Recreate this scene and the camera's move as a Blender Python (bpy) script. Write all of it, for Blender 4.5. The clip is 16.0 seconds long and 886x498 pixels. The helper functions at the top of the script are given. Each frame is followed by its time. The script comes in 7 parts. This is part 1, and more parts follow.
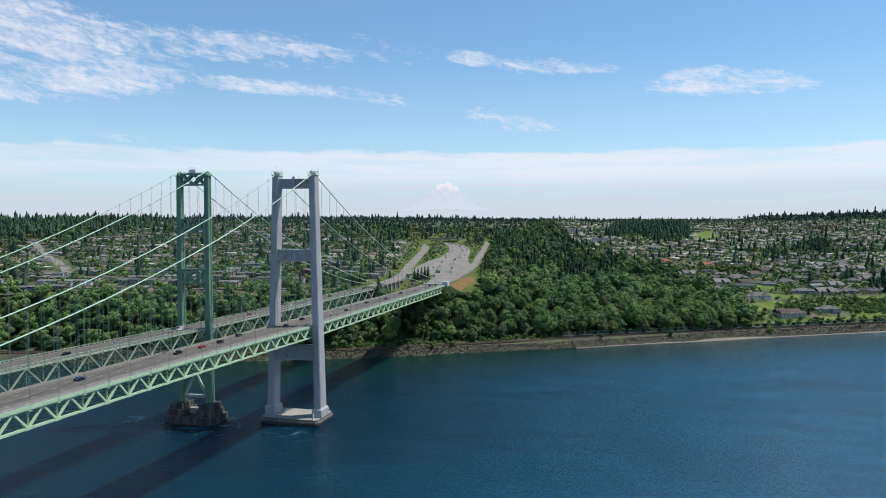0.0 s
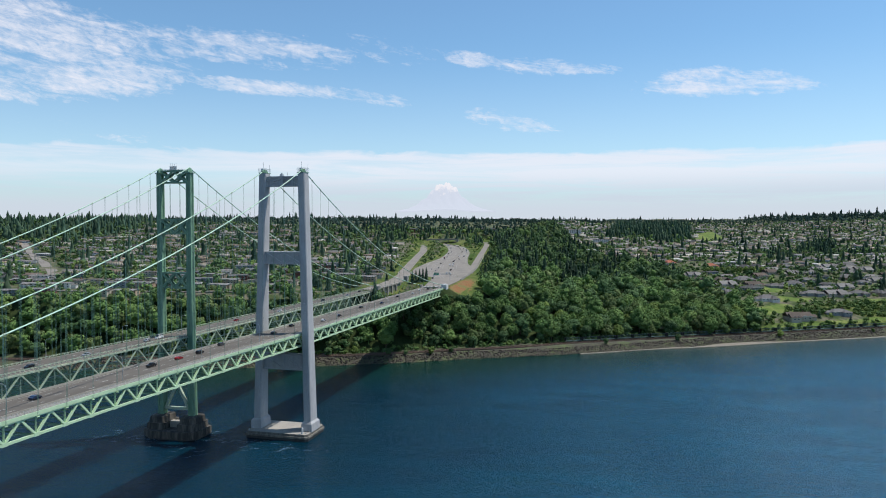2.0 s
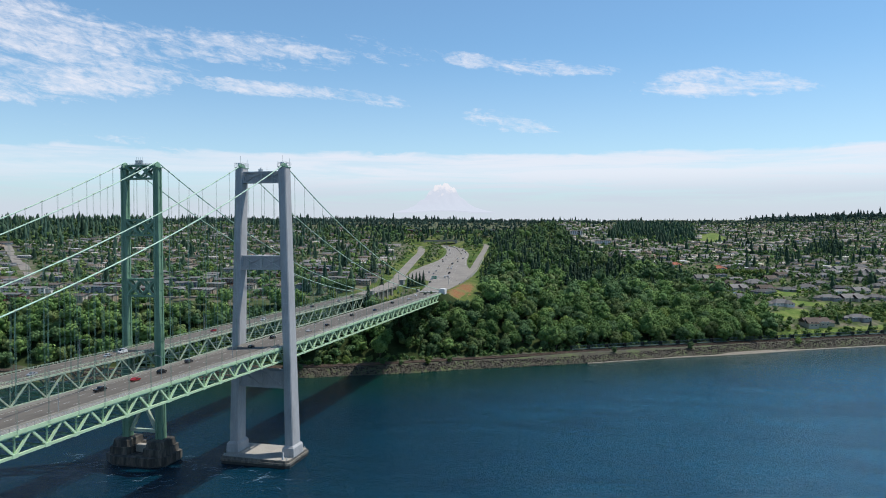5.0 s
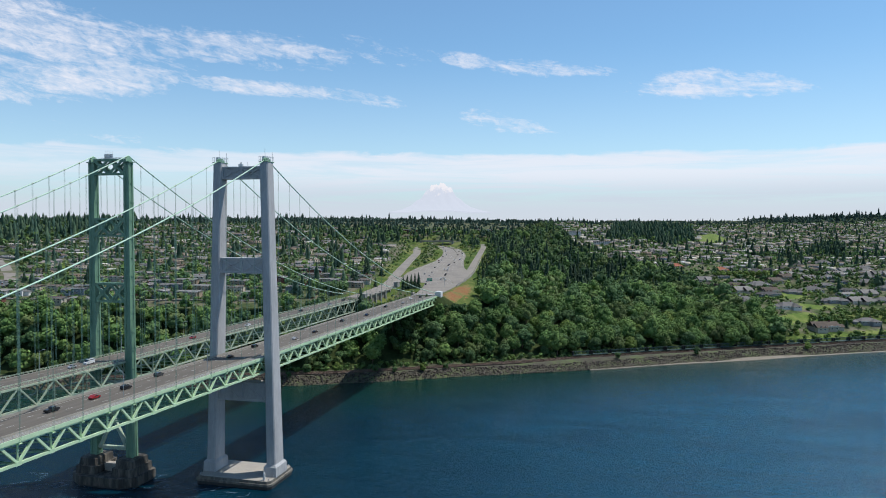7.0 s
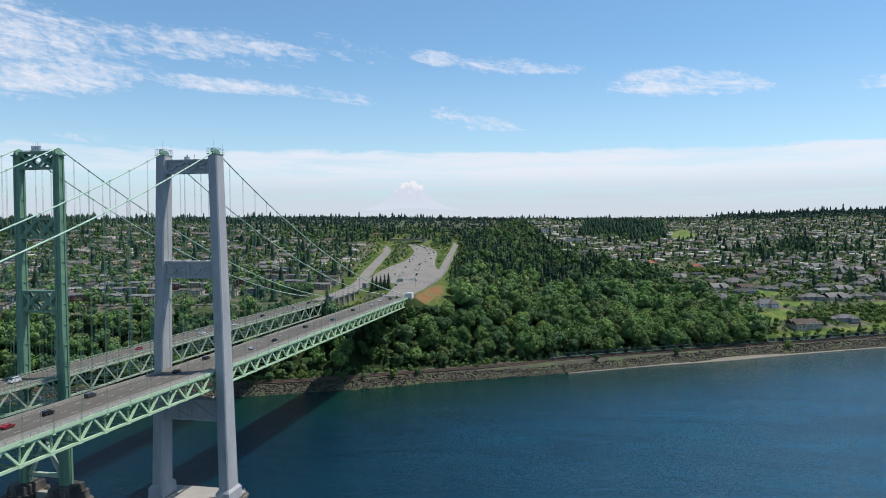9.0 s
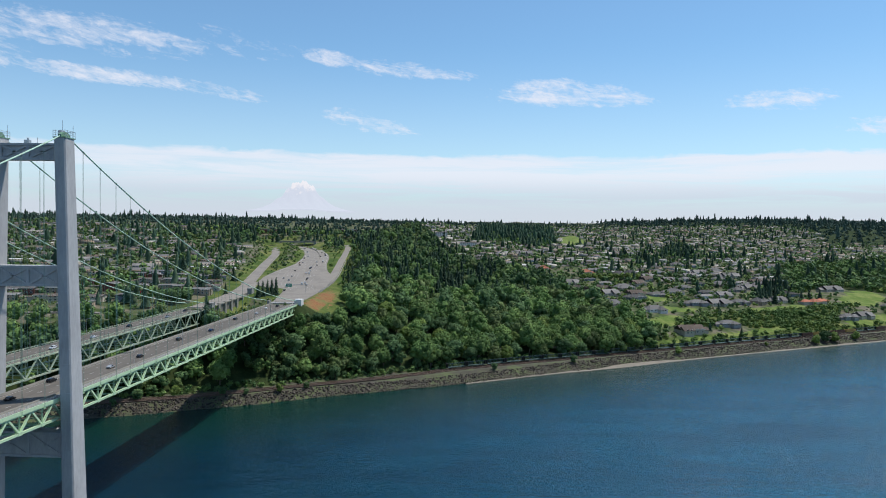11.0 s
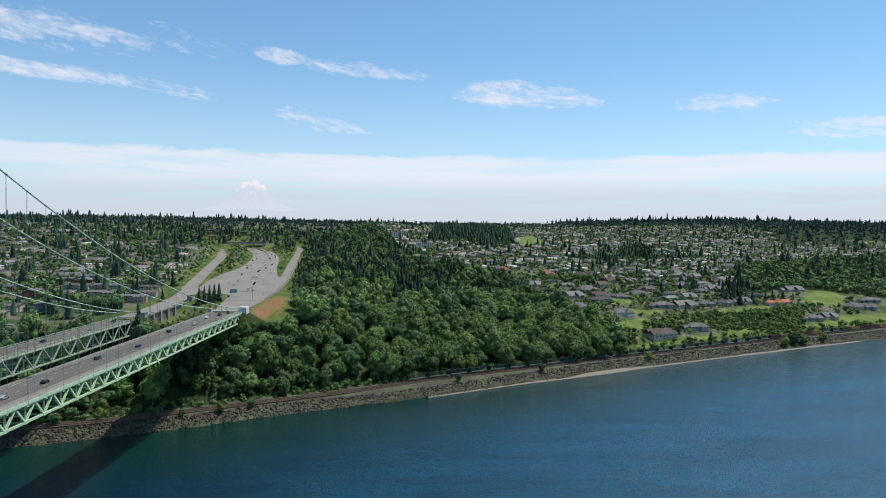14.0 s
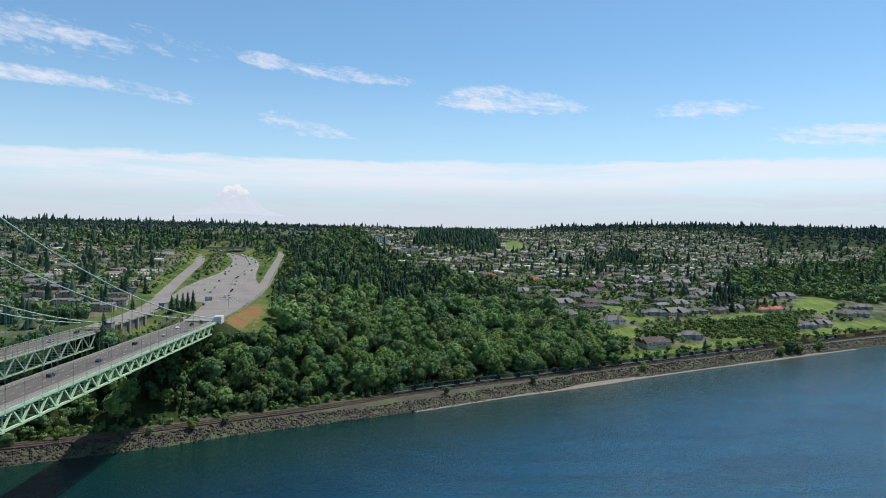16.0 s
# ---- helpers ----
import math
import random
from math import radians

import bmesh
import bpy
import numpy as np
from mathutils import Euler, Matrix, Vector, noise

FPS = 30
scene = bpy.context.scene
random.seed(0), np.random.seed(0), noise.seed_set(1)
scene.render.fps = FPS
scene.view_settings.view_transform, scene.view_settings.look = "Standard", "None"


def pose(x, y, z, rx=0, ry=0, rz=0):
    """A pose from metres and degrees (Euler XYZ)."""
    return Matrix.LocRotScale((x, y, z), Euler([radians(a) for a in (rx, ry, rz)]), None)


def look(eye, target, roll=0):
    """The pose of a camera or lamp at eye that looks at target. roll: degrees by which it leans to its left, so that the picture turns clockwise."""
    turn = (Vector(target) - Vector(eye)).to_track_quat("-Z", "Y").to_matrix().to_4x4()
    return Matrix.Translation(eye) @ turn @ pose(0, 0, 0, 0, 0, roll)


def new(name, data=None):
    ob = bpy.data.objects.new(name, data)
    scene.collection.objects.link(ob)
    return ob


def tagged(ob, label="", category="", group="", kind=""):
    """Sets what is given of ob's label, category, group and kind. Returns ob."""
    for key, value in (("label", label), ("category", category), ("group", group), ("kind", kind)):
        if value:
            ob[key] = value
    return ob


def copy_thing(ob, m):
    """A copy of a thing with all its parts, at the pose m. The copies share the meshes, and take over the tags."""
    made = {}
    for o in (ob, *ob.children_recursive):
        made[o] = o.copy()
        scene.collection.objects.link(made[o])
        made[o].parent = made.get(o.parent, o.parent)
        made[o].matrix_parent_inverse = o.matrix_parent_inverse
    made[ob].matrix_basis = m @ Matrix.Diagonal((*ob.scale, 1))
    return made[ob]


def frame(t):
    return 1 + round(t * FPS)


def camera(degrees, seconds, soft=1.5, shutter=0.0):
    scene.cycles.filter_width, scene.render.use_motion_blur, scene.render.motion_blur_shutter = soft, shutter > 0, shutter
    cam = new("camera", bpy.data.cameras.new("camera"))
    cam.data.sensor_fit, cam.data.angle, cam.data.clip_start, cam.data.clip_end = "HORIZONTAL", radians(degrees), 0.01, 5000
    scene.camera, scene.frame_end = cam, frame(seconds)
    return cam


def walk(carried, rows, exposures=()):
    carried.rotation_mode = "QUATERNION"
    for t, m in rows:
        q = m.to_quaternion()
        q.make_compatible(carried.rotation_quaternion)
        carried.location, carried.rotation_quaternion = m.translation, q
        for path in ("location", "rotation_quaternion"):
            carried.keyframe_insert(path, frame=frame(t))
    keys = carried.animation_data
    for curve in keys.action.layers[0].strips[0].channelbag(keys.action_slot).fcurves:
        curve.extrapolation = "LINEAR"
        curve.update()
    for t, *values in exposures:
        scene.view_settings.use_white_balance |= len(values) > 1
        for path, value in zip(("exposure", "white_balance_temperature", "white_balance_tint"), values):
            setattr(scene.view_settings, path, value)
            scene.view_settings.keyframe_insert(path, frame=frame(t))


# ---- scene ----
cam = camera(64.4, 16.0, soft=1.0)
PATH = [
    (0, (206.79, -418.683, 127.36), (206.291, -416.748, 127.293), -0.0),
    (0.5, (205.133, -411.428, 127.392), (204.635, -409.492, 127.325), -0.0),
    (1, (203.293, -404.352, 127.415), (202.796, -402.415, 127.349), 0.0),
    (1.5, (201.497, -397.302, 127.397), (201.001, -395.366, 127.331), 0.0),
    (2, (199.674, -390.308, 127.297), (199.178, -388.372, 127.232), 0.0),
    (2.5, (197.959, -383.066, 127.269), (197.463, -381.129, 127.204), 0.0),
    (3, (196.317, -376.005, 127.295), (195.822, -374.068, 127.231), 0.0),
    (3.5, (194.624, -368.778, 127.355), (194.129, -366.841, 127.291), -0.0),
    (4, (192.735, -361.619, 127.383), (192.242, -359.682, 127.32), 0.0),
    (6.5, (184.089, -325.815, 127.357), (183.598, -323.877, 127.295), 0.0),
    (7, (182.222, -318.586, 127.394), (181.74, -316.646, 127.332), 0.1),
    (7.5, (180.39, -311.317, 127.43), (179.918, -309.375, 127.369), 0.1),
    (8, (178.763, -303.866, 127.454), (178.304, -301.92, 127.393), 0.1),
    (8.2, (178.084, -300.78, 127.458), (177.629, -298.833, 127.39), -0.2),
    (10.3, (170.141, -267.188, 127.668), (169.818, -265.215, 127.605), 0.6),
    (10.5, (169.295, -264.03, 127.675), (168.985, -262.055, 127.615), 0.5),
    (10.7, (168.513, -260.859, 127.68), (168.299, -258.872, 127.62), 0.6),
    (11, (167.395, -256.124, 127.686), (167.296, -254.127, 127.627), 0.7),
    (11.5, (165.772, -248.237, 127.774), (165.718, -246.239, 127.715), 0.7),
    (12, (164.483, -240.539, 127.852), (164.429, -238.54, 127.793), 0.7),
    (12.5, (163.4, -232.906, 127.873), (163.353, -230.907, 127.814), 0.7),
    (13, (162.419, -225.123, 127.75), (162.407, -223.124, 127.692), 0.7),
    (13.5, (161.599, -217.173, 127.641), (161.617, -215.174, 127.583), 0.7),
    (14, (160.876, -209.499, 127.598), (160.907, -207.5, 127.541), 0.6),
    (14.5, (160.22, -202.129, 127.567), (160.283, -200.131, 127.514), 0.7),
    (15, (159.681, -194.981, 127.49), (159.754, -192.983, 127.442), 0.7),
    (15.5, (159.348, -187.887, 127.365), (159.424, -185.889, 127.32), 0.7),
    (16, (159.026, -181.087, 127.298), (159.102, -179.089, 127.256), 0.7),
]
walk(cam, [(t, look(eye, target, roll)) for t, eye, target, roll in PATH], [(0, 0.03, 6250, 10), (16, 0.03, 6250, 10)])

# ---- light and sky ----
SUN_EL, SUN_AZ = radians(64), math.atan2(0.52, 0.85)      # towards +x, a little +y
sun_way = Vector((math.cos(SUN_EL) * math.cos(SUN_AZ), math.cos(SUN_EL) * math.sin(SUN_AZ), math.sin(SUN_EL)))
sun_data = bpy.data.lights.new("sun", "SUN")
sun_data.energy, sun_data.angle, sun_data.color = 4.5, radians(0.6), (1.0, 0.95, 0.87)
sun = new("sun", sun_data)
sun.matrix_world = look(sun_way * 900, (0, 0, 0))

world = bpy.data.worlds.new("sky")
scene.world = world
world.use_nodes = True
wn, wl = world.node_tree.nodes, world.node_tree.links
wn.clear()


def wmath(op, a, b=None, clamp=False):
    n = wn.new("ShaderNodeMath")
    n.operation, n.use_clamp = op, clamp
    for i, v in enumerate((a, b)):
        if v is None:
            continue
        if isinstance(v, (int, float)):
            n.inputs[i].default_value = v
        else:
            wl.new(v, n.inputs[i])
    return n.outputs[0]


def wramp(v, lo, hi, a=0.0, b=1.0):
    n = wn.new("ShaderNodeMapRange")
    n.interpolation_type = "SMOOTHSTEP"
    wl.new(v, n.inputs[0])
    for i, k in enumerate((lo, hi, a, b)):
        n.inputs[i + 1].default_value = k
    return n.outputs[0]


# az: degrees to the left of +y; el: degrees above the level
sky_dir = wn.new("ShaderNodeTexCoord").outputs["Generated"]
sep = wn.new("ShaderNodeSeparateXYZ")
wl.new(sky_dir, sep.inputs[0])
sky_az = wmath("MULTIPLY", wmath("ARCTAN2", wmath("MULTIPLY", sep.outputs[0], -1.0), sep.outputs[1]), 57.2958)
sky_el = wmath("MULTIPLY", wmath("ARCSINE", sep.outputs[2]), 57.2958)


def wnoise(sx, sy, scale, detail, rough, shift=0.0, lean=0.0):
    comb = wn.new("ShaderNodeCombineXYZ")
    el = wmath("ADD", wmath("MULTIPLY", sky_az, lean), sky_el)
    wl.new(wmath("MULTIPLY", sky_az, sx), comb.inputs[0])
    wl.new(wmath("MULTIPLY", el, sy), comb.inputs[1])
    comb.inputs[2].default_value = shift
    n = wn.new("ShaderNodeTexNoise")
    n.inputs["Scale"].default_value, n.inputs["Detail"].default_value, n.inputs["Roughness"].default_value = scale, detail, rough
    n.inputs["Distortion"].default_value = 0.5
    wl.new(comb.outputs[0], n.inputs["Vector"])
    return n.outputs[0]


# cirrus patches: azimuth, elevation, half width, half height, slope, strength
CIRRUS = [
    (46, 13.0, 11, 2.6, 0.0, 0.95), (30, 13.6, 9, 1.3, 0.03, 0.75), (20, 14.0, 6, 1.0, 0.09, 0.55),
    (42, 10.3, 9, 1.5, -0.12, 0.95), (29, 10.8, 9, 0.6, 0.04, 0.95), (20.5, 10.3, 4.2, 0.55, 0.12, 0.85),
    (12, 13.2, 2.2, 0.6, 0.1, 0.9), (6, 12.5, 6, 0.6, 0.08, 0.75), (-6.5, 10.8, 5.5, 1.1, 0.0, 0.9),
    (-10, 10.3, 4.5, 0.7, 0.05, 0.75), (8.5, 8.2, 5, 0.8, 0.18, 0.75), (-22.5, 9.6, 4.5, 0.9, 0.02, 0.7),
    (-32, 7.3, 6, 0.8, 0.05, 0.9), (40, 6.4, 4, 0.5, 0.0, 0.7), (36, 5.4, 6, 0.7, 0.02, 0.6), (42, 7.3, 9, 0.45, 0.02, 0.45),
]
patches = None
for caz, cel, hw, hh, slope, strength in CIRRUS:
    da = wmath("SUBTRACT", sky_az, caz)
    de = wmath("SUBTRACT", wmath("SUBTRACT", sky_el, cel), wmath("MULTIPLY", da, slope))
    q = wmath("ADD", wmath("POWER", wmath("ABSOLUTE", wmath("DIVIDE", da, hw)), 2.0), wmath("POWER", wmath("ABSOLUTE", wmath("DIVIDE", de, hh)), 2.0))
    m = wramp(q, 0.0, 2.0, strength, 0.0)
    patches = m if patches is None else wmath("MAXIMUM", patches, m)
streaks = wnoise(0.10, 0.55, 1.6, 9, 0.72, 2.0, -0.10)
puffs = wnoise(0.45, 0.95, 2.2, 6, 0.66, 7.0, -0.2)
wisp = wmath("ADD", wmath("MULTIPLY", streaks, 0.62), wmath("MULTIPLY", puffs, 0.38))
cirrus = wramp(wmath("ADD", wisp, wmath("MULTIPLY", patches, 0.26)), 0.56, 0.90)
cirrus = wmath("MULTIPLY", cirrus, wramp(patches, 0.0, 0.25))
# pale bank of cloud over the horizon, with a billowed upper edge
bank_edge = wmath("ADD", sky_el, wmath("MULTIPLY", wmath("SUBTRACT", wnoise(0.16, 0.5, 1.0, 6, 0.6, 4.0), 0.5), 1.9))
bank = wramp(bank_edge, 5.55, 6.2, 0.92, 0.0)
bank = wmath("MULTIPLY", bank, wramp(wnoise(0.06, 0.9, 1.0, 7, 0.65, 11.0), 0.34, 0.60, 0.60, 1.0))
bank = wmath("MULTIPLY", bank, wramp(sky_az, 22.0, 36.0, 1.0, 0.78))
bank = wmath("MAXIMUM", bank, wramp(sky_el, 1.2, 4.2, 0.93, 0.0))
veil = wramp(sky_el, 3.0, 15.0, 0.26, 0.04)
cover = wmath("MAXIMUM", wmath("MAXIMUM", cirrus, bank), veil, True)
# thin high cloud goes on over the rest of the sky
cover_out = wmath("MULTIPLY", cover, 0.93)

nishita = wn.new("ShaderNodeTexSky")
nishita.sky_type, nishita.sun_disc = "NISHITA", False
nishita.sun_elevation, nishita.sun_rotation = SUN_EL, math.pi / 2 - SUN_AZ
nishita.altitude, nishita.air_density, nishita.dust_density, nishita.ozone_density = 50, 1.0, 0.2, 5.0
mix = wn.new("ShaderNodeMix")
mix.data_type = "RGBA"
wl.new(cover_out, mix.inputs[0])
tone = wn.new("ShaderNodeMix")
tone.data_type, tone.blend_type = "RGBA", "MULTIPLY"
tone.inputs[0].default_value = 1.0
tone.inputs[7].default_value = (0.868, 1.06, 1.04, 1)
wl.new(nishita.outputs[0], tone.inputs[6])
wl.new(tone.outputs[2], mix.inputs[6])
haze = wn.new("ShaderNodeMix")
haze.data_type = "RGBA"
wl.new(wramp(sky_el, 2.2, 4.6), haze.inputs[0])
haze.inputs[6].default_value, haze.inputs[7].default_value = (4.95, 5.2, 5.9, 1), (6.75, 6.7, 7.1, 1)
wl.new(haze.outputs[2], mix.inputs[7])
bg = wn.new("ShaderNodeBackground")
bg.inputs[1].default_value = 0.125
wl.new(mix.outputs[2], bg.inputs[0])
wl.new(bg.outputs[0], wn.new("ShaderNodeOutputWorld").inputs[0])


# ---- materials ----
def material(name, color, rough=0.7, metal=0.0, var=0.25, scale=0.5, fine=6.0, bump=0.15, other=None, obj_var=0.0, island=0.0, spec=0.5, coords="Object", bump_dist=0.1, stretch=None, thin=0.0):
    """Two scales of noise vary the base colour and give a fine relief."""
    m = bpy.data.materials.new(name)
    m.use_nodes = True
    nt, lk = m.node_tree.nodes, m.node_tree.links
    b = nt["Principled BSDF"]
    b.inputs["Roughness"].default_value, b.inputs["Metallic"].default_value = rough, metal
    b.inputs["Specular IOR Level"].default_value = spec
    tc = nt.new("ShaderNodeTexCoord").outputs[coords] if coords != "World" else nt.new("ShaderNodeNewGeometry").outputs["Position"]

    if stretch:
        mp = nt.new("ShaderNodeMapping")
        mp.inputs["Scale"].default_value = stretch
        lk.new(tc, mp.inputs["Vector"])
        tc = mp.outputs[0]

    def tex(s, d, r=0.6):
        n = nt.new("ShaderNodeTexNoise")
        n.inputs["Scale"].default_value, n.inputs["Detail"].default_value, n.inputs["Roughness"].default_value = s, d, r
        lk.new(tc, n.inputs["Vector"])
        return n.outputs[0]

    def calc(op, x, y):
        n = nt.new("ShaderNodeMath")
        n.operation = op
        for i, v in enumerate((x, y)):
            if isinstance(v, (int, float)):
                n.inputs[i].default_value = v
            else:
                lk.new(v, n.inputs[i])
        return n.outputs[0]

    big, small = tex(scale, 4), tex(fine, 3)
    v = calc("ADD", calc("MULTIPLY", big, 0.6), calc("MULTIPLY", small, 0.4))
    n = nt.new("ShaderNodeMapRange")
    lk.new(v, n.inputs[0])
    n.inputs[1].default_value, n.inputs[2].default_value = 0.32, 0.68
    n.inputs[3].default_value, n.inputs[4].default_value = 1 - var, 1 + var
    f = n.outputs[0]
    if obj_var:
        r = nt.new("ShaderNodeObjectInfo").outputs["Random"]
        f = calc("MULTIPLY", f, calc("ADD", 1 - obj_var, calc("MULTIPLY", r, 2 * obj_var)))
    if island:
        r = nt.new("ShaderNodeNewGeometry").outputs["Random Per Island"]
        f = calc("MULTIPLY", f, calc("ADD", 1 - island, calc("MULTIPLY", r, 2 * island)))
    mx = nt.new("ShaderNodeMix")
    mx.data_type = "RGBA"
    mx.inputs[6].default_value, mx.inputs[7].default_value = (*color, 1), (*(other or color), 1)
    rr = nt.new("ShaderNodeMapRange")
    rr.inputs[1].default_value, rr.inputs[2].default_value = 0.42, 0.60
    lk.new(big, rr.inputs[0])
    if other:
        lk.new(rr.outputs[0], mx.inputs[0])
    else:
        mx.inputs[0].default_value = 0
    sc = nt.new("ShaderNodeVectorMath")
    sc.operation = "SCALE"
    lk.new(mx.outputs[2], sc.inputs[0])
    lk.new(f, sc.inputs[3])
    lk.new(sc.outputs[0], b.inputs["Base Color"])
    if thin:
        tr, ms = nt.new("ShaderNodeBsdfTranslucent"), nt.new("ShaderNodeMixShader")
        lk.new(sc.outputs[0], tr.inputs["Color"])
        ms.inputs[0].default_value = thin
        lk.new(b.outputs[0], ms.inputs[1])
        lk.new(tr.outputs[0], ms.inputs[2])
        lk.new(ms.outputs[0], nt["Material Output"].inputs["Surface"])
    if bump:
        bp = nt.new("ShaderNodeBump")
        bp.inputs["Strength"].default_value, bp.inputs["Distance"].default_value = bump, bump_dist
        lk.new(small, bp.inputs["Height"])
        lk.new(bp.outputs[0], b.inputs["Normal"])
    return m


M_TOWER = material("tower_concrete", (0.38, 0.375, 0.37), 0.85, var=0.2, scale=0.2, fine=1.2, bump=0.2, stretch=(1, 1, 0.25))
M_STREAK = material("rain_streaked_pier_concrete", (0.21, 0.19, 0.155), 0.9, var=0.5, scale=0.5, fine=2.5, other=(0.085, 0.08, 0.07), stretch=(1, 1, 0.12))
M_CAP = material("pier_cap_concrete", (0.36, 0.33, 0.28), 0.9, var=0.3, scale=0.15, fine=1.5, other=(0.26, 0.24, 0.21))
M_WET = material("wet_pier_concrete", (0.035, 0.035, 0.032), 0.6, var=0.5, scale=0.4, fine=2.0)
M_OLDPIER = material("weathered_pier_concrete", (0.050, 0.045, 0.038), 0.9, var=0.6, scale=0.35, fine=2.0, other=(0.105, 0.092, 0.074), stretch=(1, 1, 0.15))
M_MINT = material("mint_painted_steel", (0.47, 0.62, 0.39), 0.45, var=0.10, scale=0.3, fine=3.0, bump=0.05)
M_GREEN = material("dark_green_painted_steel", (0.150, 0.265, 0.170), 0.5, var=0.18, scale=0.2, fine=2.0, bump=0.08)
M_PALE = material("faded_green_painted_steel", (0.33, 0.42, 0.31), 0.55, var=0.2, scale=0.25, fine=2.0, bump=0.08, other=(0.40, 0.42, 0.30))
M_CABLE = material("pale_green_cable_wrap", (0.45, 0.62, 0.47), 0.5, var=0.1, scale=0.4, fine=4.0, bump=0.05)
M_ROPE = material("green_wire_rope", (0.12, 0.22, 0.17), 0.5, var=0.2, scale=0.5, fine=6.0, bump=0.0)
M_DECK = material("bridge_deck_concrete", (0.122, 0.106, 0.086), 0.9, var=0.24, scale=0.08, fine=0.9, other=(0.085, 0.073, 0.058), bump=0.1, stretch=(3.5, 0.12, 1))
M_WALK = material("pale_walkway_concrete", (0.25, 0.232, 0.195), 0.9, var=0.15, scale=0.2, fine=1.5)
M_ROAD = material("freeway_concrete", (0.235, 0.208, 0.174), 0.9, var=0.25, scale=0.05, fine=0.5, other=(0.165, 0.145, 0.122), coords="World")
M_STREET = material("street_asphalt", (0.17, 0.155, 0.14), 0.9, var=0.2, scale=0.05, fine=0.6, coords="World")
M_PAINT = material("white_road_paint", (0.40, 0.39, 0.36), 0.7, var=0.2, scale=0.3, fine=3.0, bump=0.0)
M_WHITE = material("white_painted_concrete", (0.55, 0.55, 0.53), 0.8, var=0.12, scale=0.2, fine=1.5)
M_GREY = material("grey_cast_concrete", (0.25, 0.245, 0.23), 0.9, var=0.3, scale=0.15, fine=1.4)
M_GALV = material("galvanised_steel", (0.45, 0.46, 0.46), 0.4, 0.7, var=0.1, scale=0.5, fine=4.0, bump=0.05)
M_GRASS = material("rough_meadow_grass", (0.058, 0.098, 0.020), 0.95, var=0.4, scale=0.03, fine=0.35, other=(0.115, 0.125, 0.040), bump=0.5, coords="World", bump_dist=0.4, spec=0.08)
M_LAWN = material("mown_lawn", (0.105, 0.158, 0.034), 0.95, var=0.3, scale=0.05, fine=0.8, other=(0.150, 0.175, 0.052), bump=0.3, coords="World", bump_dist=0.2, spec=0.08)
# base colour kept very dark to carry the shade under the trees
M_FLOOR = material("shade_darkened_undergrowth", (0.022, 0.038, 0.012), 0.95, var=0.5, scale=0.05, fine=0.5, other=(0.034, 0.046, 0.016), bump=0.6, coords="World", bump_dist=0.5, spec=0.08)
M_SUBURB = material("gardens_and_verges", (0.060, 0.088, 0.030), 0.95, var=0.5, scale=0.05, fine=0.25, other=(0.120, 0.108, 0.075), bump=0.4, coords="World", bump_dist=0.4, spec=0.08)
M_SOIL = material("bare_orange_soil", (0.25, 0.120, 0.056), 0.95, var=0.45, scale=0.08, fine=0.7, other=(0.12, 0.125, 0.045), bump=0.5, coords="World", bump_dist=0.3, spec=0.1)
M_SAND = material("pale_beach_gravel", (0.20, 0.17, 0.13), 0.95, var=0.3, scale=0.1, fine=1.2, bump=0.4, coords="World")
M_BANK = material("dry_embankment_gravel", (0.062, 0.056, 0.036), 0.95, var=0.5, scale=0.08, fine=0.9, other=(0.060, 0.074, 0.026), bump=0.5, coords="World", bump_dist=0.3)
M_BALLAST = material("rusty_track_ballast", (0.10, 0.068, 0.050), 0.95, var=0.35, scale=0.3, fine=3.0, bump=0.6, coords="World")
M_ROCK = material("riprap_stone", (0.062, 0.050, 0.038), 0.9, var=0.5, scale=0.3, fine=2.0, island=0.85, bump=0.4)
M_BED = material("seabed", (0.03, 0.07, 0.06), 0.9, var=0.3, scale=0.05, fine=0.5, coords="World")
M_LEAF = material("broad_leaves", (0.085, 0.156, 0.044), 0.8, var=0.25, scale=0.05, fine=0.5, island=0.15, obj_var=0.25, bump=0.0, other=(0.130, 0.197, 0.056), coords="World", spec=0.15, thin=0.08)
M_LEAFY = material("yellow_green_leaves", (0.138, 0.197, 0.043), 0.8, var=0.22, scale=0.06, fine=0.5, island=0.2, obj_var=0.2, bump=0.0, coords="World", spec=0.2, thin=0.08)
M_DARKLEAF = material("dark_maple_leaves", (0.070, 0.128, 0.049), 0.8, var=0.25, scale=0.05, fine=0.5, island=0.18, obj_var=0.2, bump=0.0, other=(0.095, 0.153, 0.058), coords="World", spec=0.15, thin=0.08)
M_OLIVE = material("olive_green_leaves", (0.112, 0.158, 0.050), 0.8, var=0.25, scale=0.05, fine=0.5, island=0.2, obj_var=0.2, bump=0.0, other=(0.112, 0.147, 0.055), coords="World", spec=0.15, thin=0.08)
M_NEEDLE = material("conifer_needles", (0.043, 0.079, 0.048), 0.8, var=0.3, scale=0.05, fine=0.6, island=0.3, obj_var=0.25, bump=0.0, other=(0.062, 0.094, 0.053), coords="World", spec=0.12, thin=0.08)
# bluish base colour stands in for distance haze over the far woods
M_HAZELEAF = material("haze_tinted_far_foliage", (0.055, 0.092, 0.067), 0.8, var=0.3, scale=0.012, fine=0.15, island=0.35, bump=0.0, other=(0.048, 0.076, 0.062), coords="World", spec=0.1, thin=0.08)
M_FOAM = material("sea_foam", (0.16, 0.23, 0.27), 0.8, var=0.3, scale=0.2, fine=2.0, bump=0.0)
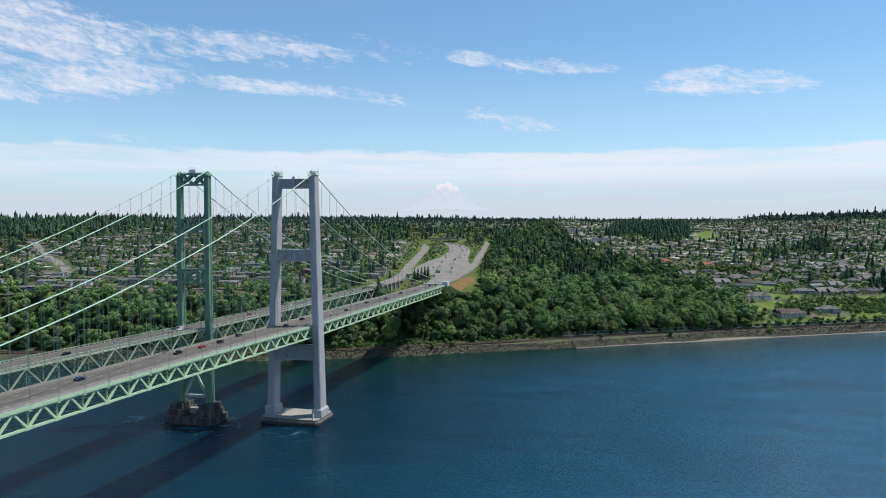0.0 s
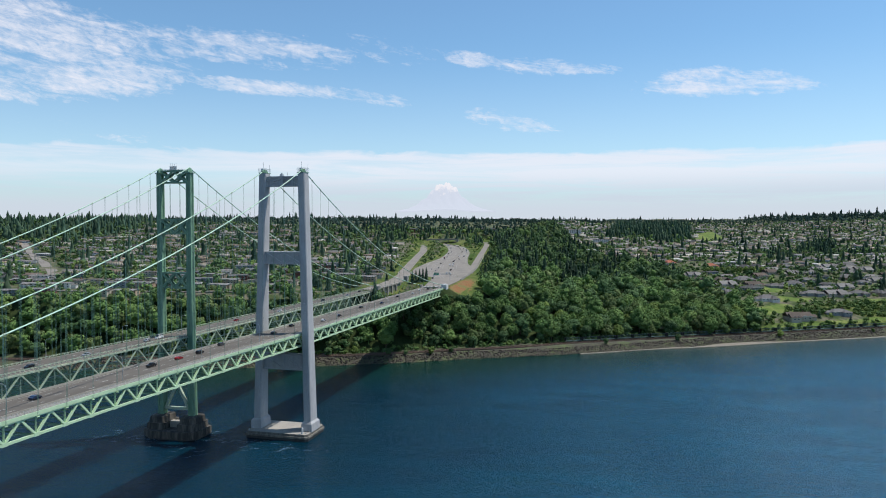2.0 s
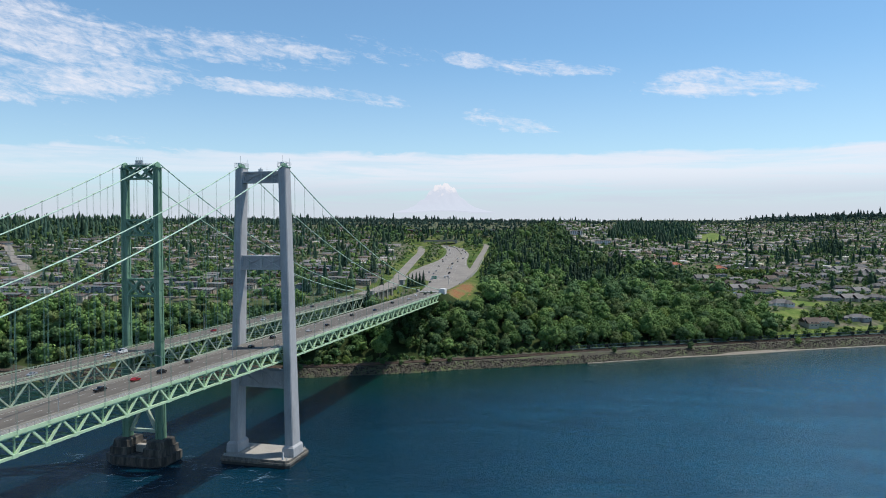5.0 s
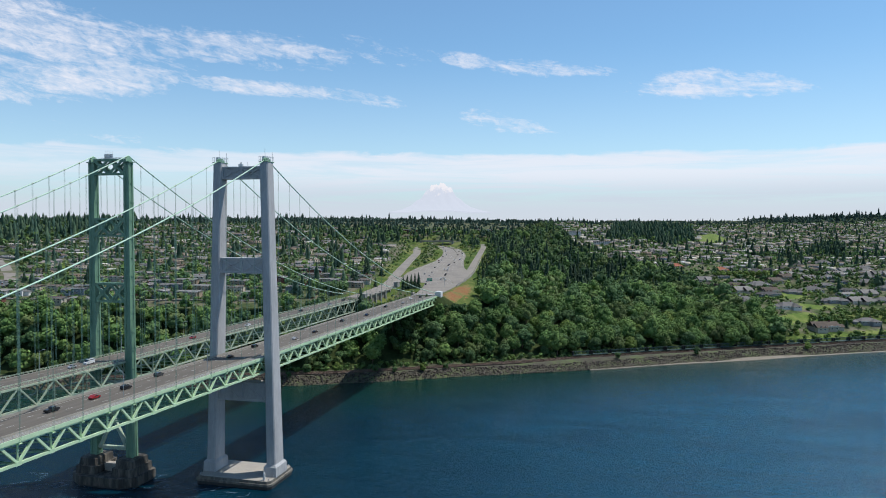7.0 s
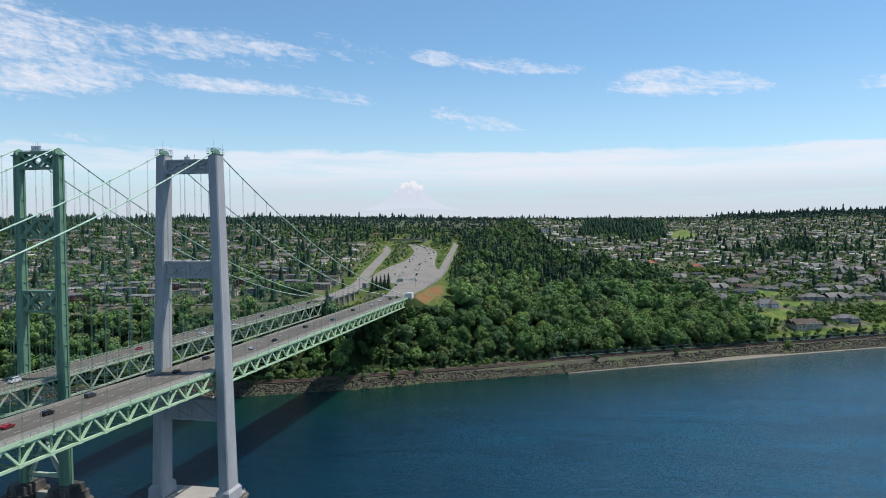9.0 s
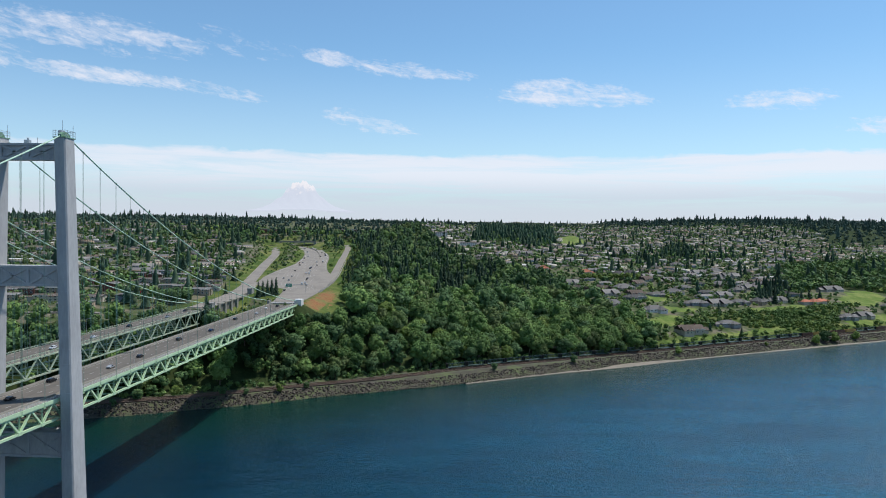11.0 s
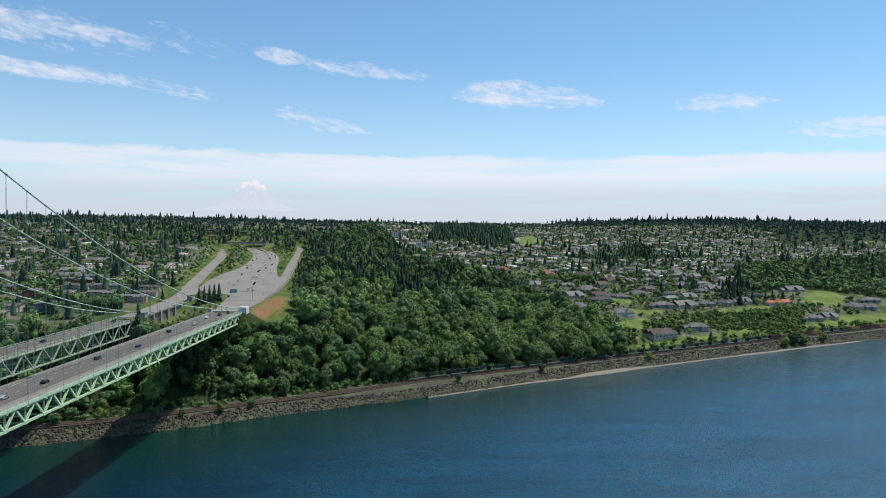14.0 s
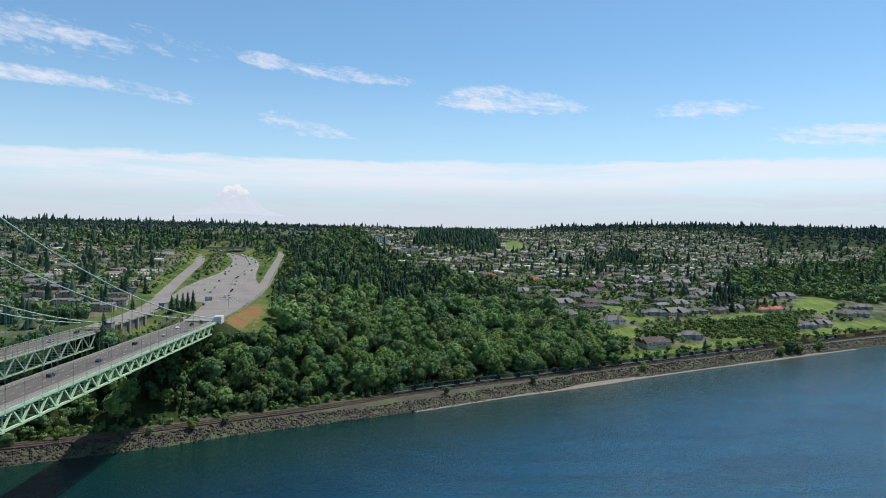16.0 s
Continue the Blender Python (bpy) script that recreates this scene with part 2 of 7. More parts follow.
M_FLOWER = material("red_blossom", (0.45, 0.06, 0.07), 0.8, var=0.3, scale=0.5, fine=3.0, island=0.3, bump=0.0)
M_BARK = material("grey_brown_bark", (0.12, 0.09, 0.065), 0.95, var=0.3, scale=0.6, fine=4.0)
M_STEEL = material("rusted_rail_steel", (0.16, 0.10, 0.07), 0.5, 0.6, var=0.2, scale=0.5, fine=4.0)
M_TIE = material("creosoted_sleeper_wood", (0.07, 0.05, 0.038), 0.9, var=0.3, scale=0.5, fine=3.0)
M_BLACK = material("black_painted_wagon_steel", (0.018, 0.022, 0.022), 0.6, var=0.3, scale=0.3, fine=2.0)
M_TEAL = material("dull_green_wagon_steel", (0.05, 0.09, 0.08), 0.6, var=0.3, scale=0.3, fine=2.0)
M_RUST = material("brown_wagon_steel", (0.14, 0.07, 0.045), 0.7, var=0.3, scale=0.3, fine=2.0)
M_YELLOW = material("yellow_wagon_steel", (0.42, 0.28, 0.07), 0.6, var=0.25, scale=0.3, fine=2.0)
M_SIGN = material("green_sign_face", (0.012, 0.22, 0.13), 0.4, var=0.06, scale=0.5, fine=3.0, bump=0.0)
M_RUBBER = material("tyre_rubber", (0.02, 0.02, 0.02), 0.85, var=0.2, scale=3.0, fine=20.0)
M_GLASS = material("dark_window_glass", (0.02, 0.03, 0.04), 0.08, var=0.1, scale=0.5, fine=2.0, bump=0.0, spec=0.9)
CAR_PAINTS = [material(n + "_car_paint", c, 0.25, 0.2, var=0.04, scale=0.6, fine=4.0, bump=0.0, spec=0.7) for n, c in (
    ("black", (0.012, 0.013, 0.016)), ("white", (0.72, 0.72, 0.71)), ("silver", (0.38, 0.39, 0.40)),
    ("dark_blue", (0.02, 0.04, 0.09)), ("red", (0.33, 0.02, 0.025)), ("charcoal", (0.05, 0.052, 0.055)))]
ROOFS = [material(n + "_roof_shingle", c, 0.9, var=0.2, scale=0.25, fine=2.5, obj_var=0.2, island=0.22, bump=0.4, coords="World", spec=0.2) for n, c in (
    ("grey", (0.125, 0.118, 0.112)), ("brown", (0.105, 0.082, 0.066)), ("pale_grey", (0.18, 0.168, 0.155)), ("dark", (0.058, 0.056, 0.054)), ("red_tile", (0.33, 0.125, 0.075)))]
WALLS = [material(n + "_siding", c, 0.8, var=0.1, scale=0.3, fine=2.0, obj_var=0.12, bump=0.15, coords="World") for n, c in (
    ("white", (0.62, 0.61, 0.57)), ("beige", (0.43, 0.385, 0.31)), ("grey", (0.23, 0.235, 0.235)), ("blue_grey", (0.15, 0.185, 0.225)), ("tan", (0.32, 0.25, 0.18)), ("red_brown", (0.15, 0.055, 0.04)))]


def water_material():
    m = bpy.data.materials.new("sea_water")
    m.use_nodes = True
    nt, lk = m.node_tree.nodes, m.node_tree.links
    b = nt["Principled BSDF"]
    pos = nt.new("ShaderNodeNewGeometry").outputs["Position"]

    def tex(scale, detail, rough, stretch=(1, 1, 1), turn=0.5, distort=0.0):
        mp = nt.new("ShaderNodeMapping")
        mp.inputs["Scale"].default_value = stretch
        mp.inputs["Rotation"].default_value = (0, 0, turn)
        lk.new(pos, mp.inputs["Vector"])
        n = nt.new("ShaderNodeTexNoise")
        n.inputs["Scale"].default_value, n.inputs["Detail"].default_value, n.inputs["Roughness"].default_value = scale, detail, rough
        n.inputs["Distortion"].default_value = distort
        lk.new(mp.outputs[0], n.inputs["Vector"])
        return n.outputs[0]

    ripples, chop, swell = tex(0.5, 4, 0.6, (1, 2.0, 1), 0.35), tex(0.16, 4, 0.6, (1, 2.4, 1), 0.6, 0.4), tex(0.03, 4, 0.55, (1, 2.5, 1), 0.5, 0.6)
    current = tex(0.008, 5, 0.6, (1, 3.0, 1), 0.55, 1.2)
    cr = nt.new("ShaderNodeValToRGB")
    cr.color_ramp.elements[0].position, cr.color_ramp.elements[1].position = 0.35, 0.72
    cr.color_ramp.elements[0].color, cr.color_ramp.elements[1].color = (0.0009, 0.018, 0.034, 1), (0.0017, 0.034, 0.058, 1)
    lk.new(current, cr.inputs[0])
    # reflections put into the colour: dark by the bluff, paler towards +x
    sep = nt.new("ShaderNodeSeparateXYZ")
    lk.new(pos, sep.inputs[0])
    band = nt.new("ShaderNodeMapRange")
    band.interpolation_type = "SMOOTHSTEP"
    wide = tex(0.004, 3, 0.5)
    add = nt.new("ShaderNodeMath")
    add.operation = "MULTIPLY_ADD"
    lk.new(wide, add.inputs[0])
    add.inputs[1].default_value = 260
    lk.new(sep.outputs[0], add.inputs[2])
    lk.new(add.outputs[0], band.inputs[0])
    band.inputs[1].default_value, band.inputs[2].default_value, band.inputs[3].default_value, band.inputs[4].default_value = 60, 560, 0.72, 2.6
    sc = nt.new("ShaderNodeVectorMath")
    sc.operation = "SCALE"
    lk.new(cr.outputs[0], sc.inputs[0])
    lk.new(band.outputs[0], sc.inputs[3])
    way = nt.new("ShaderNodeVectorMath")
    way.operation = "DOT_PRODUCT"
    way.inputs[1].default_value = (-0.48, 0.877, 0)
    lk.new(pos, way.inputs[0])
    wob = nt.new("ShaderNodeMath")
    wob.operation = "MULTIPLY_ADD"
    lk.new(wide, wob.inputs[0])
    wob.inputs[1].default_value = 60
    lk.new(way.outputs["Value"], wob.inputs[2])
    # dark green inshore tint, painted in place of the mirrored woods
    woods_mirror = nt.new("ShaderNodeMapRange")
    woods_mirror.interpolation_type = "SMOOTHSTEP"
    lk.new(wob.outputs[0], woods_mirror.inputs[0])
    woods_mirror.inputs[1].default_value, woods_mirror.inputs[2].default_value, woods_mirror.inputs[3].default_value, woods_mirror.inputs[4].default_value = 95, 225, 0.0, 1.0
    green = nt.new("ShaderNodeMix")
    green.data_type = "RGBA"
    lk.new(woods_mirror.outputs[0], green.inputs[0])
    lk.new(sc.outputs[0], green.inputs[6])
    green.inputs[7].default_value = (0.0025, 0.026, 0.017, 1)
    lk.new(green.outputs[2], b.inputs["Base Color"])
    b.inputs["Roughness"].default_value = 0.13
    b.inputs["IOR"].default_value = 1.33
    b.inputs["Specular IOR Level"].default_value = 0.5
    b.inputs["Specular Tint"].default_value = (0.70, 0.87, 1.0, 1)
    # calmer and rougher lanes of water
    amp = nt.new("ShaderNodeMapRange")
    lk.new(current, amp.inputs[0])
    amp.inputs[1].default_value, amp.inputs[2].default_value, amp.inputs[3].default_value, amp.inputs[4].default_value = 0.35, 0.65, 0.55, 1.0
    last = None
    for height, strength, dist in ((swell, 0.55, 2.0), (chop, 0.95, 1.9), (ripples, 0.95, 0.75)):
        bp = nt.new("ShaderNodeBump")
        bp.inputs["Distance"].default_value = dist
        sm = nt.new("ShaderNodeMath")
        sm.operation = "MULTIPLY"
        lk.new(amp.outputs[0], sm.inputs[0])
        sm.inputs[1].default_value = strength
        lk.new(sm.outputs[0], bp.inputs["Strength"])
        lk.new(height, bp.inputs["Height"])
        if last is not None:
            lk.new(last, bp.inputs["Normal"])
        last = bp.outputs[0]
    lk.new(last, b.inputs["Normal"])
    return m


M_WATER = water_material()


# ---- mesh helpers ----
class Geo:
    """Collects vertices and faces of one mesh."""

    def __init__(self):
        self.v, self.f, self.m = [], [], []

    def add(self, verts, faces, mat=0):
        n = len(self.v)
        self.v += [tuple(p) for p in verts]
        self.f += [tuple(i + n for i in q) for q in faces]
        self.m += [mat] * len(faces)
        return self

    def box(self, x0, x1, y0, y1, z0, z1, mat=0, taper=0.0):
        t = taper
        return self.add([(x0, y0, z0), (x1, y0, z0), (x1, y1, z0), (x0, y1, z0), (x0 + t, y0 + t, z1), (x1 - t, y0 + t, z1), (x1 - t, y1 - t, z1), (x0 + t, y1 - t, z1)],
                        [(3, 2, 1, 0), (4, 5, 6, 7), (0, 1, 5, 4), (1, 2, 6, 5), (2, 3, 7, 6), (3, 0, 4, 7)], mat)

    def prism(self, ring0, ring1, mat=0, caps=True):
        n = len(ring0)
        faces = [(i, (i + 1) % n, n + (i + 1) % n, n + i) for i in range(n)]
        if caps:
            faces += [tuple(range(n - 1, -1, -1)), tuple(range(n, 2 * n))]
        return self.add(list(ring0) + list(ring1), faces, mat)

    def beam(self, p, q, w, h, mat=0):
        p, q = Vector(p), Vector(q)
        d = (q - p).normalized()
        side = d.cross(Vector((0, 0, 1)))
        side = side.normalized() if side.length > 1e-4 else Vector((1, 0, 0))
        up = side.cross(d)
        off = [side * (a * w / 2) + up * (b * h / 2) for a, b in ((-1, -1), (1, -1), (1, 1), (-1, 1))]
        return self.prism([p + o for o in off], [q + o for o in off], mat)

    def rings(self, rows, mat=0, closed=True, caps=True):
        """Skins a row of rings of equal length."""
        n, k = len(rows[0]), len(rows)
        faces = [(a * n + i, a * n + (i + 1) % n, (a + 1) * n + (i + 1) % n, (a + 1) * n + i) for a in range(k - 1) for i in range(n if closed else n - 1)]
        if caps and closed:
            faces += [tuple(range(n - 1, -1, -1)), tuple(range((k - 1) * n, k * n))]
        return self.add([p for r in rows for p in r], faces, mat)

    def tube(self, pts, radius, n=8, mat=0):
        rows = []
        for i, p in enumerate(pts):
            p = Vector(p)
            d = (Vector(pts[min(i + 1, len(pts) - 1)]) - Vector(pts[max(i - 1, 0)])).normalized()
            side = d.cross(Vector((0, 0, 1)))
            side = side.normalized() if side.length > 1e-4 else Vector((1, 0, 0))
            up = side.cross(d)
            r = radius[i] if isinstance(radius, (list, tuple)) else radius
            rows.append([p + (side * math.cos(a) + up * math.sin(a)) * r for a in (2 * math.pi * j / n for j in range(n))])
        return self.rings(rows, mat)

    def mesh(self, name, mats, smooth=False):
        me = bpy.data.meshes.new(name)
        me.from_pydata(self.v, [], self.f)
        for m in mats if isinstance(mats, (list, tuple)) else [mats]:
            me.materials.append(m)
        if any(self.m):
            me.polygons.foreach_set("material_index", self.m)
        if smooth:
            me.polygons.foreach_set("use_smooth", [True] * len(self.f))
        me.update()
        return me


def thing(name, x=0, y=0, z=0, turn=0, label="", category="", group="", kind=""):
    ob = new(name)
    ob.matrix_basis = pose(x, y, z, 0, 0, turn)
    ob.empty_display_size = 0.1
    return tagged(ob, label, category, group, kind)


def part(name, geo, mats, parent, label="", smooth=False, at=None):
    """One mesh object under a thing or a part; geo may be a mesh that is shared."""
    me = geo.mesh(name, mats, smooth) if isinstance(geo, Geo) else geo
    ob = new(name, me)
    ob.parent = parent
    if at is not None:
        ob.matrix_basis = at
    return tagged(ob, label)


def solo(name, geo, mats, label="", category="", group="", kind="", smooth=False, at=None):
    me = geo.mesh(name, mats, smooth) if isinstance(geo, Geo) else geo
    ob = new(name, me)
    if at is not None:
        ob.matrix_basis = at
    return tagged(ob, label, category, group, kind)


def raw_mesh(name, verts, faces, mats, index=None):
    """A large mesh straight from arrays; faces all of one length."""
    me = bpy.data.meshes.new(name)
    verts, faces = np.asarray(verts, np.float32), np.asarray(faces, np.int32)
    k = faces.shape[1]
    me.vertices.add(len(verts))
    me.vertices.foreach_set("co", verts.ravel())
    me.loops.add(faces.size)
    me.loops.foreach_set("vertex_index", faces.ravel())
    me.polygons.add(len(faces))
    me.polygons.foreach_set("loop_start", np.arange(0, faces.size, k, dtype=np.int32))
    for m in mats:
        me.materials.append(m)
    if index is not None:
        me.polygons.foreach_set("material_index", np.asarray(index, np.int32))
    me.update(calc_edges=True)
    return me


def span(p, q):
    """The pose that lays a unit member, along z, from p to q."""
    p, q = Vector(p), Vector(q)
    d = q - p
    return Matrix.Translation(p) @ d.to_track_quat("Z", "X").to_matrix().to_4x4() @ Matrix.Diagonal((1, 1, d.length, 1))


# ---- the lie of the land ----
SHORE = np.array([(-4600, -900), (-1500, -170), (-700, 25), (-300, 122), (-139, 170), (-63, 200), (-24, 220), (11, 237), (56, 266), (101, 288), (159, 320),
                  (232, 366), (310, 408), (361, 441), (433, 483), (535, 538), (670, 613), (900, 732), (1500, 1020), (2600, 1510), (4600, 2300)], float)
RAIL_XY = np.array([(-4600, -880), (-1500, -150), (-700, 45), (-300, 142), (-139, 190), (-48, 226), (8, 258), (44, 280), (98, 311), (150, 350), (218, 391), (247, 406), (303, 440), (337, 460), (386, 486), (448, 523), (514, 559),
                    (572, 594), (634, 629), (692, 662), (762, 699), (900, 772), (1500, 1068), (2600, 1556), (4600, 2350)], float)
PROFILE_L = ((-80, -14), (-14, -4), (0, 0), (9, 4.9), (13, 6.1), (27, 6.2), (36, 9), (88, 52), (150, 60), (300, 68), (600, 86), (900, 106), (1200, 124), (1600, 138), (2400, 148), (6000, 155))
PROFILE_R = ((-80, -14), (-14, -4), (0, 0), (5, 1.2), (11, 4.2), (16, 6.1), (36, 6.2), (45, 9), (75, 15), (102, 23), (170, 33), (338, 43), (588, 57), (838, 70), (1188, 90), (1688, 119), (2400, 146), (3200, 160), (6000, 172))
ROADS = {   # centre line (x, y, z) and half width
    "freeway": ([(0, 349, 61.0), (-5, 405, 62.0), (-8, 450, 63.7), (-24, 475, 64.7), (-32, 500, 65.8), (-41, 560, 68.3), (-53, 610, 70.5), (-59, 660, 72.7), (-66, 720, 75.3), (-82, 820, 79.7), (-98, 890, 82.6), (-122, 965, 86.2), (-150, 1025, 88.6), (-195, 1095, 91), (-270, 1170, 93)], [11.5, 16, 19, 35, 41, 41, 34, 28, 22, 20, 19, 18, 16, 15, 15]),
    "old_approach": ([(-62, 312, 60.0), (-63, 380, 61.0), (-67, 440, 63.4), (-80, 505, 66)], [9, 9, 9, 8.5]),
    "ramp_up": ([(-80, 488, 65.4), (-105, 604, 70.1), (-131, 728, 75.7), (-159, 865, 81.5), (-188, 968, 86.4), (-220, 1050, 89.8), (-280, 1110, 92), (-370, 1135, 94)], [7, 6.5, 6.5, 6.8, 7.5, 8, 8, 8]),
    "side_ramp": ([(5, 405, 62.0), (5, 455, 64.0), (0, 535, 67.3), (-8, 600, 70.0), (-25, 715, 75.1), (-43, 840, 80.6), (-58, 943, 85.3), (-68, 1010, 88.3), (-82, 1085, 91), (-100, 1150, 93), (-150, 1200, 95)], [2.5, 4, 5, 5, 4.8, 4.8, 5, 5.2, 5.5, 6, 6]),
}


def inland(x, y, line=SHORE):
    """Signed distance from the waterline (or another line along it), positive over land."""
    best = np.full(np.shape(x), 1e9)
    sign = np.ones(np.shape(x))
    for (ax, ay), (bx, by) in zip(line[:-1], line[1:]):
        dx, dy = bx - ax, by - ay
        t = np.clip(((x - ax) * dx + (y - ay) * dy) / (dx * dx + dy * dy), 0, 1)
        ex, ey = x - ax - t * dx, y - ay - t * dy
        d = np.hypot(ex, ey)
        s = np.where(dx * ey - dy * ex >= 0, 1.0, -1.0)
        sign = np.where(d < best, s, sign)
        best = np.minimum(best, d)
    return best * sign


def dense(line, widths, step=6.0):
    pts, ws = [], []
    for (a, b), (wa, wb) in zip(zip(line[:-1], line[1:]), zip(widths[:-1], widths[1:])):
        n = max(1, int(math.dist(a, b) / step))
        for i in range(n):
            pts.append([a[k] + (b[k] - a[k]) * i / n for k in range(3)])
            ws.append(wa + (wb - wa) * i / n)
    pts.append(list(line[-1]))
    ws.append(widths[-1])
    pts, ws = np.array(pts), np.array(ws)
    for _ in range(14):
        pts[1:-1] = 0.25 * pts[:-2] + 0.5 * pts[1:-1] + 0.25 * pts[2:]
    return pts, ws


ROAD_LINES = {k: dense(*v) for k, v in ROADS.items()}


def road_gap(x, y):
    """Distance beyond the nearest road's edge, and that road's height."""
    gap, height = np.full(np.shape(x), 1e9), np.zeros(np.shape(x))
    for pts, ws in ROAD_LINES.values():
        for (px, py, pz), w in zip(pts, ws):
            d = np.hypot(x - px, y - py) - w
            height = np.where(d < gap, pz, height)
            gap = np.minimum(gap, d)
    return gap, height


def ripple(x, y):
    """Gentle unevenness of the ground."""
    return (np.sin(x * 0.021 + 1.3) * np.cos(y * 0.017 + 0.4) + 0.6 * np.sin(x * 0.043 - y * 0.035) + 0.4 * np.cos(x * 0.09 + y * 0.07))


def land(x, y):
    x, y = np.asarray(x, float), np.asarray(y, float)
    s = inland(x, y)
    zl = np.interp(s, *np.array(PROFILE_L).T)
    zr = np.interp(s, *np.array(PROFILE_R).T)
    w = np.clip((x - 18) / 130, 0, 1)
    w = w * w * (3 - 2 * w)
    far = np.clip((s - 40) / 200, 0, 1)
    z = zl * (1 - w) + zr * w + far * ripple(x, y) * (1.2 + 3.0 * np.clip(s / 2500, 0, 1))
    z = z + np.clip((s - 1500) / 1500, 0, 1) * 9 * np.sin(x * 0.0021 + 0.8) * np.cos(y * 0.0013)
    rise = np.clip((x - 650) / 1100, 0, 1) * np.clip((s - 550) / 650, 0, 1)
    z = z + 40 * rise * rise * (3 - 2 * rise)
    gap, height = road_gap(x, y)
    k = np.clip(gap / 19, 0, 1)
    k = k * k * (3 - 2 * k)
    k = np.where(s > 60, k, 1.0)
    out = (height - 0.5) * (1 - k) + z * k
    # hollow between the two approach roads
    dip = np.clip((x + 55) / 5, 0, 1) * np.clip((-15 - x) / 12, 0, 1) * np.clip((y - 316) / 10, 0, 1) * np.clip((396 - y) / 25, 0, 1)
    return out - 9 * dip * np.where(s > 60, 1.0, 0.0)


def clumps(x, y, size, shift=0.0):
    """Soft patches, 0 to 1, some size metres across."""
    k = 6.28 / (size * 2.2)
    v = np.sin(x * k + shift + 1.7 * np.sin(y * k * 0.7)) * np.cos(y * k * 0.9 - shift + 1.3 * np.sin(x * k * 0.8)) + 0.5 * np.sin(x * k * 2.3 + y * k * 1.9 + shift)
    return np.clip(0.5 + 0.42 * v, 0, 1)


def steps(a, fine0, fine1, b, d, grow=1.16):
    mid = list(np.arange(fine0, fine1 + 0.01, d))
    lo, hi, g = [], [], d
    while (lo[-1] if lo else fine0) > a:
        g *= grow
        lo.append((lo[-1] if lo else fine0) - g)
    g = d
    while (hi[-1] if hi else fine1) < b:
        g *= grow
        hi.append((hi[-1] if hi else fine1) + g)
    return np.array(lo[::-1] + mid + hi)


def sheet(xs, ys):
    gx, gy = np.meshgrid(xs, ys)
    n, k = len(xs), len(ys)
    i = np.arange(n * k).reshape(k, n)
    return gx.ravel(), gy.ravel(), np.stack([i[:-1, :-1], i[:-1, 1:], i[1:, 1:], i[1:, :-1]], -1).reshape(-1, 4)


def inside(poly, x, y):
    x, y = np.asarray(x, float), np.asarray(y, float)
    hit = np.zeros(x.shape, bool)
    for (ax, ay), (bx, by) in zip(poly, poly[1:] + poly[:1]):
        cond = (ay > y) != (by > y)
        with np.errstate(divide="ignore", invalid="ignore"):
            hit ^= cond & (x < (bx - ax) * (y - ay) / (by - ay) + ax)
    return hit


WOOD_BLUFF = [(-10, 268), (44, 290), (98, 322), (150, 362), (218, 403), (250, 418), (303, 452), (345, 480), (372, 520), (350, 553), (318, 581), (306, 627), (296, 700), (271, 778), (259, 880), (225, 910), (171, 989), (130, 1061), (79, 1230), (60, 1400), (0, 1500), (-95, 1446), (-60, 1250), (-74, 1100), (-60, 1000), (-17, 661), (19, 501), (40, 450), (42, 360), (16, 340)]
WOOD_UNDER = [(-420, 115), (-130, 202), (-60, 232), (-15, 262), (10, 335), (-40, 312), (-90, 300), (-160, 255), (-300, 220), (-440, 185)]
WOOD_RAVINE = [(640, 815), (700, 890), (720, 878), (750, 902), (793, 890), (850, 873), (1020, 900), (1300, 1050), (2200, 1500), (2300, 2200), (1700, 2100), (1400, 1700), (1161, 1550), (848, 1320), (730, 1130), (690, 985)]
WOOD_LEFT = [(-1250, 560), (-940, 745), (-885, 795), (-900, 900), (-905, 970), (-1010, 1170), (-1150, 1450), (-1150, 1500), (-1700, 1300), (-1900, 900)]
WOOD_KNOLL = [(150, 1720), (269, 1690), (325, 1560), (400, 1800), (440, 2350), (470, 2700), (180, 2700)]
WOOD_PARK = [(591, 1400), (697, 1480), (804, 1800), (675, 1721)]
WOOD_HEDGE = [(430, 1330), (560, 1350), (700, 1420), (820, 1500), (800, 1545), (660, 1460), (520, 1400), (430, 1370)]
WOOD_TRIO = [(562, 772), (606, 780), (660, 880), (628, 890)]
FAR_RIDGE = [(900, 3100), (1337, 2950), (1480, 2650), (1385, 2350), (1250, 1980), (1600, 2060), (2300, 2250), (3300, 2500), (4300, 3200), (4300, 4400), (900, 4400)]
# where the pale broadleaf front of the wood gives way to conifers
WOOD_BAND = np.array([(-400, 200), (12, 338), (42, 398), (82, 484), (108, 526), (169, 583), (230, 551), (298, 577), (420, 640)], float)
SLOPE_SCRUB = [(400, 575), (445, 622), (500, 655), (577, 690), (650, 735), (674, 745), (628, 662), (571, 610), (530, 605), (498, 592), (470, 600), (430, 570)]
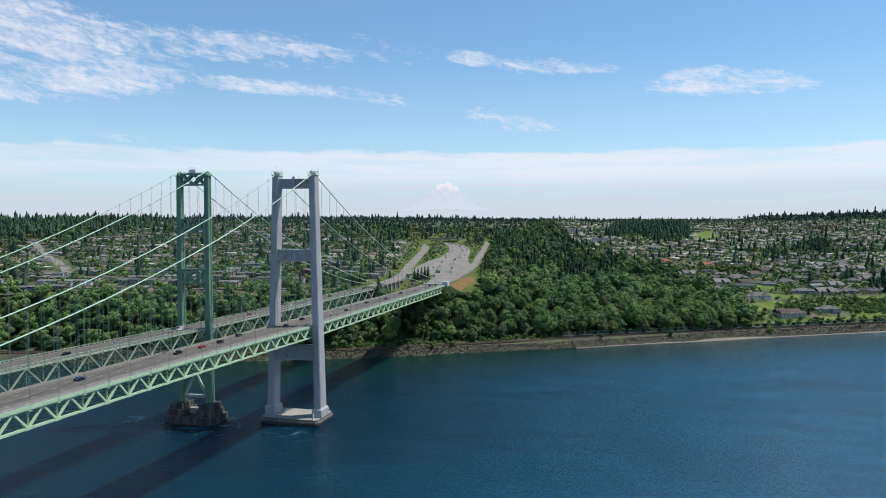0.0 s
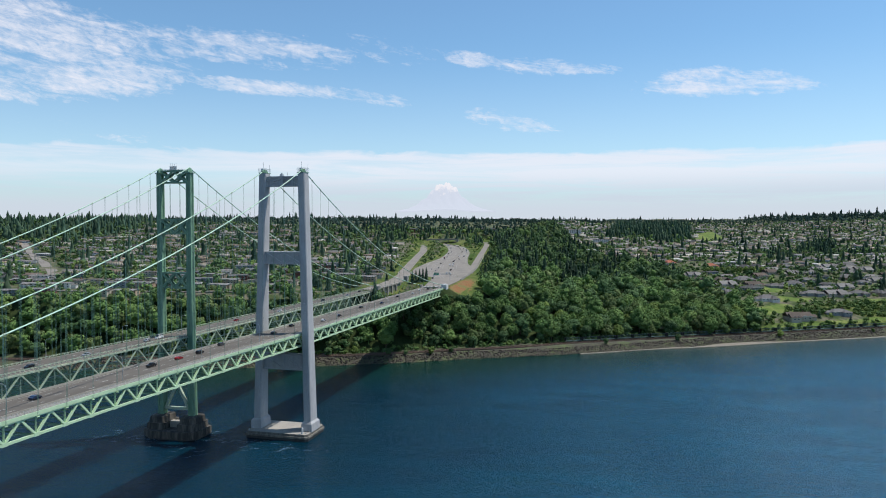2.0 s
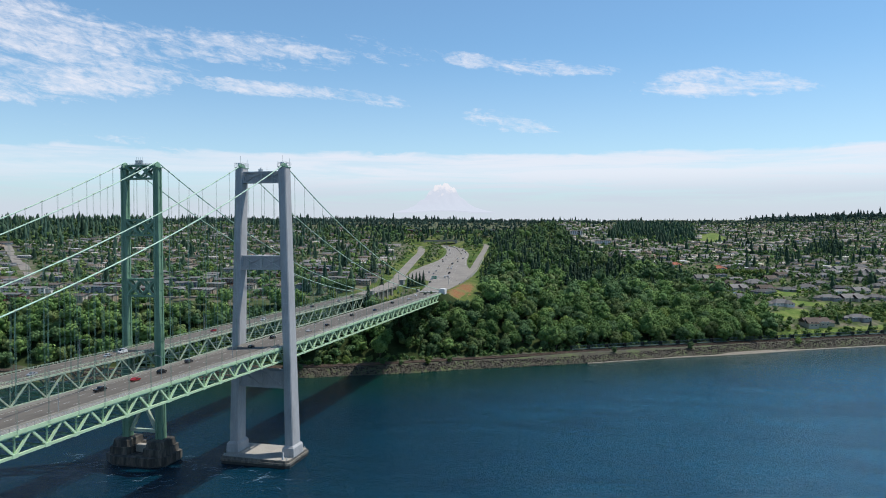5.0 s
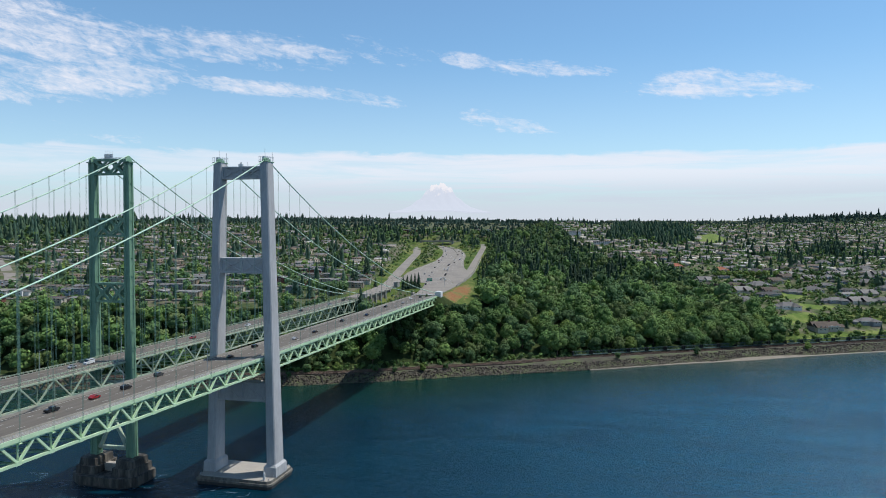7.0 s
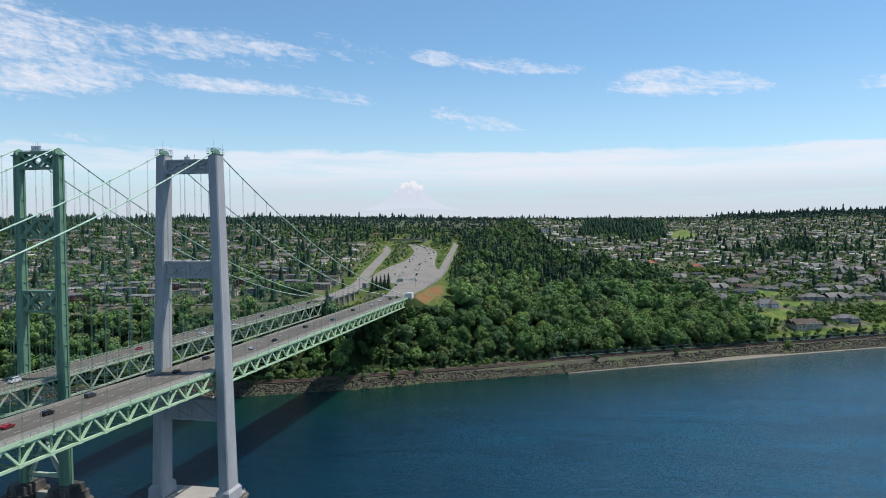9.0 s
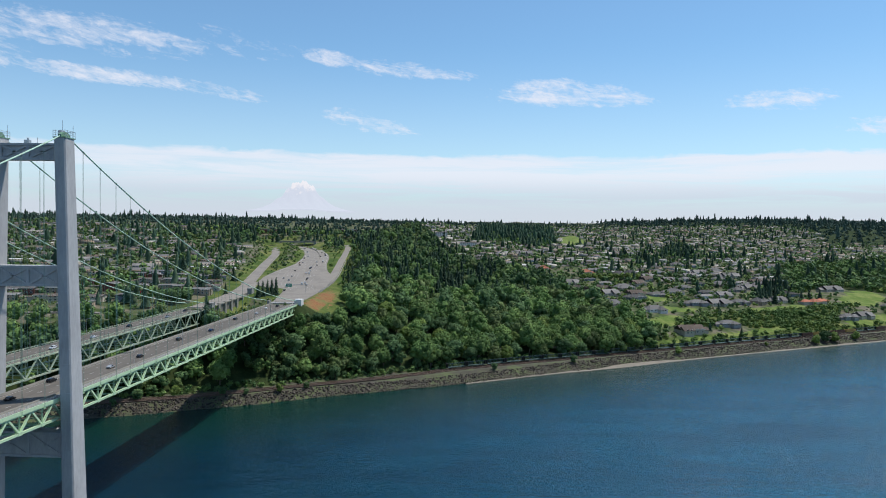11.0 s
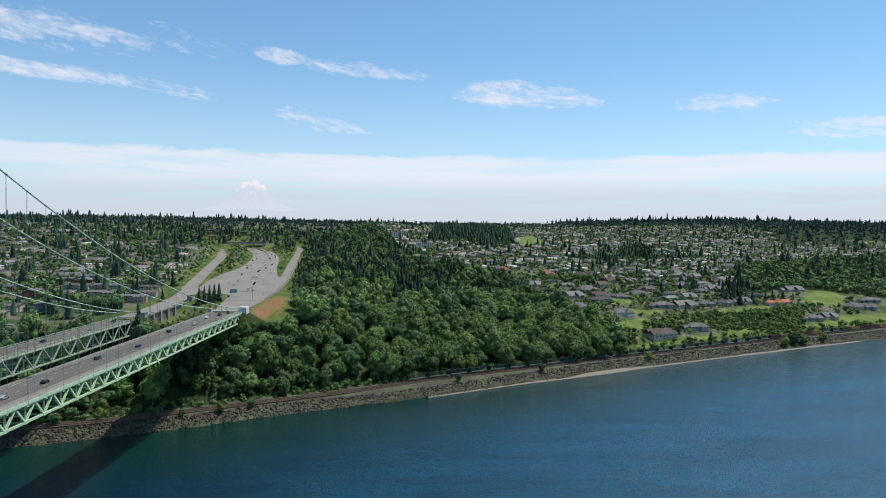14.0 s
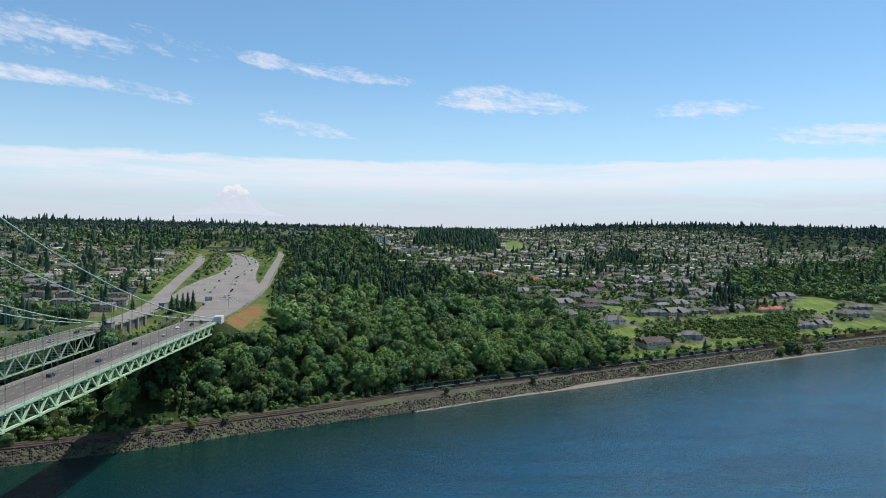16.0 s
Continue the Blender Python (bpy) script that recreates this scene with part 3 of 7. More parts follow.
LAWNS = [
    [(378, 682), (393, 742), (432, 770), (434, 700)],
    [(400, 646), (396, 618), (441, 634), (448, 658)],
    [(392, 598), (358, 560), (362, 535), (398, 565), (416, 610)],
    [(372, 505), (412, 531), (486, 580), (523, 608), (545, 612), (516, 588), (447, 543), (380, 500)],
    [(695, 800), (759, 886), (793, 882), (783, 832), (730, 772), (685, 762)],
    [(640, 652), (800, 742), (800, 768), (700, 722), (640, 680)],
    [(520, 664), (590, 700), (618, 724), (604, 730), (560, 704), (515, 682)],
    [(384, 1664), (433, 2049), (501, 2209), (502, 1929), (450, 1728)],
    [(322, 590), (345, 600), (368, 592), (352, 572), (330, 570)],
]
SOIL = [(14, 352), (27, 354), (33, 378), (31, 410), (25, 440), (18, 460), (14, 430), (14, 380)]
SOIL_GRASS = [(12, 350), (34, 352), (46, 380), (46, 425), (36, 460), (20, 480), (12, 430)]

# the ground: one sheet from the seabed to the horizon
gx, gy, gf = sheet(steps(-4500, -330, 760, 4500, 7.0), steps(-900, 150, 780, 4500, 6.5))
gs = inland(gx, gy)
gz = land(gx, gy)
cx, cy, cs = gx[gf].mean(1), gy[gf].mean(1), gs[gf].mean(1)
cgap = road_gap(cx, cy)[0]
GROUND_MATS = [M_SUBURB, M_FLOOR, M_GRASS, M_LAWN, M_SOIL, M_SAND, M_BANK, M_BED]
kind = np.zeros(len(gf), int)
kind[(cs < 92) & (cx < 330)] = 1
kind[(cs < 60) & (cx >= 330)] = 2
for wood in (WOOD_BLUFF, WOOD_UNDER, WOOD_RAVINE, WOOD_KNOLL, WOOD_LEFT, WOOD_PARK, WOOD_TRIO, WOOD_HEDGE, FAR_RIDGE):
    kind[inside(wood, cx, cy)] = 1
kind[inside(SLOPE_SCRUB, cx, cy)] = 2
kind[(cgap < 14) & (cs > 100)] = 2
for lawn in LAWNS:
    kind[inside(lawn, cx, cy)] = 3
kind[inside(SOIL_GRASS, cx, cy)] = 2
kind[inland(cx, cy, RAIL_XY) < 9] = 6
kind[cs < -4] = 7
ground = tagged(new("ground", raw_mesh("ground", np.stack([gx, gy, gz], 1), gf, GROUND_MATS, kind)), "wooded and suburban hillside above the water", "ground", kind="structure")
ground.data.polygons.foreach_set("use_smooth", np.ones(len(gf), bool))

# bare soil slope beside the bridge end
bx, by, bf = sheet(np.arange(12, 36, 1.2), np.arange(350, 464, 1.2))
bm_ = inside(SOIL, bx[bf].mean(1) + 1.8 * np.sin(by[bf].mean(1) * 0.55), by[bf].mean(1) + 2.0 * np.sin(bx[bf].mean(1) * 0.7))
tagged(new("bare_slope", raw_mesh("bare_slope", np.stack([bx, by, land(bx, by) + 0.12], 1), bf[bm_], [M_SOIL])), "bare orange-brown soil slope beside the bridge end", "slope", kind="structure")

# strip of pale beach below the rocks
bl, _ = dense([(x, y, 0) for x, y in SHORE[10:17]], [1] * 7, 3.0)
bd = np.gradient(bl[:, :2], axis=0)
bd /= np.linalg.norm(bd, axis=1)[:, None]
bn = np.stack([-bd[:, 1], bd[:, 0]], 1)
wide = 0.35 * np.sin(bl[:, 0] * 0.05 + 2.2) + 0.3 * np.sin(bl[:, 0] * 0.13) + 3.0 * np.exp(-(((bl[:, 0] - 318) / 34) ** 2)) + 0.9 * np.exp(-(((bl[:, 0] - 560) / 60) ** 2))
wide = np.clip(wide, 0.0, 4) * np.clip((bl[:, 0] - 190) / 60, 0, 1) * np.clip((660 - bl[:, 0]) / 60, 0, 1)
bv = []
for off, lift in ((-4.5, -0.9), (0.0, 0.35), (0.5, 0.95), (1.0, 1.5)):
    o = off if off < 0 else off * (wide + 0.4) * 1.6
    bv.append(np.stack([bl[:, 0] + bn[:, 0] * o, bl[:, 1] + bn[:, 1] * o, np.full(len(bl), 0.0) + lift * np.where(off > 0, 0.3 + 0.35 * wide, 1)], 1))
nb = len(bl)
ids = np.arange(4 * nb).reshape(4, nb)
bf = np.stack([ids[:-1, :-1], ids[:-1, 1:], ids[1:, 1:], ids[1:, :-1]], -1).reshape(-1, 4)
tagged(new("beach", raw_mesh("beach", np.concatenate(bv), bf, [M_SAND])), "narrow strip of pale gravel beach at the waterline", "beach", kind="structure")

# the strait
wx, wy, wf = sheet(np.linspace(-4600, 4600, 24), np.linspace(-4600, 2400, 20))
tagged(new("water", raw_mesh("water", np.stack([wx, wy, 0 * wx], 1), wf, [M_WATER])), "deep blue rippled sea water", "water", kind="structure")

# roads as raised slabs on the hillside
def ribbon(name, pts, ws, mat, label, lift=0.0, thick=0.6):
    d = np.gradient(pts[:, :2], axis=0)
    d /= np.linalg.norm(d, axis=1)[:, None]
    nrm = np.stack([d[:, 1], -d[:, 0]], 1)
    g = Geo()
    rows = []
    for p, n, w in zip(pts, nrm, ws):
        a, b = p[:2] - n * w, p[:2] + n * w
        z = p[2] + lift
        rows.append([(a[0], a[1], z), (b[0], b[1], z), (b[0], b[1], z - thick), (a[0], a[1], z - thick)])
    g.rings(rows)
    return solo(name, g, mat, label, "road", kind="structure")


def offset_line(pts, off):
    d = np.gradient(pts[:, :2], axis=0)
    d /= np.linalg.norm(d, axis=1)[:, None]
    out = pts.copy()
    out[:, 0] += d[:, 1] * off
    out[:, 1] -= d[:, 0] * off
    return out


street_xy = [(-440, 290), (-455, 305), (-521, 371), (-605, 445), (-679, 504), (-812, 625), (-900, 700)]
st, sw = dense([(x, y, 0) for x, y in street_xy], [6.5] * 7)
st[:, 2] = land(st[:, 0], st[:, 1]) + 0.35
ribbon("road_street", st, sw, M_ROAD, "pale straight street climbing the hillside", thick=1.5)
for road_name, lift in (("freeway", 0.0), ("old_approach", 0.02), ("ramp_up", 0.05), ("side_ramp", 0.09)):
    pts, ws = ROAD_LINES[road_name]
    if road_name == "freeway":
        pts, ws = pts[1:], ws[1:]
    ribbon("road_" + road_name, pts, ws, M_ROAD, "pale concrete " + ("freeway" if road_name == "freeway" else "approach road") + " on the hillside", lift)


# ---- the bridges ----
def h_section(w, h, t=0.12):
    """A rolled H member of unit length along z."""
    return Geo().box(-w / 2, w / 2, -h / 2, -h / 2 + t, 0, 1).box(-w / 2, w / 2, h / 2 - t, h / 2, 0, 1).box(-t / 2, t / 2, -h / 2 + t, h / 2 - t, 0, 1)


def new_deck(y):
    """Top of the kerb rail of the newer bridge."""
    return 63.6 + 4.6 * (1 - (1 + y / 427) ** 2) if y < 0 else 63.6 - 0.0062 * y


def old_deck(y):
    y = y + 18
    return 62.0 + 4.6 * (1 - (1 + y / 427) ** 2) if y < 0 else 62.0 - 0.0058 * y


def stations(a, b, step):
    n = max(1, round((b - a) / step))
    return [a + (b - a) * i / n for i in range(n + 1)]


def swept(profile, ys, deck, mat_rows=None):
    """A section (x, dz) swept along y on the deck's line."""
    return Geo().rings([[(x, y, deck(y) + dz) for x, dz in profile] for y in ys])


def truss(bridge, x, ys, deck, top, bottom, mat, mesh_d, mesh_v, chord, all_verticals):
    """One stiffening truss: chords in one mesh, each diagonal and vertical under it. ys: bottom nodes."""
    fine = stations(ys[0], ys[-1], 10)
    c = chord / 2

    def chord_geo(dz):
        return Geo().rings([[(x - c, y, deck(y) + dz - c), (x + c, y, deck(y) + dz - c), (x + c, y, deck(y) + dz + c), (x - c, y, deck(y) + dz + c)] for y in fine])

    side = part("bottom_chord", chord_geo(bottom), mat, bridge, "painted steel truss chord")
    part("top_chord", chord_geo(top), mat, side)
    for a, b in zip(ys[:-1], ys[1:]):
        m = (a + b) / 2
        apex = (x, m, deck(m) + top)
        part("diagonal", mesh_d, None, side, at=span((x, a, deck(a) + bottom), apex))
        part("diagonal", mesh_d, None, side, at=span((x, b, deck(b) + bottom), apex))
        part("vertical", mesh_v, None, side, at=span((x, a, deck(a) + bottom), (x, a, deck(a) + top)))
        if all_verticals:
            part("vertical", mesh_v, None, side, at=span((x, m, deck(m) + bottom), apex))
    # gussets on the chords
    plate = Geo().box(-chord * 0.62, chord * 0.62, -1.0, 1.0, -0.55, 0.75).mesh("gusset_plate", mat)
    for a in ys:
        part("gusset_plate", plate, None, side, at=pose(x, a, deck(a) + bottom))
    return side


def cable_z(y, y0, top, mid, end_y, end_z, sag=13.5):
    if y < y0:
        return mid + (top - mid) * (1 + (y - y0) / 427) ** 2
    t = (y - y0) / (end_y - y0)
    return top + (end_z - top) * t - 4 * sag * t * (1 - t)


def suspension(bridge, x, y0, top, mid, end_y, end_z, first, step, deck, hang, r, mat, mat_side):
    cz = lambda y: cable_z(y, y0, top, mid, end_y, end_z)
    ys = stations(-445, y0, 9) + stations(y0, end_y, 9)[1:]
    cable = part("cable", Geo().tube([(x, y, cz(y)) for y in ys], r, 8), mat, bridge, "pale green wrapped main cable")
    band = Geo().tube([(0, 0, -0.45), (0, 0, 0.45)], r * 1.35, 8).mesh("cable_band", M_PALE)
    rope = Geo().box(-0.03, 0.03, -0.27, -0.21, 0, 1).box(-0.03, 0.03, 0.21, 0.27, 0, 1).mesh("hanger", M_ROPE)
    y = first
    while y < end_y - 25:
        if abs(y - y0) > 4 and cz(y) - deck(y) > 2.5:
            part("hanger", rope, None, cable, at=span((x, y, deck(y) + hang), (x, y, cz(y))))
            d = Vector((0, 2, cz(y + 1) - cz(y - 1)))
            part("cable_band", band, None, cable, at=Matrix.Translation((x, y, cz(y))) @ d.to_track_quat("Z", "X").to_matrix().to_4x4())
        y += step
    return cable


newer = thing("suspension_bridge", 0, 0, 0, 0, "mint green steel truss suspension bridge with a grey concrete tower", "bridge", "twin suspension bridges")
Y_A, Y_B = -437.5, 344.0
new_nodes = [-437.5 + 12.5 * i for i in range(int((Y_B + 437.5) / 12.5) + 1)]
long_ys = stations(Y_A, Y_B, 12.5)
# deck slab, walkway, rails
part("deck", swept([(-11.3, -1.15), (-11.3, -2.0), (12.0, -2.0), (12.0, -1.15)], long_ys, new_deck), M_DECK, newer, "grey-brown concrete bridge roadway")
part("walkway", swept([(8.6, -0.95), (8.6, -1.146), (11.9, -1.146), (11.9, -0.95)], long_ys, new_deck), M_WALK, newer, "pale concrete walkway")
for bx, lab in ((-11.0, "pale concrete barrier"), (8.3, "pale concrete barrier")):
    part("barrier", swept([(bx - 0.25, -1.14), (bx - 0.12, -0.25), (bx + 0.12, -0.25), (bx + 0.25, -1.14)], long_ys, new_deck), M_WALK, newer, lab)
part("fascia", swept([(11.95, -0.85), (12.35, -0.85), (12.35, -2.15), (11.95, -2.15)], long_ys, new_deck), M_MINT, newer, "mint steel edge beam")
part("fascia", swept([(-11.7, -0.85), (-11.3, -0.85), (-11.3, -2.15), (-11.7, -2.15)], long_ys, new_deck), M_MINT, newer)
rail = Geo()
for a, b in zip(long_ys[:-1], long_ys[1:]):
    for dz in (0.35, 0.0, -0.4):
        rail.beam((12.15, a, new_deck(a) + dz), (12.15, b, new_deck(b) + dz), 0.07, 0.07)
    for k in range(4):
        y = a + (b - a) * k / 4
        rail.box(12.1, 12.2, y - 0.05, y + 0.05, new_deck(y) - 0.9, new_deck(y) + 0.38)
part("railing", rail, M_GALV, newer, "galvanised walkway railing")
# lane lines: solid edges, dashes between
for lx in (-9.6, 7.2):
    part("lane_line", swept([(lx - 0.09, -1.12), (lx + 0.09, -1.12), (lx + 0.09, -1.146), (lx - 0.09, -1.146)], long_ys, new_deck), M_PAINT, newer)
for lx in (-5.4, -1.2, 3.0):
    dash = Geo()
    for y in np.arange(Y_A + 3, Y_B - 4, 12.2):
        dash.beam((lx, y, new_deck(y) - 1.13), (lx, y + 3.2, new_deck(y + 3.2) - 1.13), 0.16, 0.03)
    tagged(part("lane_line", dash, M_PAINT, newer), kind="stuff")
D_NEW = h_section(0.75, 0.75, 0.14).mesh("diagonal", M_MINT)
V_NEW = h_section(0.45, 0.5, 0.1).mesh("vertical", M_MINT)
for tx in (11.6, -11.4):
    truss(newer, tx, new_nodes, new_deck, -2.2, -8.6, M_MINT, D_NEW, V_NEW, 0.85, False)
beam_new = h_section(0.5, 1.1, 0.12).mesh("floor_beam", M_MINT)
strut_new = h_section(0.35, 0.5, 0.08).mesh("cross_strut", M_MINT)
for y in new_nodes:
    part("floor_beam", beam_new, None, newer, at=span((-12.6, y, new_deck(y) - 2.6), (12.9, y, new_deck(y) - 2.6)))
    part("cross_strut", strut_new, None, newer, at=span((-11.4, y, new_deck(y) - 8.6), (11.6, y, new_deck(y) - 8.6)))
for a, b in zip(new_nodes[:-1], new_nodes[1:]):
    part("wind_brace", strut_new, None, newer, at=span((-11.4, a, new_deck(a) - 8.5), (11.6, b, new_deck(b) - 8.5)))
    part("sway_brace", strut_new, None, newer, at=span((-11.4, a, new_deck(a) - 8.4), (0.1, a, new_deck(a) - 2.9)))
for x in (12.75, -12.75):
    suspension(newer, x, 0.0, 161.2, 70.6, 335.0, 64.5, -437.5, 12.5, new_deck, -2.0, 0.28, M_CABLE, M_CABLE)


def leg_ring(s, z, xc, w, d, ch=0.5):
    x0, x1, y0, y1 = xc - w / 2, xc + w / 2, -d / 2, d / 2
    return [(s * px, py, z) for px, py in ((x0 + ch, y0), (x1 - ch, y0), (x1, y0 + ch), (x1, y1 - ch), (x1 - ch, y1), (x0 + ch, y1), (x0, y1 - ch), (x0, y0 + ch))]


LEG_TOP, LEG_FOOT = 12.75, 16.6
leg_x = lambda z: LEG_FOOT + (LEG_TOP - LEG_FOOT) * (z - 10) / 148.0
for s in (1, -1):
    rows = [leg_ring(s, z, leg_x(z), w, d) for z, w, d in ((9.5, 4.8, 9.4), (60, 4.6, 8.2), (110, 4.5, 7.3), (159.4, 4.4, 6.6))]
    leg = part("tower_leg", Geo().rings(rows if s > 0 else [r[::-1] for r in rows]), M_TOWER, newer, "light grey tapered concrete tower leg")
    # vertical recess lines on the outer face, formwork joints
    joints = Geo()
    for z in np.arange(16, 156, 5.4):
        w, d = np.interp(z, (9.5, 158), (4.8, 4.4)), np.interp(z, (9.5, 158), (9.4, 6.6))
        xc = leg_x(z)
        joints.rings([leg_ring(s, zz, xc, w + 0.016, d + 0.016)[::s] for zz in (z, z + 0.12)])
    part("form_joint", joints, M_TOWER, leg)
    # plinth with sloped top
    g = Geo()
    xc = leg_x(8) * s
    g.rings([[(xc + a * (w / 2), b * (d / 2), z) for a, b in ((-1, -1), (1, -1), (1, 1), (-1, 1))] for z, w, d in ((4.0, 7.0, 12.0), (8.6, 6.6, 11.6), (9.8, 4.9, 9.8))])
    part("plinth", g, M_TOWER, newer, "grey concrete leg plinth")
    # saddle housing, platform with rails and aerials
    g = Geo().box(LEG_TOP * s - 2.4, LEG_TOP * s + 2.4, -3.4, 3.4, 159.4, 159.75)
    g.rings([[(LEG_TOP * s + a * w, y, 159.7 + h * b) for a, b in ((-1, 0), (1, 0), (1, 1), (-1, 1))] for y, w, h in ((-3.0, 0.6, 1.0), (-1.0, 0.8, 2.0), (1.0, 0.8, 2.0), (3.0, 0.6, 1.0))])
    part("saddle", g, M_GREEN, newer, "green steel cable saddle")
    g = Geo()
    for px in (-2.3, 2.3):
        for py in np.linspace(-3.3, 3.3, 5):
            g.box(LEG_TOP * s + px - 0.05, LEG_TOP * s + px + 0.05, py - 0.05, py + 0.05, 159.7, 162.2)
        for dz in (160.6, 161.4, 162.1):
            g.beam((LEG_TOP * s + px, -3.3, dz), (LEG_TOP * s + px, 3.3, dz), 0.1, 0.1)
    for py in (-3.3, 3.3):
        g.beam((LEG_TOP * s - 2.3, py, 162.1), (LEG_TOP * s + 2.3, py, 162.1), 0.1, 0.1)
    g.box(LEG_TOP * s - 1.7, LEG_TOP * s - 0.6, -1.0, 1.4, 159.7, 162.4)
    for px, h in ((-2.2, 166.5), (1.9, 164.6)):
        g.tube([(LEG_TOP * s + px, 2.6, 159.7), (LEG_TOP * s + px, 2.6, h)], 0.08, 5)
    part("platform_rail", g, M_GALV, newer, "steel platform rails and aerials")


def cross_strut(bridge, z0, z1, half, depth, name):
    """A deep portal strut: a core with edge bands, stiffeners and two X ribs proud of each face."""
    r = 0.8
    strut = part(name, Geo().box(-half, half, -depth / 2 + r, depth / 2 - r, z0, z1), M_TOWER, bridge, "grey concrete strut with cast X panels")
    t = 0.85
    for f in (-1, 1):
        yc = f * (depth / 2 - r / 2 + 0.002)
        ya, yb = yc - r / 2, yc + r / 2
        for za in (z0, z1 - t):
            part("band", Geo().box(-half, half, ya, yb, za, za + t), M_TOWER, strut)
        for xa in (-half, -0.5, half - 1.0):
            part("stiffener", Geo().box(xa, xa + 1.0, ya, yb, z0 + t, z1 - t), M_TOWER, strut)
        for k, (xa, xb) in enumerate(((-half + 1.0, -0.5), (0.5, half - 1.0))):
            for p, q in (((xa, z0 + t), (xb, z1 - t)), ((xa, z1 - t), (xb, z0 + t))):
                part("rib", Geo().beam((p[0], yc - f * 0.08, p[1]), (q[0], yc - f * 0.08, q[1]), r - 0.2, 0.8), M_TOWER, strut)
    return strut


cross_strut(newer, 151.2, 157.4, leg_x(153) - 1.9, 4.6, "portal_strut")
cross_strut(newer, 104.2, 111.9, leg_x(107) - 1.9, 5.4, "portal_strut")
cross_strut(newer, 40.2, 49.6, leg_x(45) - 1.9, 6.4, "portal_strut")
g = Geo().box(-2.2, -0.4, -0.8, 0.8, 157.4, 158.8).tube([(-1.2, 0, 158.8), (-1.2, 0, 159.6)], 0.35, 8).tube([(2.5, 0, 157.4), (2.5, 0, 159.8)], 0.1, 6)
part("beacon", g, M_GALV, newer, "beacon and equipment box on the top strut")
# pier: broad slab with stepped sides, dark wet foot
def slab_ring(hx, hy, z, ch=1.6):
    return [(-hx + ch, -hy, z), (hx - ch, -hy, z), (hx, -hy + ch, z), (hx, hy - ch, z), (hx - ch, hy, z), (-hx + ch, hy, z), (-hx, hy - ch, z), (-hx, -hy + ch, z)]


part("pier_cap", Geo().rings([slab_ring(19.9, 12.3, 2.7), slab_ring(19.9, 12.3, 4.0)]), M_STREAK, newer, "stained concrete pier slab")
part("pier_cap", Geo().rings([slab_ring(20.7, 13.0, 1.6), slab_ring(20.7, 13.0, 2.7)]), M_STREAK, newer, "tide-stained concrete ledge")
part("pier_top", Geo().rings([slab_ring(19.6, 12.0, 4.004), slab_ring(19.5, 11.9, 4.12)]), M_CAP, newer, "pale stained concrete top of the pier")
part("pier_shaft", Geo().rings([slab_ring(20.3, 12.6, -14), slab_ring(20.3, 12.6, 1.6)]), M_WET, newer, "dark wet concrete caisson")
g = Geo()
for px, py in [(18.6, y) for y in (-10.8, -6, 6, 10.8)] + [(-18.6, y) for y in (-10.8, -6, 6, 10.8)]:
    g.tube([(px, py, 4.0), (px, py, 5.1)], 0.25, 6)
part("bollard", g, M_GALV, newer, "steel mooring posts")
g = Geo().box(15.8, 16.7, -11.2, -10.3, 4.0, 7.4).box(16.0, 16.5, -11.0, -10.5, 7.4, 8.2)
part("light_post", g, M_WHITE, newer, "white navigation light post")

# ---- the older bridge ----
older = thing("suspension_bridge", -62.8, -18, 0, 0, "older suspension bridge with dark green riveted steel tower", "bridge", "twin suspension bridges")
oz = lambda y: old_deck(y - 18)       # in the bridge's own y
O_A, O_B = -437.0, 330.0
old_nodes = [-437.0 + 19.0 * i for i in range(int((O_B + 437) / 19.0) + 1)]
old_ys = stations(O_A, O_B, 12.0)
part("deck", swept([(-8.6, -1.1), (-8.6, -1.9), (8.6, -1.9), (8.6, -1.1)], old_ys, oz), M_DECK, older, "grey-brown concrete bridge roadway")
for bx in (-8.3, 8.3):
    part("kerb", swept([(bx - 0.35, -1.096), (bx - 0.35, -0.75), (bx + 0.35, -0.75), (bx + 0.35, -1.096)], old_ys, oz), M_WALK, older, "pale concrete kerb")
    r = Geo()
    for a, b in zip(old_ys[:-1], old_ys[1:]):
        for dz in (0.25, -0.12):
            r.beam((bx, a, oz(a) + dz), (bx, b, oz(b) + dz), 0.12, 0.16)
        for k in range(5):
            y = a + (b - a) * k / 5
            r.box(bx - 0.12, bx + 0.12, y - 0.14, y + 0.14, oz(y) - 0.75, oz(y) + 0.3)
    part("railing", r, M_PALE, older, "faded green steel railing")
for lx in (-3.6, 0.0, 3.6):
    dash = Geo()
    for y in np.arange(O_A + 3, O_B - 4, 12.2):
        dash.beam((lx, y, oz(y) - 1.08), (lx, y + 3.2, oz(y + 3.2) - 1.08), 0.16, 0.03)
    tagged(part("lane_line", dash, M_PAINT, older), kind="stuff")
D_OLD = h_section(0.65, 0.6, 0.12).mesh("diagonal", M_PALE)
V_OLD = h_section(0.4, 0.4, 0.1).mesh("vertical", M_PALE)
for tx in (8.9, -8.9):
    truss(older, tx, old_nodes, oz, -1.6, -10.8, M_PALE, D_OLD, V_OLD, 0.8, True)
beam_old = h_section(0.45, 1.0, 0.12).mesh("floor_beam", M_PALE)
for y in [a for n in old_nodes for a in (n, n + 9.5)][:-1]:
    part("floor_beam", beam_old, None, older, at=span((-9.6, y, oz(y) - 2.4), (9.6, y, oz(y) - 2.4)))
    part("cross_strut", strut_new, None, older, at=span((-8.9, y, oz(y) - 10.8), (8.9, y, oz(y) - 10.8)))
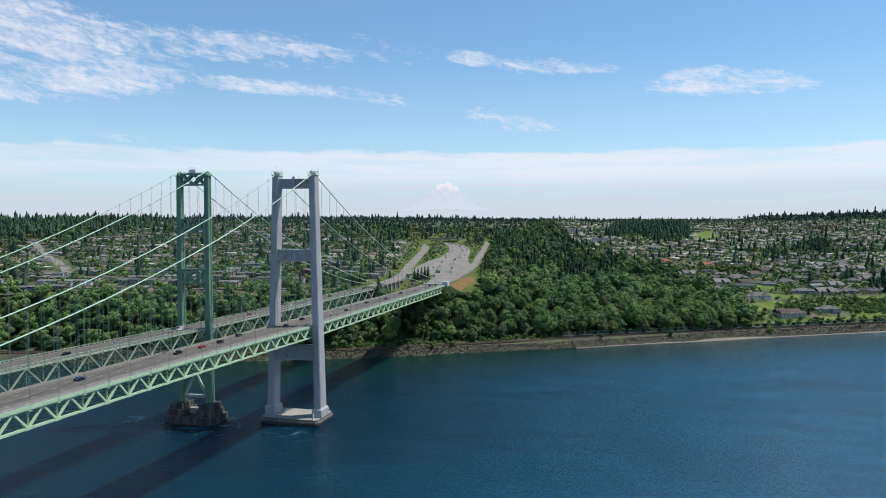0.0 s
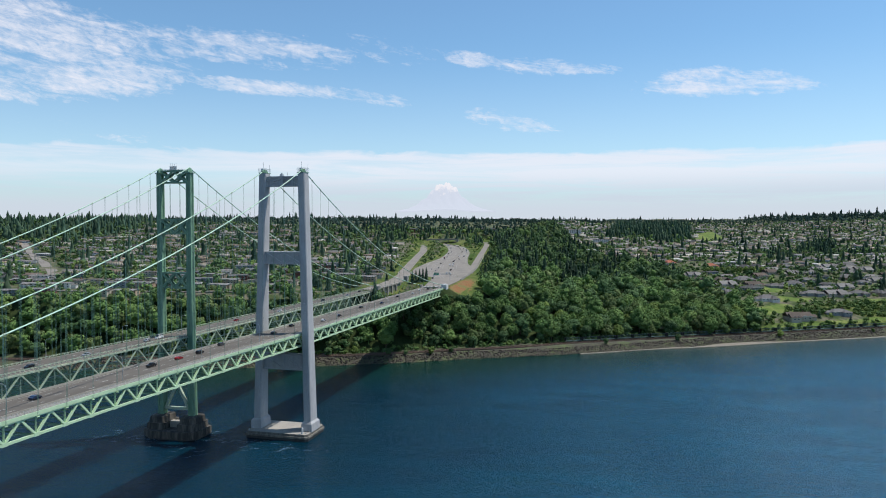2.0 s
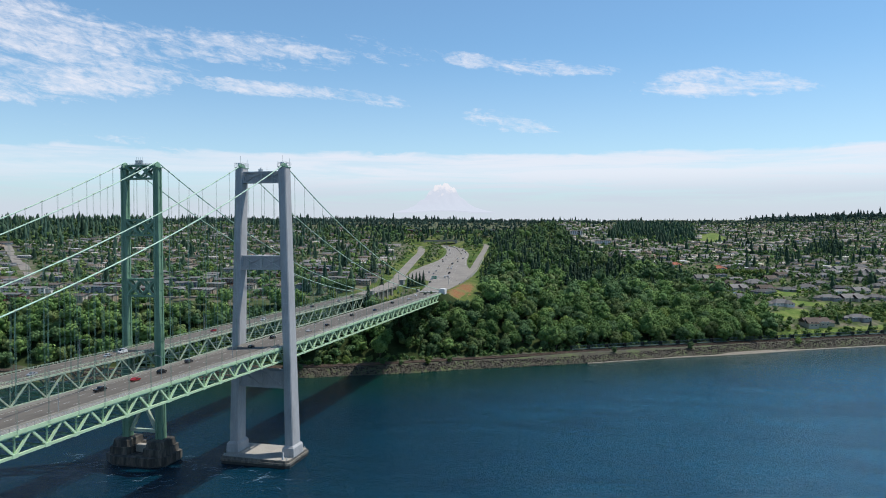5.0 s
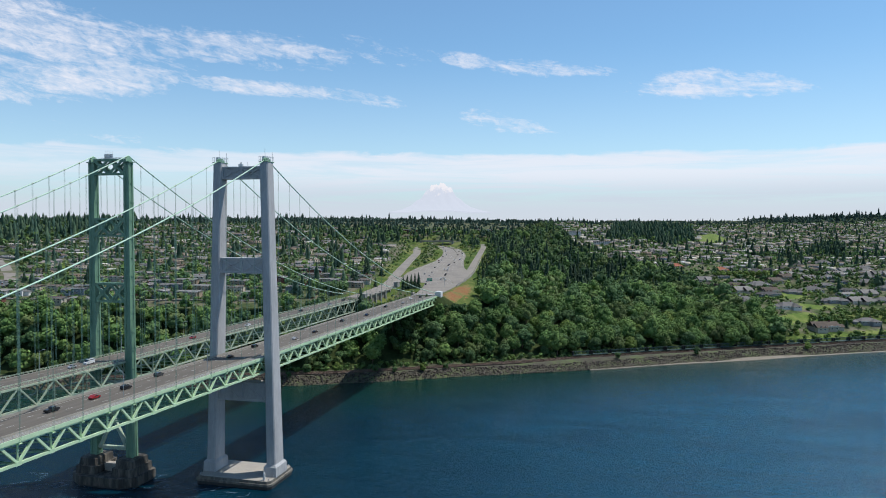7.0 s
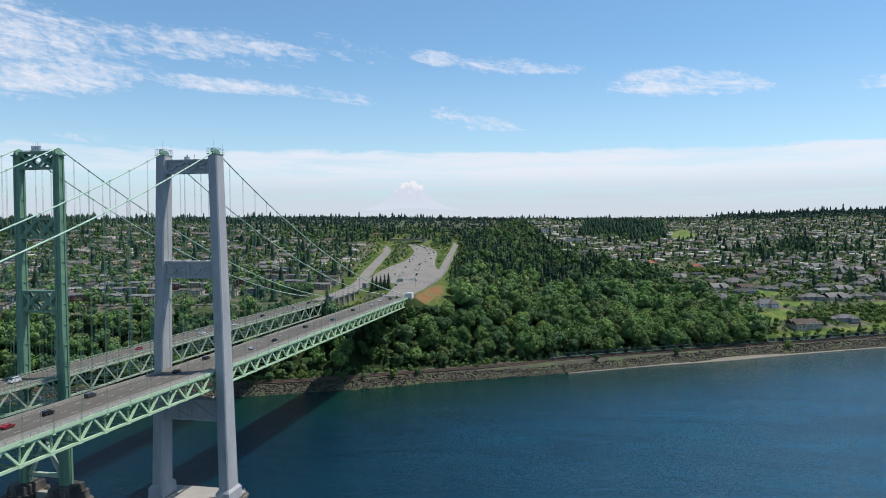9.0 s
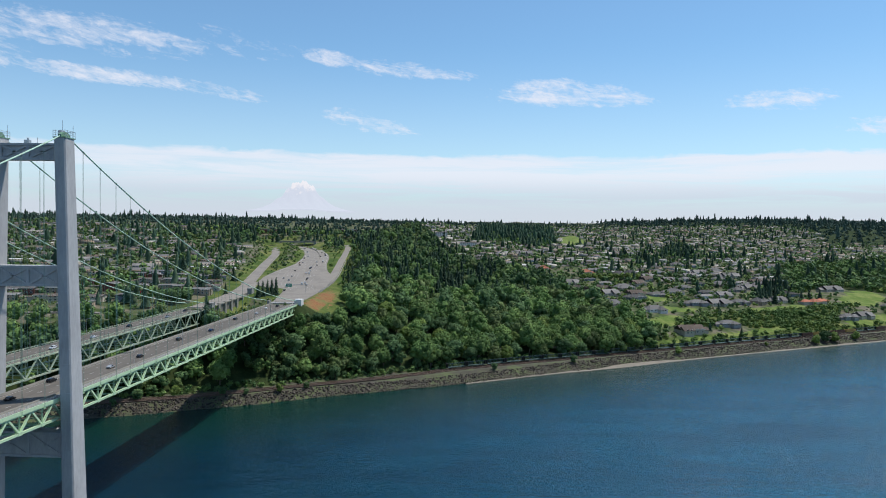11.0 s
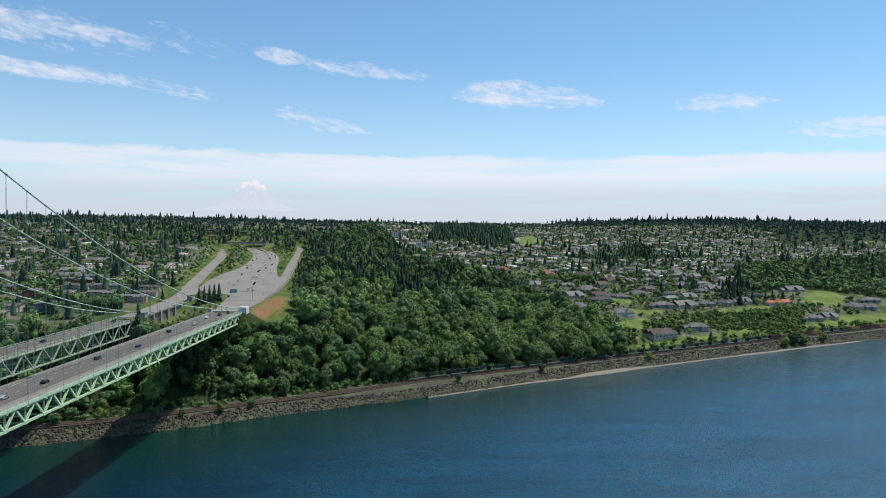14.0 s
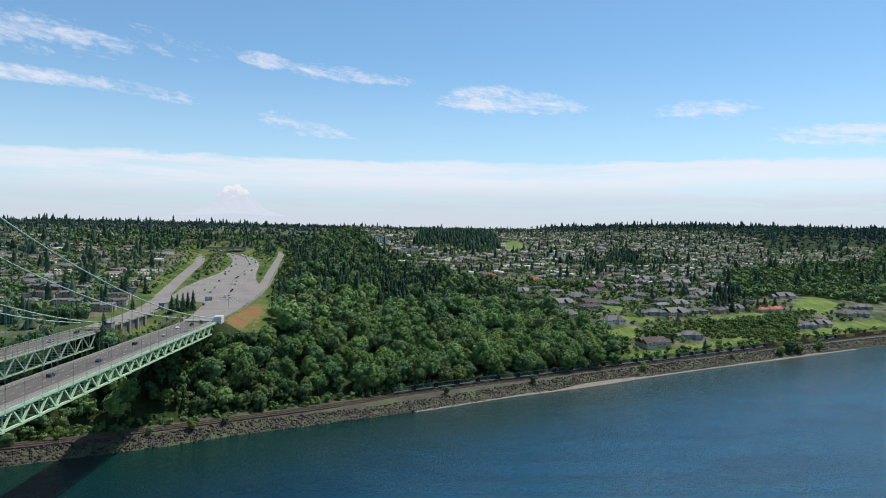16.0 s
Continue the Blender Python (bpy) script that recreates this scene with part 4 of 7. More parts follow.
for x in (10.1, -10.1):
    suspension(older, x, 0.0, 162.4, 69.6, 332.0, 63.0, -437.0, 9.5, oz, -1.8, 0.28, M_CABLE, M_CABLE)


def steel_leg(s):
    """A built-up cellular leg: stepped outline with a recessed middle on each face."""
    g = Geo()
    rows = []
    for z, w, d in ((12.0, 3.9, 4.4), (62, 3.5, 4.0), (159.6, 3.1, 3.4)):
        k, r = w * 0.3, 0.3
        a, b = w / 2, d / 2
        xc = s * 10.1 + (s * 0.35 if z < 20 else 0)
        rows.append([(xc + px, py, z) for px, py in (
            (-a, -b), (-a + k, -b), (-a + k, -b + r), (a - k, -b + r), (a - k, -b), (a, -b), (a, -b + k), (a - r, -b + k), (a - r, b - k), (a, b - k),
            (a, b), (a - k, b), (a - k, b - r), (-a + k, b - r), (-a + k, b), (-a, b), (-a, b - k), (-a + r, b - k), (-a + r, -b + k), (-a, -b + k))])
    return g.rings(rows)


for s in (1, -1):
    leg = part("tower_leg", steel_leg(s), M_GREEN, older, "dark green riveted steel tower leg")
    g = Geo()
    for z in np.arange(20, 158, 9.2):
        w = np.interp(z, (13, 159), (3.95, 3.2))
        g.box(s * 10.1 - w / 2, s * 10.1 + w / 2, -w * 0.53, w * 0.53, z, z + 0.25)
    part("splice_plate", g, M_GREEN, leg)
    g = Geo().box(s * 10.1 - 2.1, s * 10.1 + 2.1, -2.3, 2.3, 159.0, 159.5)
    g.rings([[(s * 10.1 + a * w, y, 159.5 + h * b) for a, b in ((-1, 0), (1, 0), (0.6, 1), (-0.6, 1))] for y, w, h in ((-2.3, 0.8, 1.0), (-0.8, 1.1, 2.6), (0.8, 1.1, 2.6), (2.3, 0.8, 1.0))])
    part("saddle", g, M_GREEN, older, "green steel cable saddle")
    # stepped masonry pedestal
    g = Geo()
    xc = s * 10.3
    g.rings([[(xc + a * w, b * d, z) for a, b in ((-1, -0.86), (-0.86, -1), (0.86, -1), (1, -0.86), (1, 0.86), (0.86, 1), (-0.86, 1), (-1, 0.86))] for z, w, d in ((5.0, 6.3, 8.2), (8.6, 6.1, 8.0), (8.7, 5.2, 6.8), (12.0, 4.9, 6.2), (12.6, 4.2, 5.2))])
    part("pedestal", g, M_OLDPIER, older, "dark weathered concrete tower pedestal")


def x_portal(bridge, z0, z1, mat, cells=2):
    """Two lattice faces with X members and open triangles, joined by cover plates."""
    h, t = 8.6, 0.95
    strut = part("portal_strut", Geo().box(-h, h, -1.15, 1.15, z0 + 0.1, z0 + 0.3), mat, bridge, "dark green lattice steel strut")
    part("cover_plate", Geo().box(-h, h, -1.15, 1.15, z1 - 0.3, z1 - 0.1), mat, strut)
    for yc in (-1.5, 1.5):
        for za in (z0, z1 - t):
            part("flange", Geo().box(-h, h, yc - 0.3, yc + 0.3, za, za + t), mat, strut)
        for i in range(cells):
            xa, xb = -h + 2 * h * i / cells, -h + 2 * h * (i + 1) / cells
            for p, q in (((xa, z0 + 0.5), (xb, z1 - 0.5)), ((xa, z1 - 0.5), (xb, z0 + 0.5))):
                part("lattice_bar", Geo().beam((p[0], yc, p[1]), (q[0], yc, q[1]), 0.5, 1.2), mat, strut)
            xm, zm = (xa + xb) / 2, (z0 + z1) / 2
            part("gusset_plate", Geo().prism([(xm + a * 1.5, yc - 0.32, zm + b * 1.5) for a, b in ((-1, 0), (0, -1), (1, 0), (0, 1))], [(xm + a * 1.5, yc + 0.32, zm + b * 1.5) for a, b in ((-1, 0), (0, -1), (1, 0), (0, 1))]), mat, strut)
    return strut


for z0, z1 in ((153.0, 160.9), (122.4, 131.6), (89.6, 99.4)):
    x_portal(older, z0, z1, M_GREEN)
g = Geo()
for p, q in (((-8.2, 47.5), (8.2, 16.0)), ((8.2, 47.5), (-8.2, 16.0))):
    g.beam((p[0], 0, p[1]), (q[0], 0, q[1]), 1.6, 1.5)
for z in (16.5, 49.5):
    g.box(-8.3, 8.3, -0.9, 0.9, z - 0.8, z + 0.8)
part("x_brace", g, M_PALE, older, "faded green X brace between the legs")
g = Geo()
for x in np.linspace(-8.0, 8.0, 9):
    for y in (-1.5, 1.5):
        g.box(x - 0.05, x + 0.05, y - 0.05, y + 0.05, 160.2, 161.5)
for y in (-1.5, 1.5):
    g.beam((-8, y, 161.45), (8, y, 161.45), 0.1, 0.1)
g.box(-3.2, 1.4, -1.1, 1.1, 161.0, 161.4)
for x in (-2.8, -1.6, -0.4, 0.8):
    g.box(x - 0.35, x + 0.35, -0.5, 0.5, 161.4, 163.4)
    g.tube([(x, 0.2, 163.4), (x, 0.2, 165.2)], 0.07, 5)
part("platform_rail", g, M_GALV, older, "steel rails and aerials on the tower top")


def oct_ring(hx, hy, z, k=0.62):
    return [(-hx * k, -hy, z), (hx * k, -hy, z), (hx, -hy * k, z), (hx, hy * k, z), (hx * k, hy, z), (-hx * k, hy, z), (-hx, hy * k, z), (-hx, -hy * k, z)]


part("pier_cap", Geo().rings([oct_ring(18.4, 11.8, 0.8), oct_ring(18.4, 11.8, 5.0)]), M_OLDPIER, older, "dark weathered concrete pier")
part("pier_shaft", Geo().rings([oct_ring(18.0, 11.4, -14), oct_ring(18.0, 11.4, 0.8)]), M_WET, older, "dark wet concrete caisson")
g = Geo().box(-4.2, 4.2, -2.0, 2.0, 5.0, 8.6)
part("pier_wall", g, M_CAP, older, "pale concrete wall between the pedestals")
g = Geo()
for k in range(26):
    a = 2 * math.pi * k / 26
    x, y = 18.1 * math.cos(a), 11.5 * math.sin(a)
    sc = min(1.0, 1 / max(abs(x) / 18.2, abs(y) / 11.6, (abs(x) / 18.4 + abs(y) / 11.8) / 1.6))
    g.box(x * sc - 0.3, x * sc + 0.3, y * sc - 0.3, y * sc + 0.3, 0.2, 2.4)
part("fender", g, M_WET, older, "dark timber fenders")


# ---- trees ----
def unit(n, rng):
    v = rng.normal(size=(n, 3))
    return v / np.linalg.norm(v, axis=1)[:, None]


def leaf_quads(pos, nrm, size, rng):
    """One small leaf clump, a bent quad, at each place."""
    n = len(pos)
    nrm = nrm / np.linalg.norm(nrm, axis=1)[:, None]
    a = np.cross(nrm, unit(n, rng))
    a /= np.linalg.norm(a, axis=1)[:, None] + 1e-9
    b = np.cross(nrm, a)
    s = (size * rng.uniform(0.6, 1.35, n))[:, None]
    asp = rng.uniform(0.6, 1.0, n)[:, None]
    v = np.stack([pos - a * s, pos - b * s * asp + nrm * s * 0.25, pos + a * s, pos + b * s * asp - nrm * s * 0.2], 1).reshape(-1, 3)
    return v, np.arange(4 * n).reshape(n, 4)


def ball(n, rng):
    """A rough ball of quads: a cube of n by n cells a side blown up and shaken."""
    u = np.linspace(-1, 1, n + 1)
    verts, quads, seen = [], [], {}
    for ax in range(3):
        for sg in (-1, 1):
            ids = np.zeros((n + 1, n + 1), int)
            for a in range(n + 1):
                for b in range(n + 1):
                    p = [0.0, 0.0, 0.0]
                    p[ax], p[(ax + 1) % 3], p[(ax + 2) % 3] = sg, u[a], u[b]
                    key = tuple(round(v, 3) for v in p)
                    if key not in seen:
                        seen[key] = len(verts)
                        verts.append(p)
                    ids[a, b] = seen[key]
            for a in range(n):
                for b in range(n):
                    q = [ids[a, b], ids[a + 1, b], ids[a + 1, b + 1], ids[a, b + 1]]
                    quads.append(q if sg > 0 else q[::-1])
    v = np.array(verts)
    v /= np.linalg.norm(v, axis=1)[:, None]
    return v * rng.uniform(0.74, 1.2, (len(v), 1)), np.array(quads)


def broad_crown(seed, leaves, size, h=15.0, r=5.5, clumps_n=13, cells=2):
    """A full crown: rough leafy masses about the limbs, with loose leaf clumps over them."""
    rng = np.random.default_rng(seed)
    c = unit(clumps_n, rng)
    c[:, 2] = c[:, 2] * 0.9 + 0.12
    cen = c * rng.uniform(0.48, 0.72, (clumps_n, 1)) * (r, r, h * 0.40)
    cen[0] = (0, 0, h * 0.10)
    rad = rng.uniform(0.30, 0.46, clumps_n) * r * (1.0 if clumps_n > 8 else 1.15)
    rad[0] = 0.62 * r
    cen[:, 2] += h * 0.56
    vs, fs, n = [], [], 0
    for k in range(clumps_n):
        bv, bf = ball(cells, rng)
        vs.append(bv * rad[k] * 0.76 * (1, 1, 0.86) + cen[k])
        fs.append(bf + n)
        n += len(bv)
    if leaves:
        which = rng.integers(0, clumps_n, leaves)
        d = unit(leaves, rng)
        d[:, 2] = np.where(d[:, 2] < -0.5, -d[:, 2], d[:, 2])
        p = cen[which] + d * (rad[which] * rng.uniform(0.82, 1.2, leaves))[:, None]
        lv, lf = leaf_quads(p, d + 0.28 * unit(leaves, rng), size, rng)
        vs.append(lv)
        fs.append(lf + n)
    return np.concatenate(vs), np.concatenate(fs)


def conifer_crown(seed, leaves, size, h=24.0, r=3.6, base=0.10):
    rng = np.random.default_rng(seed)
    tiers = 15
    t = (np.floor(rng.uniform(0, 1, leaves) ** 1.35 * tiers) + rng.uniform(-0.2, 0.35, leaves)) / tiers
    t = np.clip(t, 0, 0.995)
    ang = rng.uniform(0, 2 * math.pi, leaves)
    lob = 1 + 0.28 * np.sin(ang * 5 + np.floor(t * tiers) * 2.1 + seed)
    reach = r * (1 - t ** 1.3) ** 0.95 * lob * rng.uniform(0.35, 1.05, leaves) + 0.15
    z = h * (base + (1 - base) * t) - reach * 0.28
    p = np.stack([np.cos(ang) * reach, np.sin(ang) * reach, z], 1)
    nrm = np.stack([np.cos(ang) * 0.55, np.sin(ang) * 0.55, np.ones(leaves)], 1) + 0.4 * unit(leaves, rng)
    return leaf_quads(p, nrm, size * (1.15 - 0.7 * t), rng)


def conifer_cone(seed, h, r, sides=5, tiers=3):
    """A distant conifer: a ragged cone whose boughs stick out tier by tier."""
    rng = np.random.default_rng(seed)
    rows = []
    for k in range(tiers * 2):
        t = (k // 2 + (0.0 if k % 2 == 0 else 0.75)) / tiers
        rad = r * (1 - 0.96 * t ** 1.25) * (1.0 if k % 2 == 0 else 0.72)
        a = np.linspace(0, 2 * math.pi, sides, endpoint=False) + rng.uniform(0, 1)
        rr = rad * rng.uniform(0.5, 1.3, sides)
        rows.append(np.stack([np.cos(a) * rr, np.sin(a) * rr, h * (0.06 + 0.94 * t) + rng.uniform(-0.03, 0.03, sides) * h], 1))
    rows.append(np.tile((0.0, 0.0, h), (sides, 1)) + rng.uniform(-0.08, 0.08, (sides, 3)))
    i = np.arange(len(rows) * sides).reshape(len(rows), sides)
    j = np.roll(i, -1, axis=1)
    f = np.stack([i[:-1], j[:-1], j[1:], i[1:]], -1).reshape(-1, 4)
    return np.concatenate(rows), f


def mid_conifer(seed, leaves, size, h, r):
    """A ragged solid crown with loose boughs over it."""
    cv, cf = conifer_cone(seed, h, r * 0.8, 6, 5)
    lv, lf = conifer_crown(seed, leaves, size, h, r)
    return np.concatenate([cv, lv]), np.concatenate([cf, lf + len(cv)])


def trunk_geo(h, r, limbs, seed):
    rng = random.Random(seed)
    g = Geo().tube([(0, 0, -1.0), (0.05, 0, h * 0.3), (0.15, 0.1, h * 0.65), (0.1, 0.2, h * 0.92)], [r * 1.25, r, r * 0.6, r * 0.12], 7)
    for i in range(limbs):
        a, z = rng.uniform(0, 6.28), h * rng.uniform(0.3, 0.6)
        l = h * rng.uniform(0.18, 0.3)
        g.tube([(0.05, 0, z), (math.cos(a) * l * 0.55, math.sin(a) * l * 0.55, z + l * 0.5), (math.cos(a) * l, math.sin(a) * l, z + l * 1.05)], [r * 0.5, r * 0.3, r * 0.08], 5)
    return g


def tree_model(name, verts, faces, mat, trunk, label, category="tree", group=""):
    t = thing(name, 0, 0, -200, 0, label, category, group)
    part("trunk", trunk, M_BARK, t, smooth=True)
    ob = new("crown", raw_mesh("crown", verts, faces, [mat]))
    ob.parent = t
    return t


def at_height(x, y):
    return float(land(np.array([x]), np.array([y]))[0])


def scatter(poly, step, rng, jitter=0.42):
    xs = [p[0] for p in poly]
    ys = [p[1] for p in poly]
    gx2, gy2 = np.meshgrid(np.arange(min(xs), max(xs), step), np.arange(min(ys), max(ys), step))
    px = (gx2 + rng.uniform(-jitter, jitter, gx2.shape) * step).ravel()
    py = (gy2 + rng.uniform(-jitter, jitter, gy2.shape) * step).ravel()
    k = inside(poly, px, py)
    return px[k], py[k]


def planted(name, models, xs, ys, scales, rng, mats, label, category="trees", sink=0.4, low=0.0):
    """Many trees joined in one object: each model (verts, faces, material index) set down at places picked for it."""
    zs = land(xs, ys) - sink - low * scales
    pick = rng.integers(0, len(models), len(xs))
    allv, allf, allm, n = [], [], [], 0
    for k, (mv, mf, mi) in enumerate(models):
        sel = np.where(pick == k)[0]
        if not len(sel):
            continue
        a = rng.uniform(0, 2 * math.pi, len(sel))
        ca, sa = np.cos(a)[:, None], np.sin(a)[:, None]
        sx, sz = scales[sel][:, None], (scales[sel] * rng.uniform(0.88, 1.15, len(sel)))[:, None]
        v = np.stack([(mv[:, 0] * ca - mv[:, 1] * sa) * sx + xs[sel][:, None], (mv[:, 0] * sa + mv[:, 1] * ca) * sx + ys[sel][:, None], mv[:, 2] * sz + zs[sel][:, None]], -1)
        f = mf[None] + (np.arange(len(sel)) * len(mv))[:, None, None] + n
        allv.append(v.reshape(-1, 3)), allf.append(f.reshape(-1, 4)), allm.append(np.full(f.shape[0] * f.shape[1], mi))
        n += v.shape[0] * v.shape[1]
    return tagged(new(name, raw_mesh(name, np.concatenate(allv), np.concatenate(allf), mats, np.concatenate(allm))), label, category, kind="stuff")


def with_trunk(vf, h, r, mi):
    """Adds a plain four-sided stem to a crown."""
    v, f = vf
    s = np.array([(-r, -r, -1), (r, -r, -1), (r, r, -1), (-r, r, -1), (-r * 0.4, -r * 0.4, h), (r * 0.4, -r * 0.4, h), (r * 0.4, r * 0.4, h), (-r * 0.4, r * 0.4, h)])
    q = np.array([(0, 1, 5, 4), (1, 2, 6, 5), (2, 3, 7, 6), (3, 0, 4, 7)]) + len(v)
    return np.concatenate([v, s]), np.concatenate([f, q]), mi


rng = np.random.default_rng(7)
BROAD_NEAR = [tree_model("broadleaf_tree", *broad_crown(s, 1250, 0.70, h, r, c, 2), m, trunk_geo(h * 0.8, 0.45, 6, s), lab, "tree", "bluff trees")
              for s, h, r, c, m, lab in ((1, 24, 8.2, 24, M_LEAF, "leafy green broadleaf tree on the shore bluff"), (2, 20, 7.6, 20, M_DARKLEAF, "rounded dark green maple on the shore bluff"),
                                         (3, 27, 9.0, 28, M_LEAF, "tall full-crowned broadleaf tree on the shore bluff"), (4, 21, 8.0, 22, M_LEAFY, "yellow-green leafy maple on the shore bluff"),
                                         (5, 23, 8.4, 23, M_OLIVE, "olive green broadleaf tree on the shore bluff"))]
CONIFER_NEAR = [tree_model("conifer", *mid_conifer(s, 520, 0.85, h, r), M_NEEDLE, trunk_geo(h * 0.9, 0.34, 0, s), "tall dark green pointed conifer", "tree", "hillside conifers")
                for s, h, r in ((11, 24, 4.2), (12, 19, 3.6), (13, 28, 4.6))]
BROAD_MID = [with_trunk(broad_crown(20 + s, 330, 1.02, h, r, c, 2), 12, 0.4, mi) for s, (h, r, c, mi) in enumerate(((23, 8.2, 11, 0), (20, 7.6, 10, 3), (25, 8.8, 12, 0), (21, 8.0, 10, 0), (22, 8.4, 11, 4), (24, 8.0, 12, 3)))]
BROAD_DEEP = [(*broad_crown(90 + s, 120, 1.35, h, r, c - 1, 2), mi) for s, (h, r, c, mi) in enumerate(((23, 8.2, 9, 0), (20, 7.6, 8, 3), (25, 8.8, 9, 3), (21, 8.0, 8, 0), (22, 8.4, 9, 4), (24, 8.0, 9, 3)))]
CONIFER_MID = [(*mid_conifer(30 + s, 90, 1.45, h, r), 2) for s, (h, r) in enumerate(((25, 5.6), (21, 5.0), (28, 5.8), (23, 6.2)))]
BROAD_FAR = [(*broad_crown(40 + s, 26, 1.8, h, r, c, 1), mi) for s, (h, r, c, mi) in enumerate(((14, 6.4, 5, 0), (12, 5.8, 5, 3), (15, 6.6, 5, 3), (13, 6.4, 5, 0), (12, 6.0, 4, 4), (13, 6.0, 5, 3), (11, 5.6, 4, 1)))]
BROAD_SCRUB = [with_trunk(broad_crown(70 + s, 44, 1.4, h, r, c, 1), 5, 0.3, mi) for s, (h, r, c, mi) in enumerate(((13, 6.4, 5, 0), (11, 6.8, 5, 1), (14, 6.2, 5, 0), (12, 6.6, 5, 3)))]
BROAD_SPECK = [(*broad_crown(60 + s, 8, 2.2, h, r * 1.1, 2, 1), mi) for s, (h, r, mi) in enumerate(((13, 5.8, 0), (10, 5.6, 3), (13, 6.0, 3), (11, 5.6, 4)))]
CONIFER_FAR = [(*conifer_cone(50 + s, h, r), 2) for s, (h, r) in enumerate(((22, 6.2), (18, 5.6), (24, 6.0), (20, 6.8), (15, 5.2)))]
TREE_MATS = [M_LEAF, M_LEAFY, M_NEEDLE, M_DARKLEAF, M_OLIVE]


def clear_of(x, y, road=5.0):
    """Keeps trees off roads, rails, bridges and the bare slope."""
    gap, _ = road_gap(x, y)
    s = inland(x, y)
    ok = (gap > road) & (s > 26) & (inland(x, y, RAIL_XY) > 8)
    ok &= ~((x > 5) & (x < 42) & (y > 350) & (y < 455))
    ok &= ~((x > 3) & (x < 26) & (y > 337) & (y < 354))
    ok &= ~((x > -54) & (x < -14) & (y > 300) & (y < 480))
    under_new = (x > -17) & (x < 14) & (y < 356)
    under_old = (x > -76) & (x < -48) & (y < 330)
    ok &= ~((x > -13) & (x < 13) & (y < 356)) & ~(under_new & (land(x, y) + 22 > 53)) & ~(under_old & (land(x, y) + 22 > 50))
    ok &= ~inside(SOIL, x, y)
    for lawn in LAWNS:
        ok &= ~inside(lawn, x, y)
    return ok


# near wood: single trees along its seaward front, the rest joined
wx1, wy1 = scatter(WOOD_BLUFF, 12.6, rng)
wx2, wy2 = scatter(WOOD_UNDER, 10.5, rng)
wx, wy = np.concatenate([wx1, wx2]), np.concatenate([wy1, wy2])
keep = clear_of(wx, wy, 5.0)
near_road = lambda x, y: np.where(np.asarray(y) < 352, 1.0, np.clip(road_gap(x, y)[0] / 34, 0.3, 1.0))
wx, wy = wx[keep], wy[keep]
ws = inland(wx, wy)
behind = inland(wx, wy, WOOD_BAND)
front = (ws < 120) & (wx > -30) & (wx < 340)
single = np.where(front)[0]
single = single[np.argsort(ws[single])][:290]
conif = np.clip(behind / 50, 0.0, 1.0) * np.where(wx > 195, 0.10, np.where(wy > 880, 0.30, 0.60)) * (0.15 + 1.5 * clumps(wx, wy, 45, 1.0))
is_con = (rng.uniform(size=len(wx)) < conif) & ~((wx > -10) & (wx < 60) & (wy < 400))
for i in single:
    if is_con[i]:
        src = CONIFER_NEAR[rng.integers(3)]
    else:
        # up to x = 60 darker foliage is picked to imitate the bridge's shade
        src = BROAD_NEAR[rng.choice(5, p=[0.34, 0.26, 0.16, 0.10, 0.14] if wx[i] > 60 else [0.3, 0.45, 0.2, 0.0, 0.05])]
    k = (0.68 + 0.75 * rng.uniform() ** 1.4) * float(near_road(wx[i], wy[i]))
    if wx[i] < 50:
        k = min(k, max(0.3, (58 - at_height(wx[i], wy[i])) / 21))
    tr = copy_thing(src, pose(wx[i], wy[i], at_height(wx[i], wy[i]) - (4.2 * k if src in BROAD_NEAR else 0.3), 0, 0, rng.uniform(0, 360)))
    tr.scale = (k * rng.uniform(0.9, 1.1), k * rng.uniform(0.9, 1.1), k)
rest = np.ones(len(wx), bool)
rest[single] = False
deep = behind > 60
for mask, models, nm, lab in ((rest & ~is_con & ~deep, BROAD_MID, "bluff_woods", "dense green broadleaf woods on the bluff"), (rest & ~is_con & deep, BROAD_DEEP, "bluff_woods", "dense dark broadleaf woods behind the bluff"), (rest & is_con, CONIFER_MID, "conifer_woods", "dark conifer woods beside the freeway")):
    size = 0.62 + 0.82 * rng.uniform(size=mask.sum()) ** 1.4 if models is not CONIFER_MID else rng.uniform(0.75, 1.3, mask.sum())
    size = size * np.where(wx[mask] < -30, np.clip((125 - ws[mask]) / 60, 0.4, 0.9), 1.0)
    planted(nm, models, wx[mask], wy[mask], size * near_road(wx[mask], wy[mask]), rng, TREE_MATS, lab, low=0.0 if models is CONIFER_MID else 3.4)


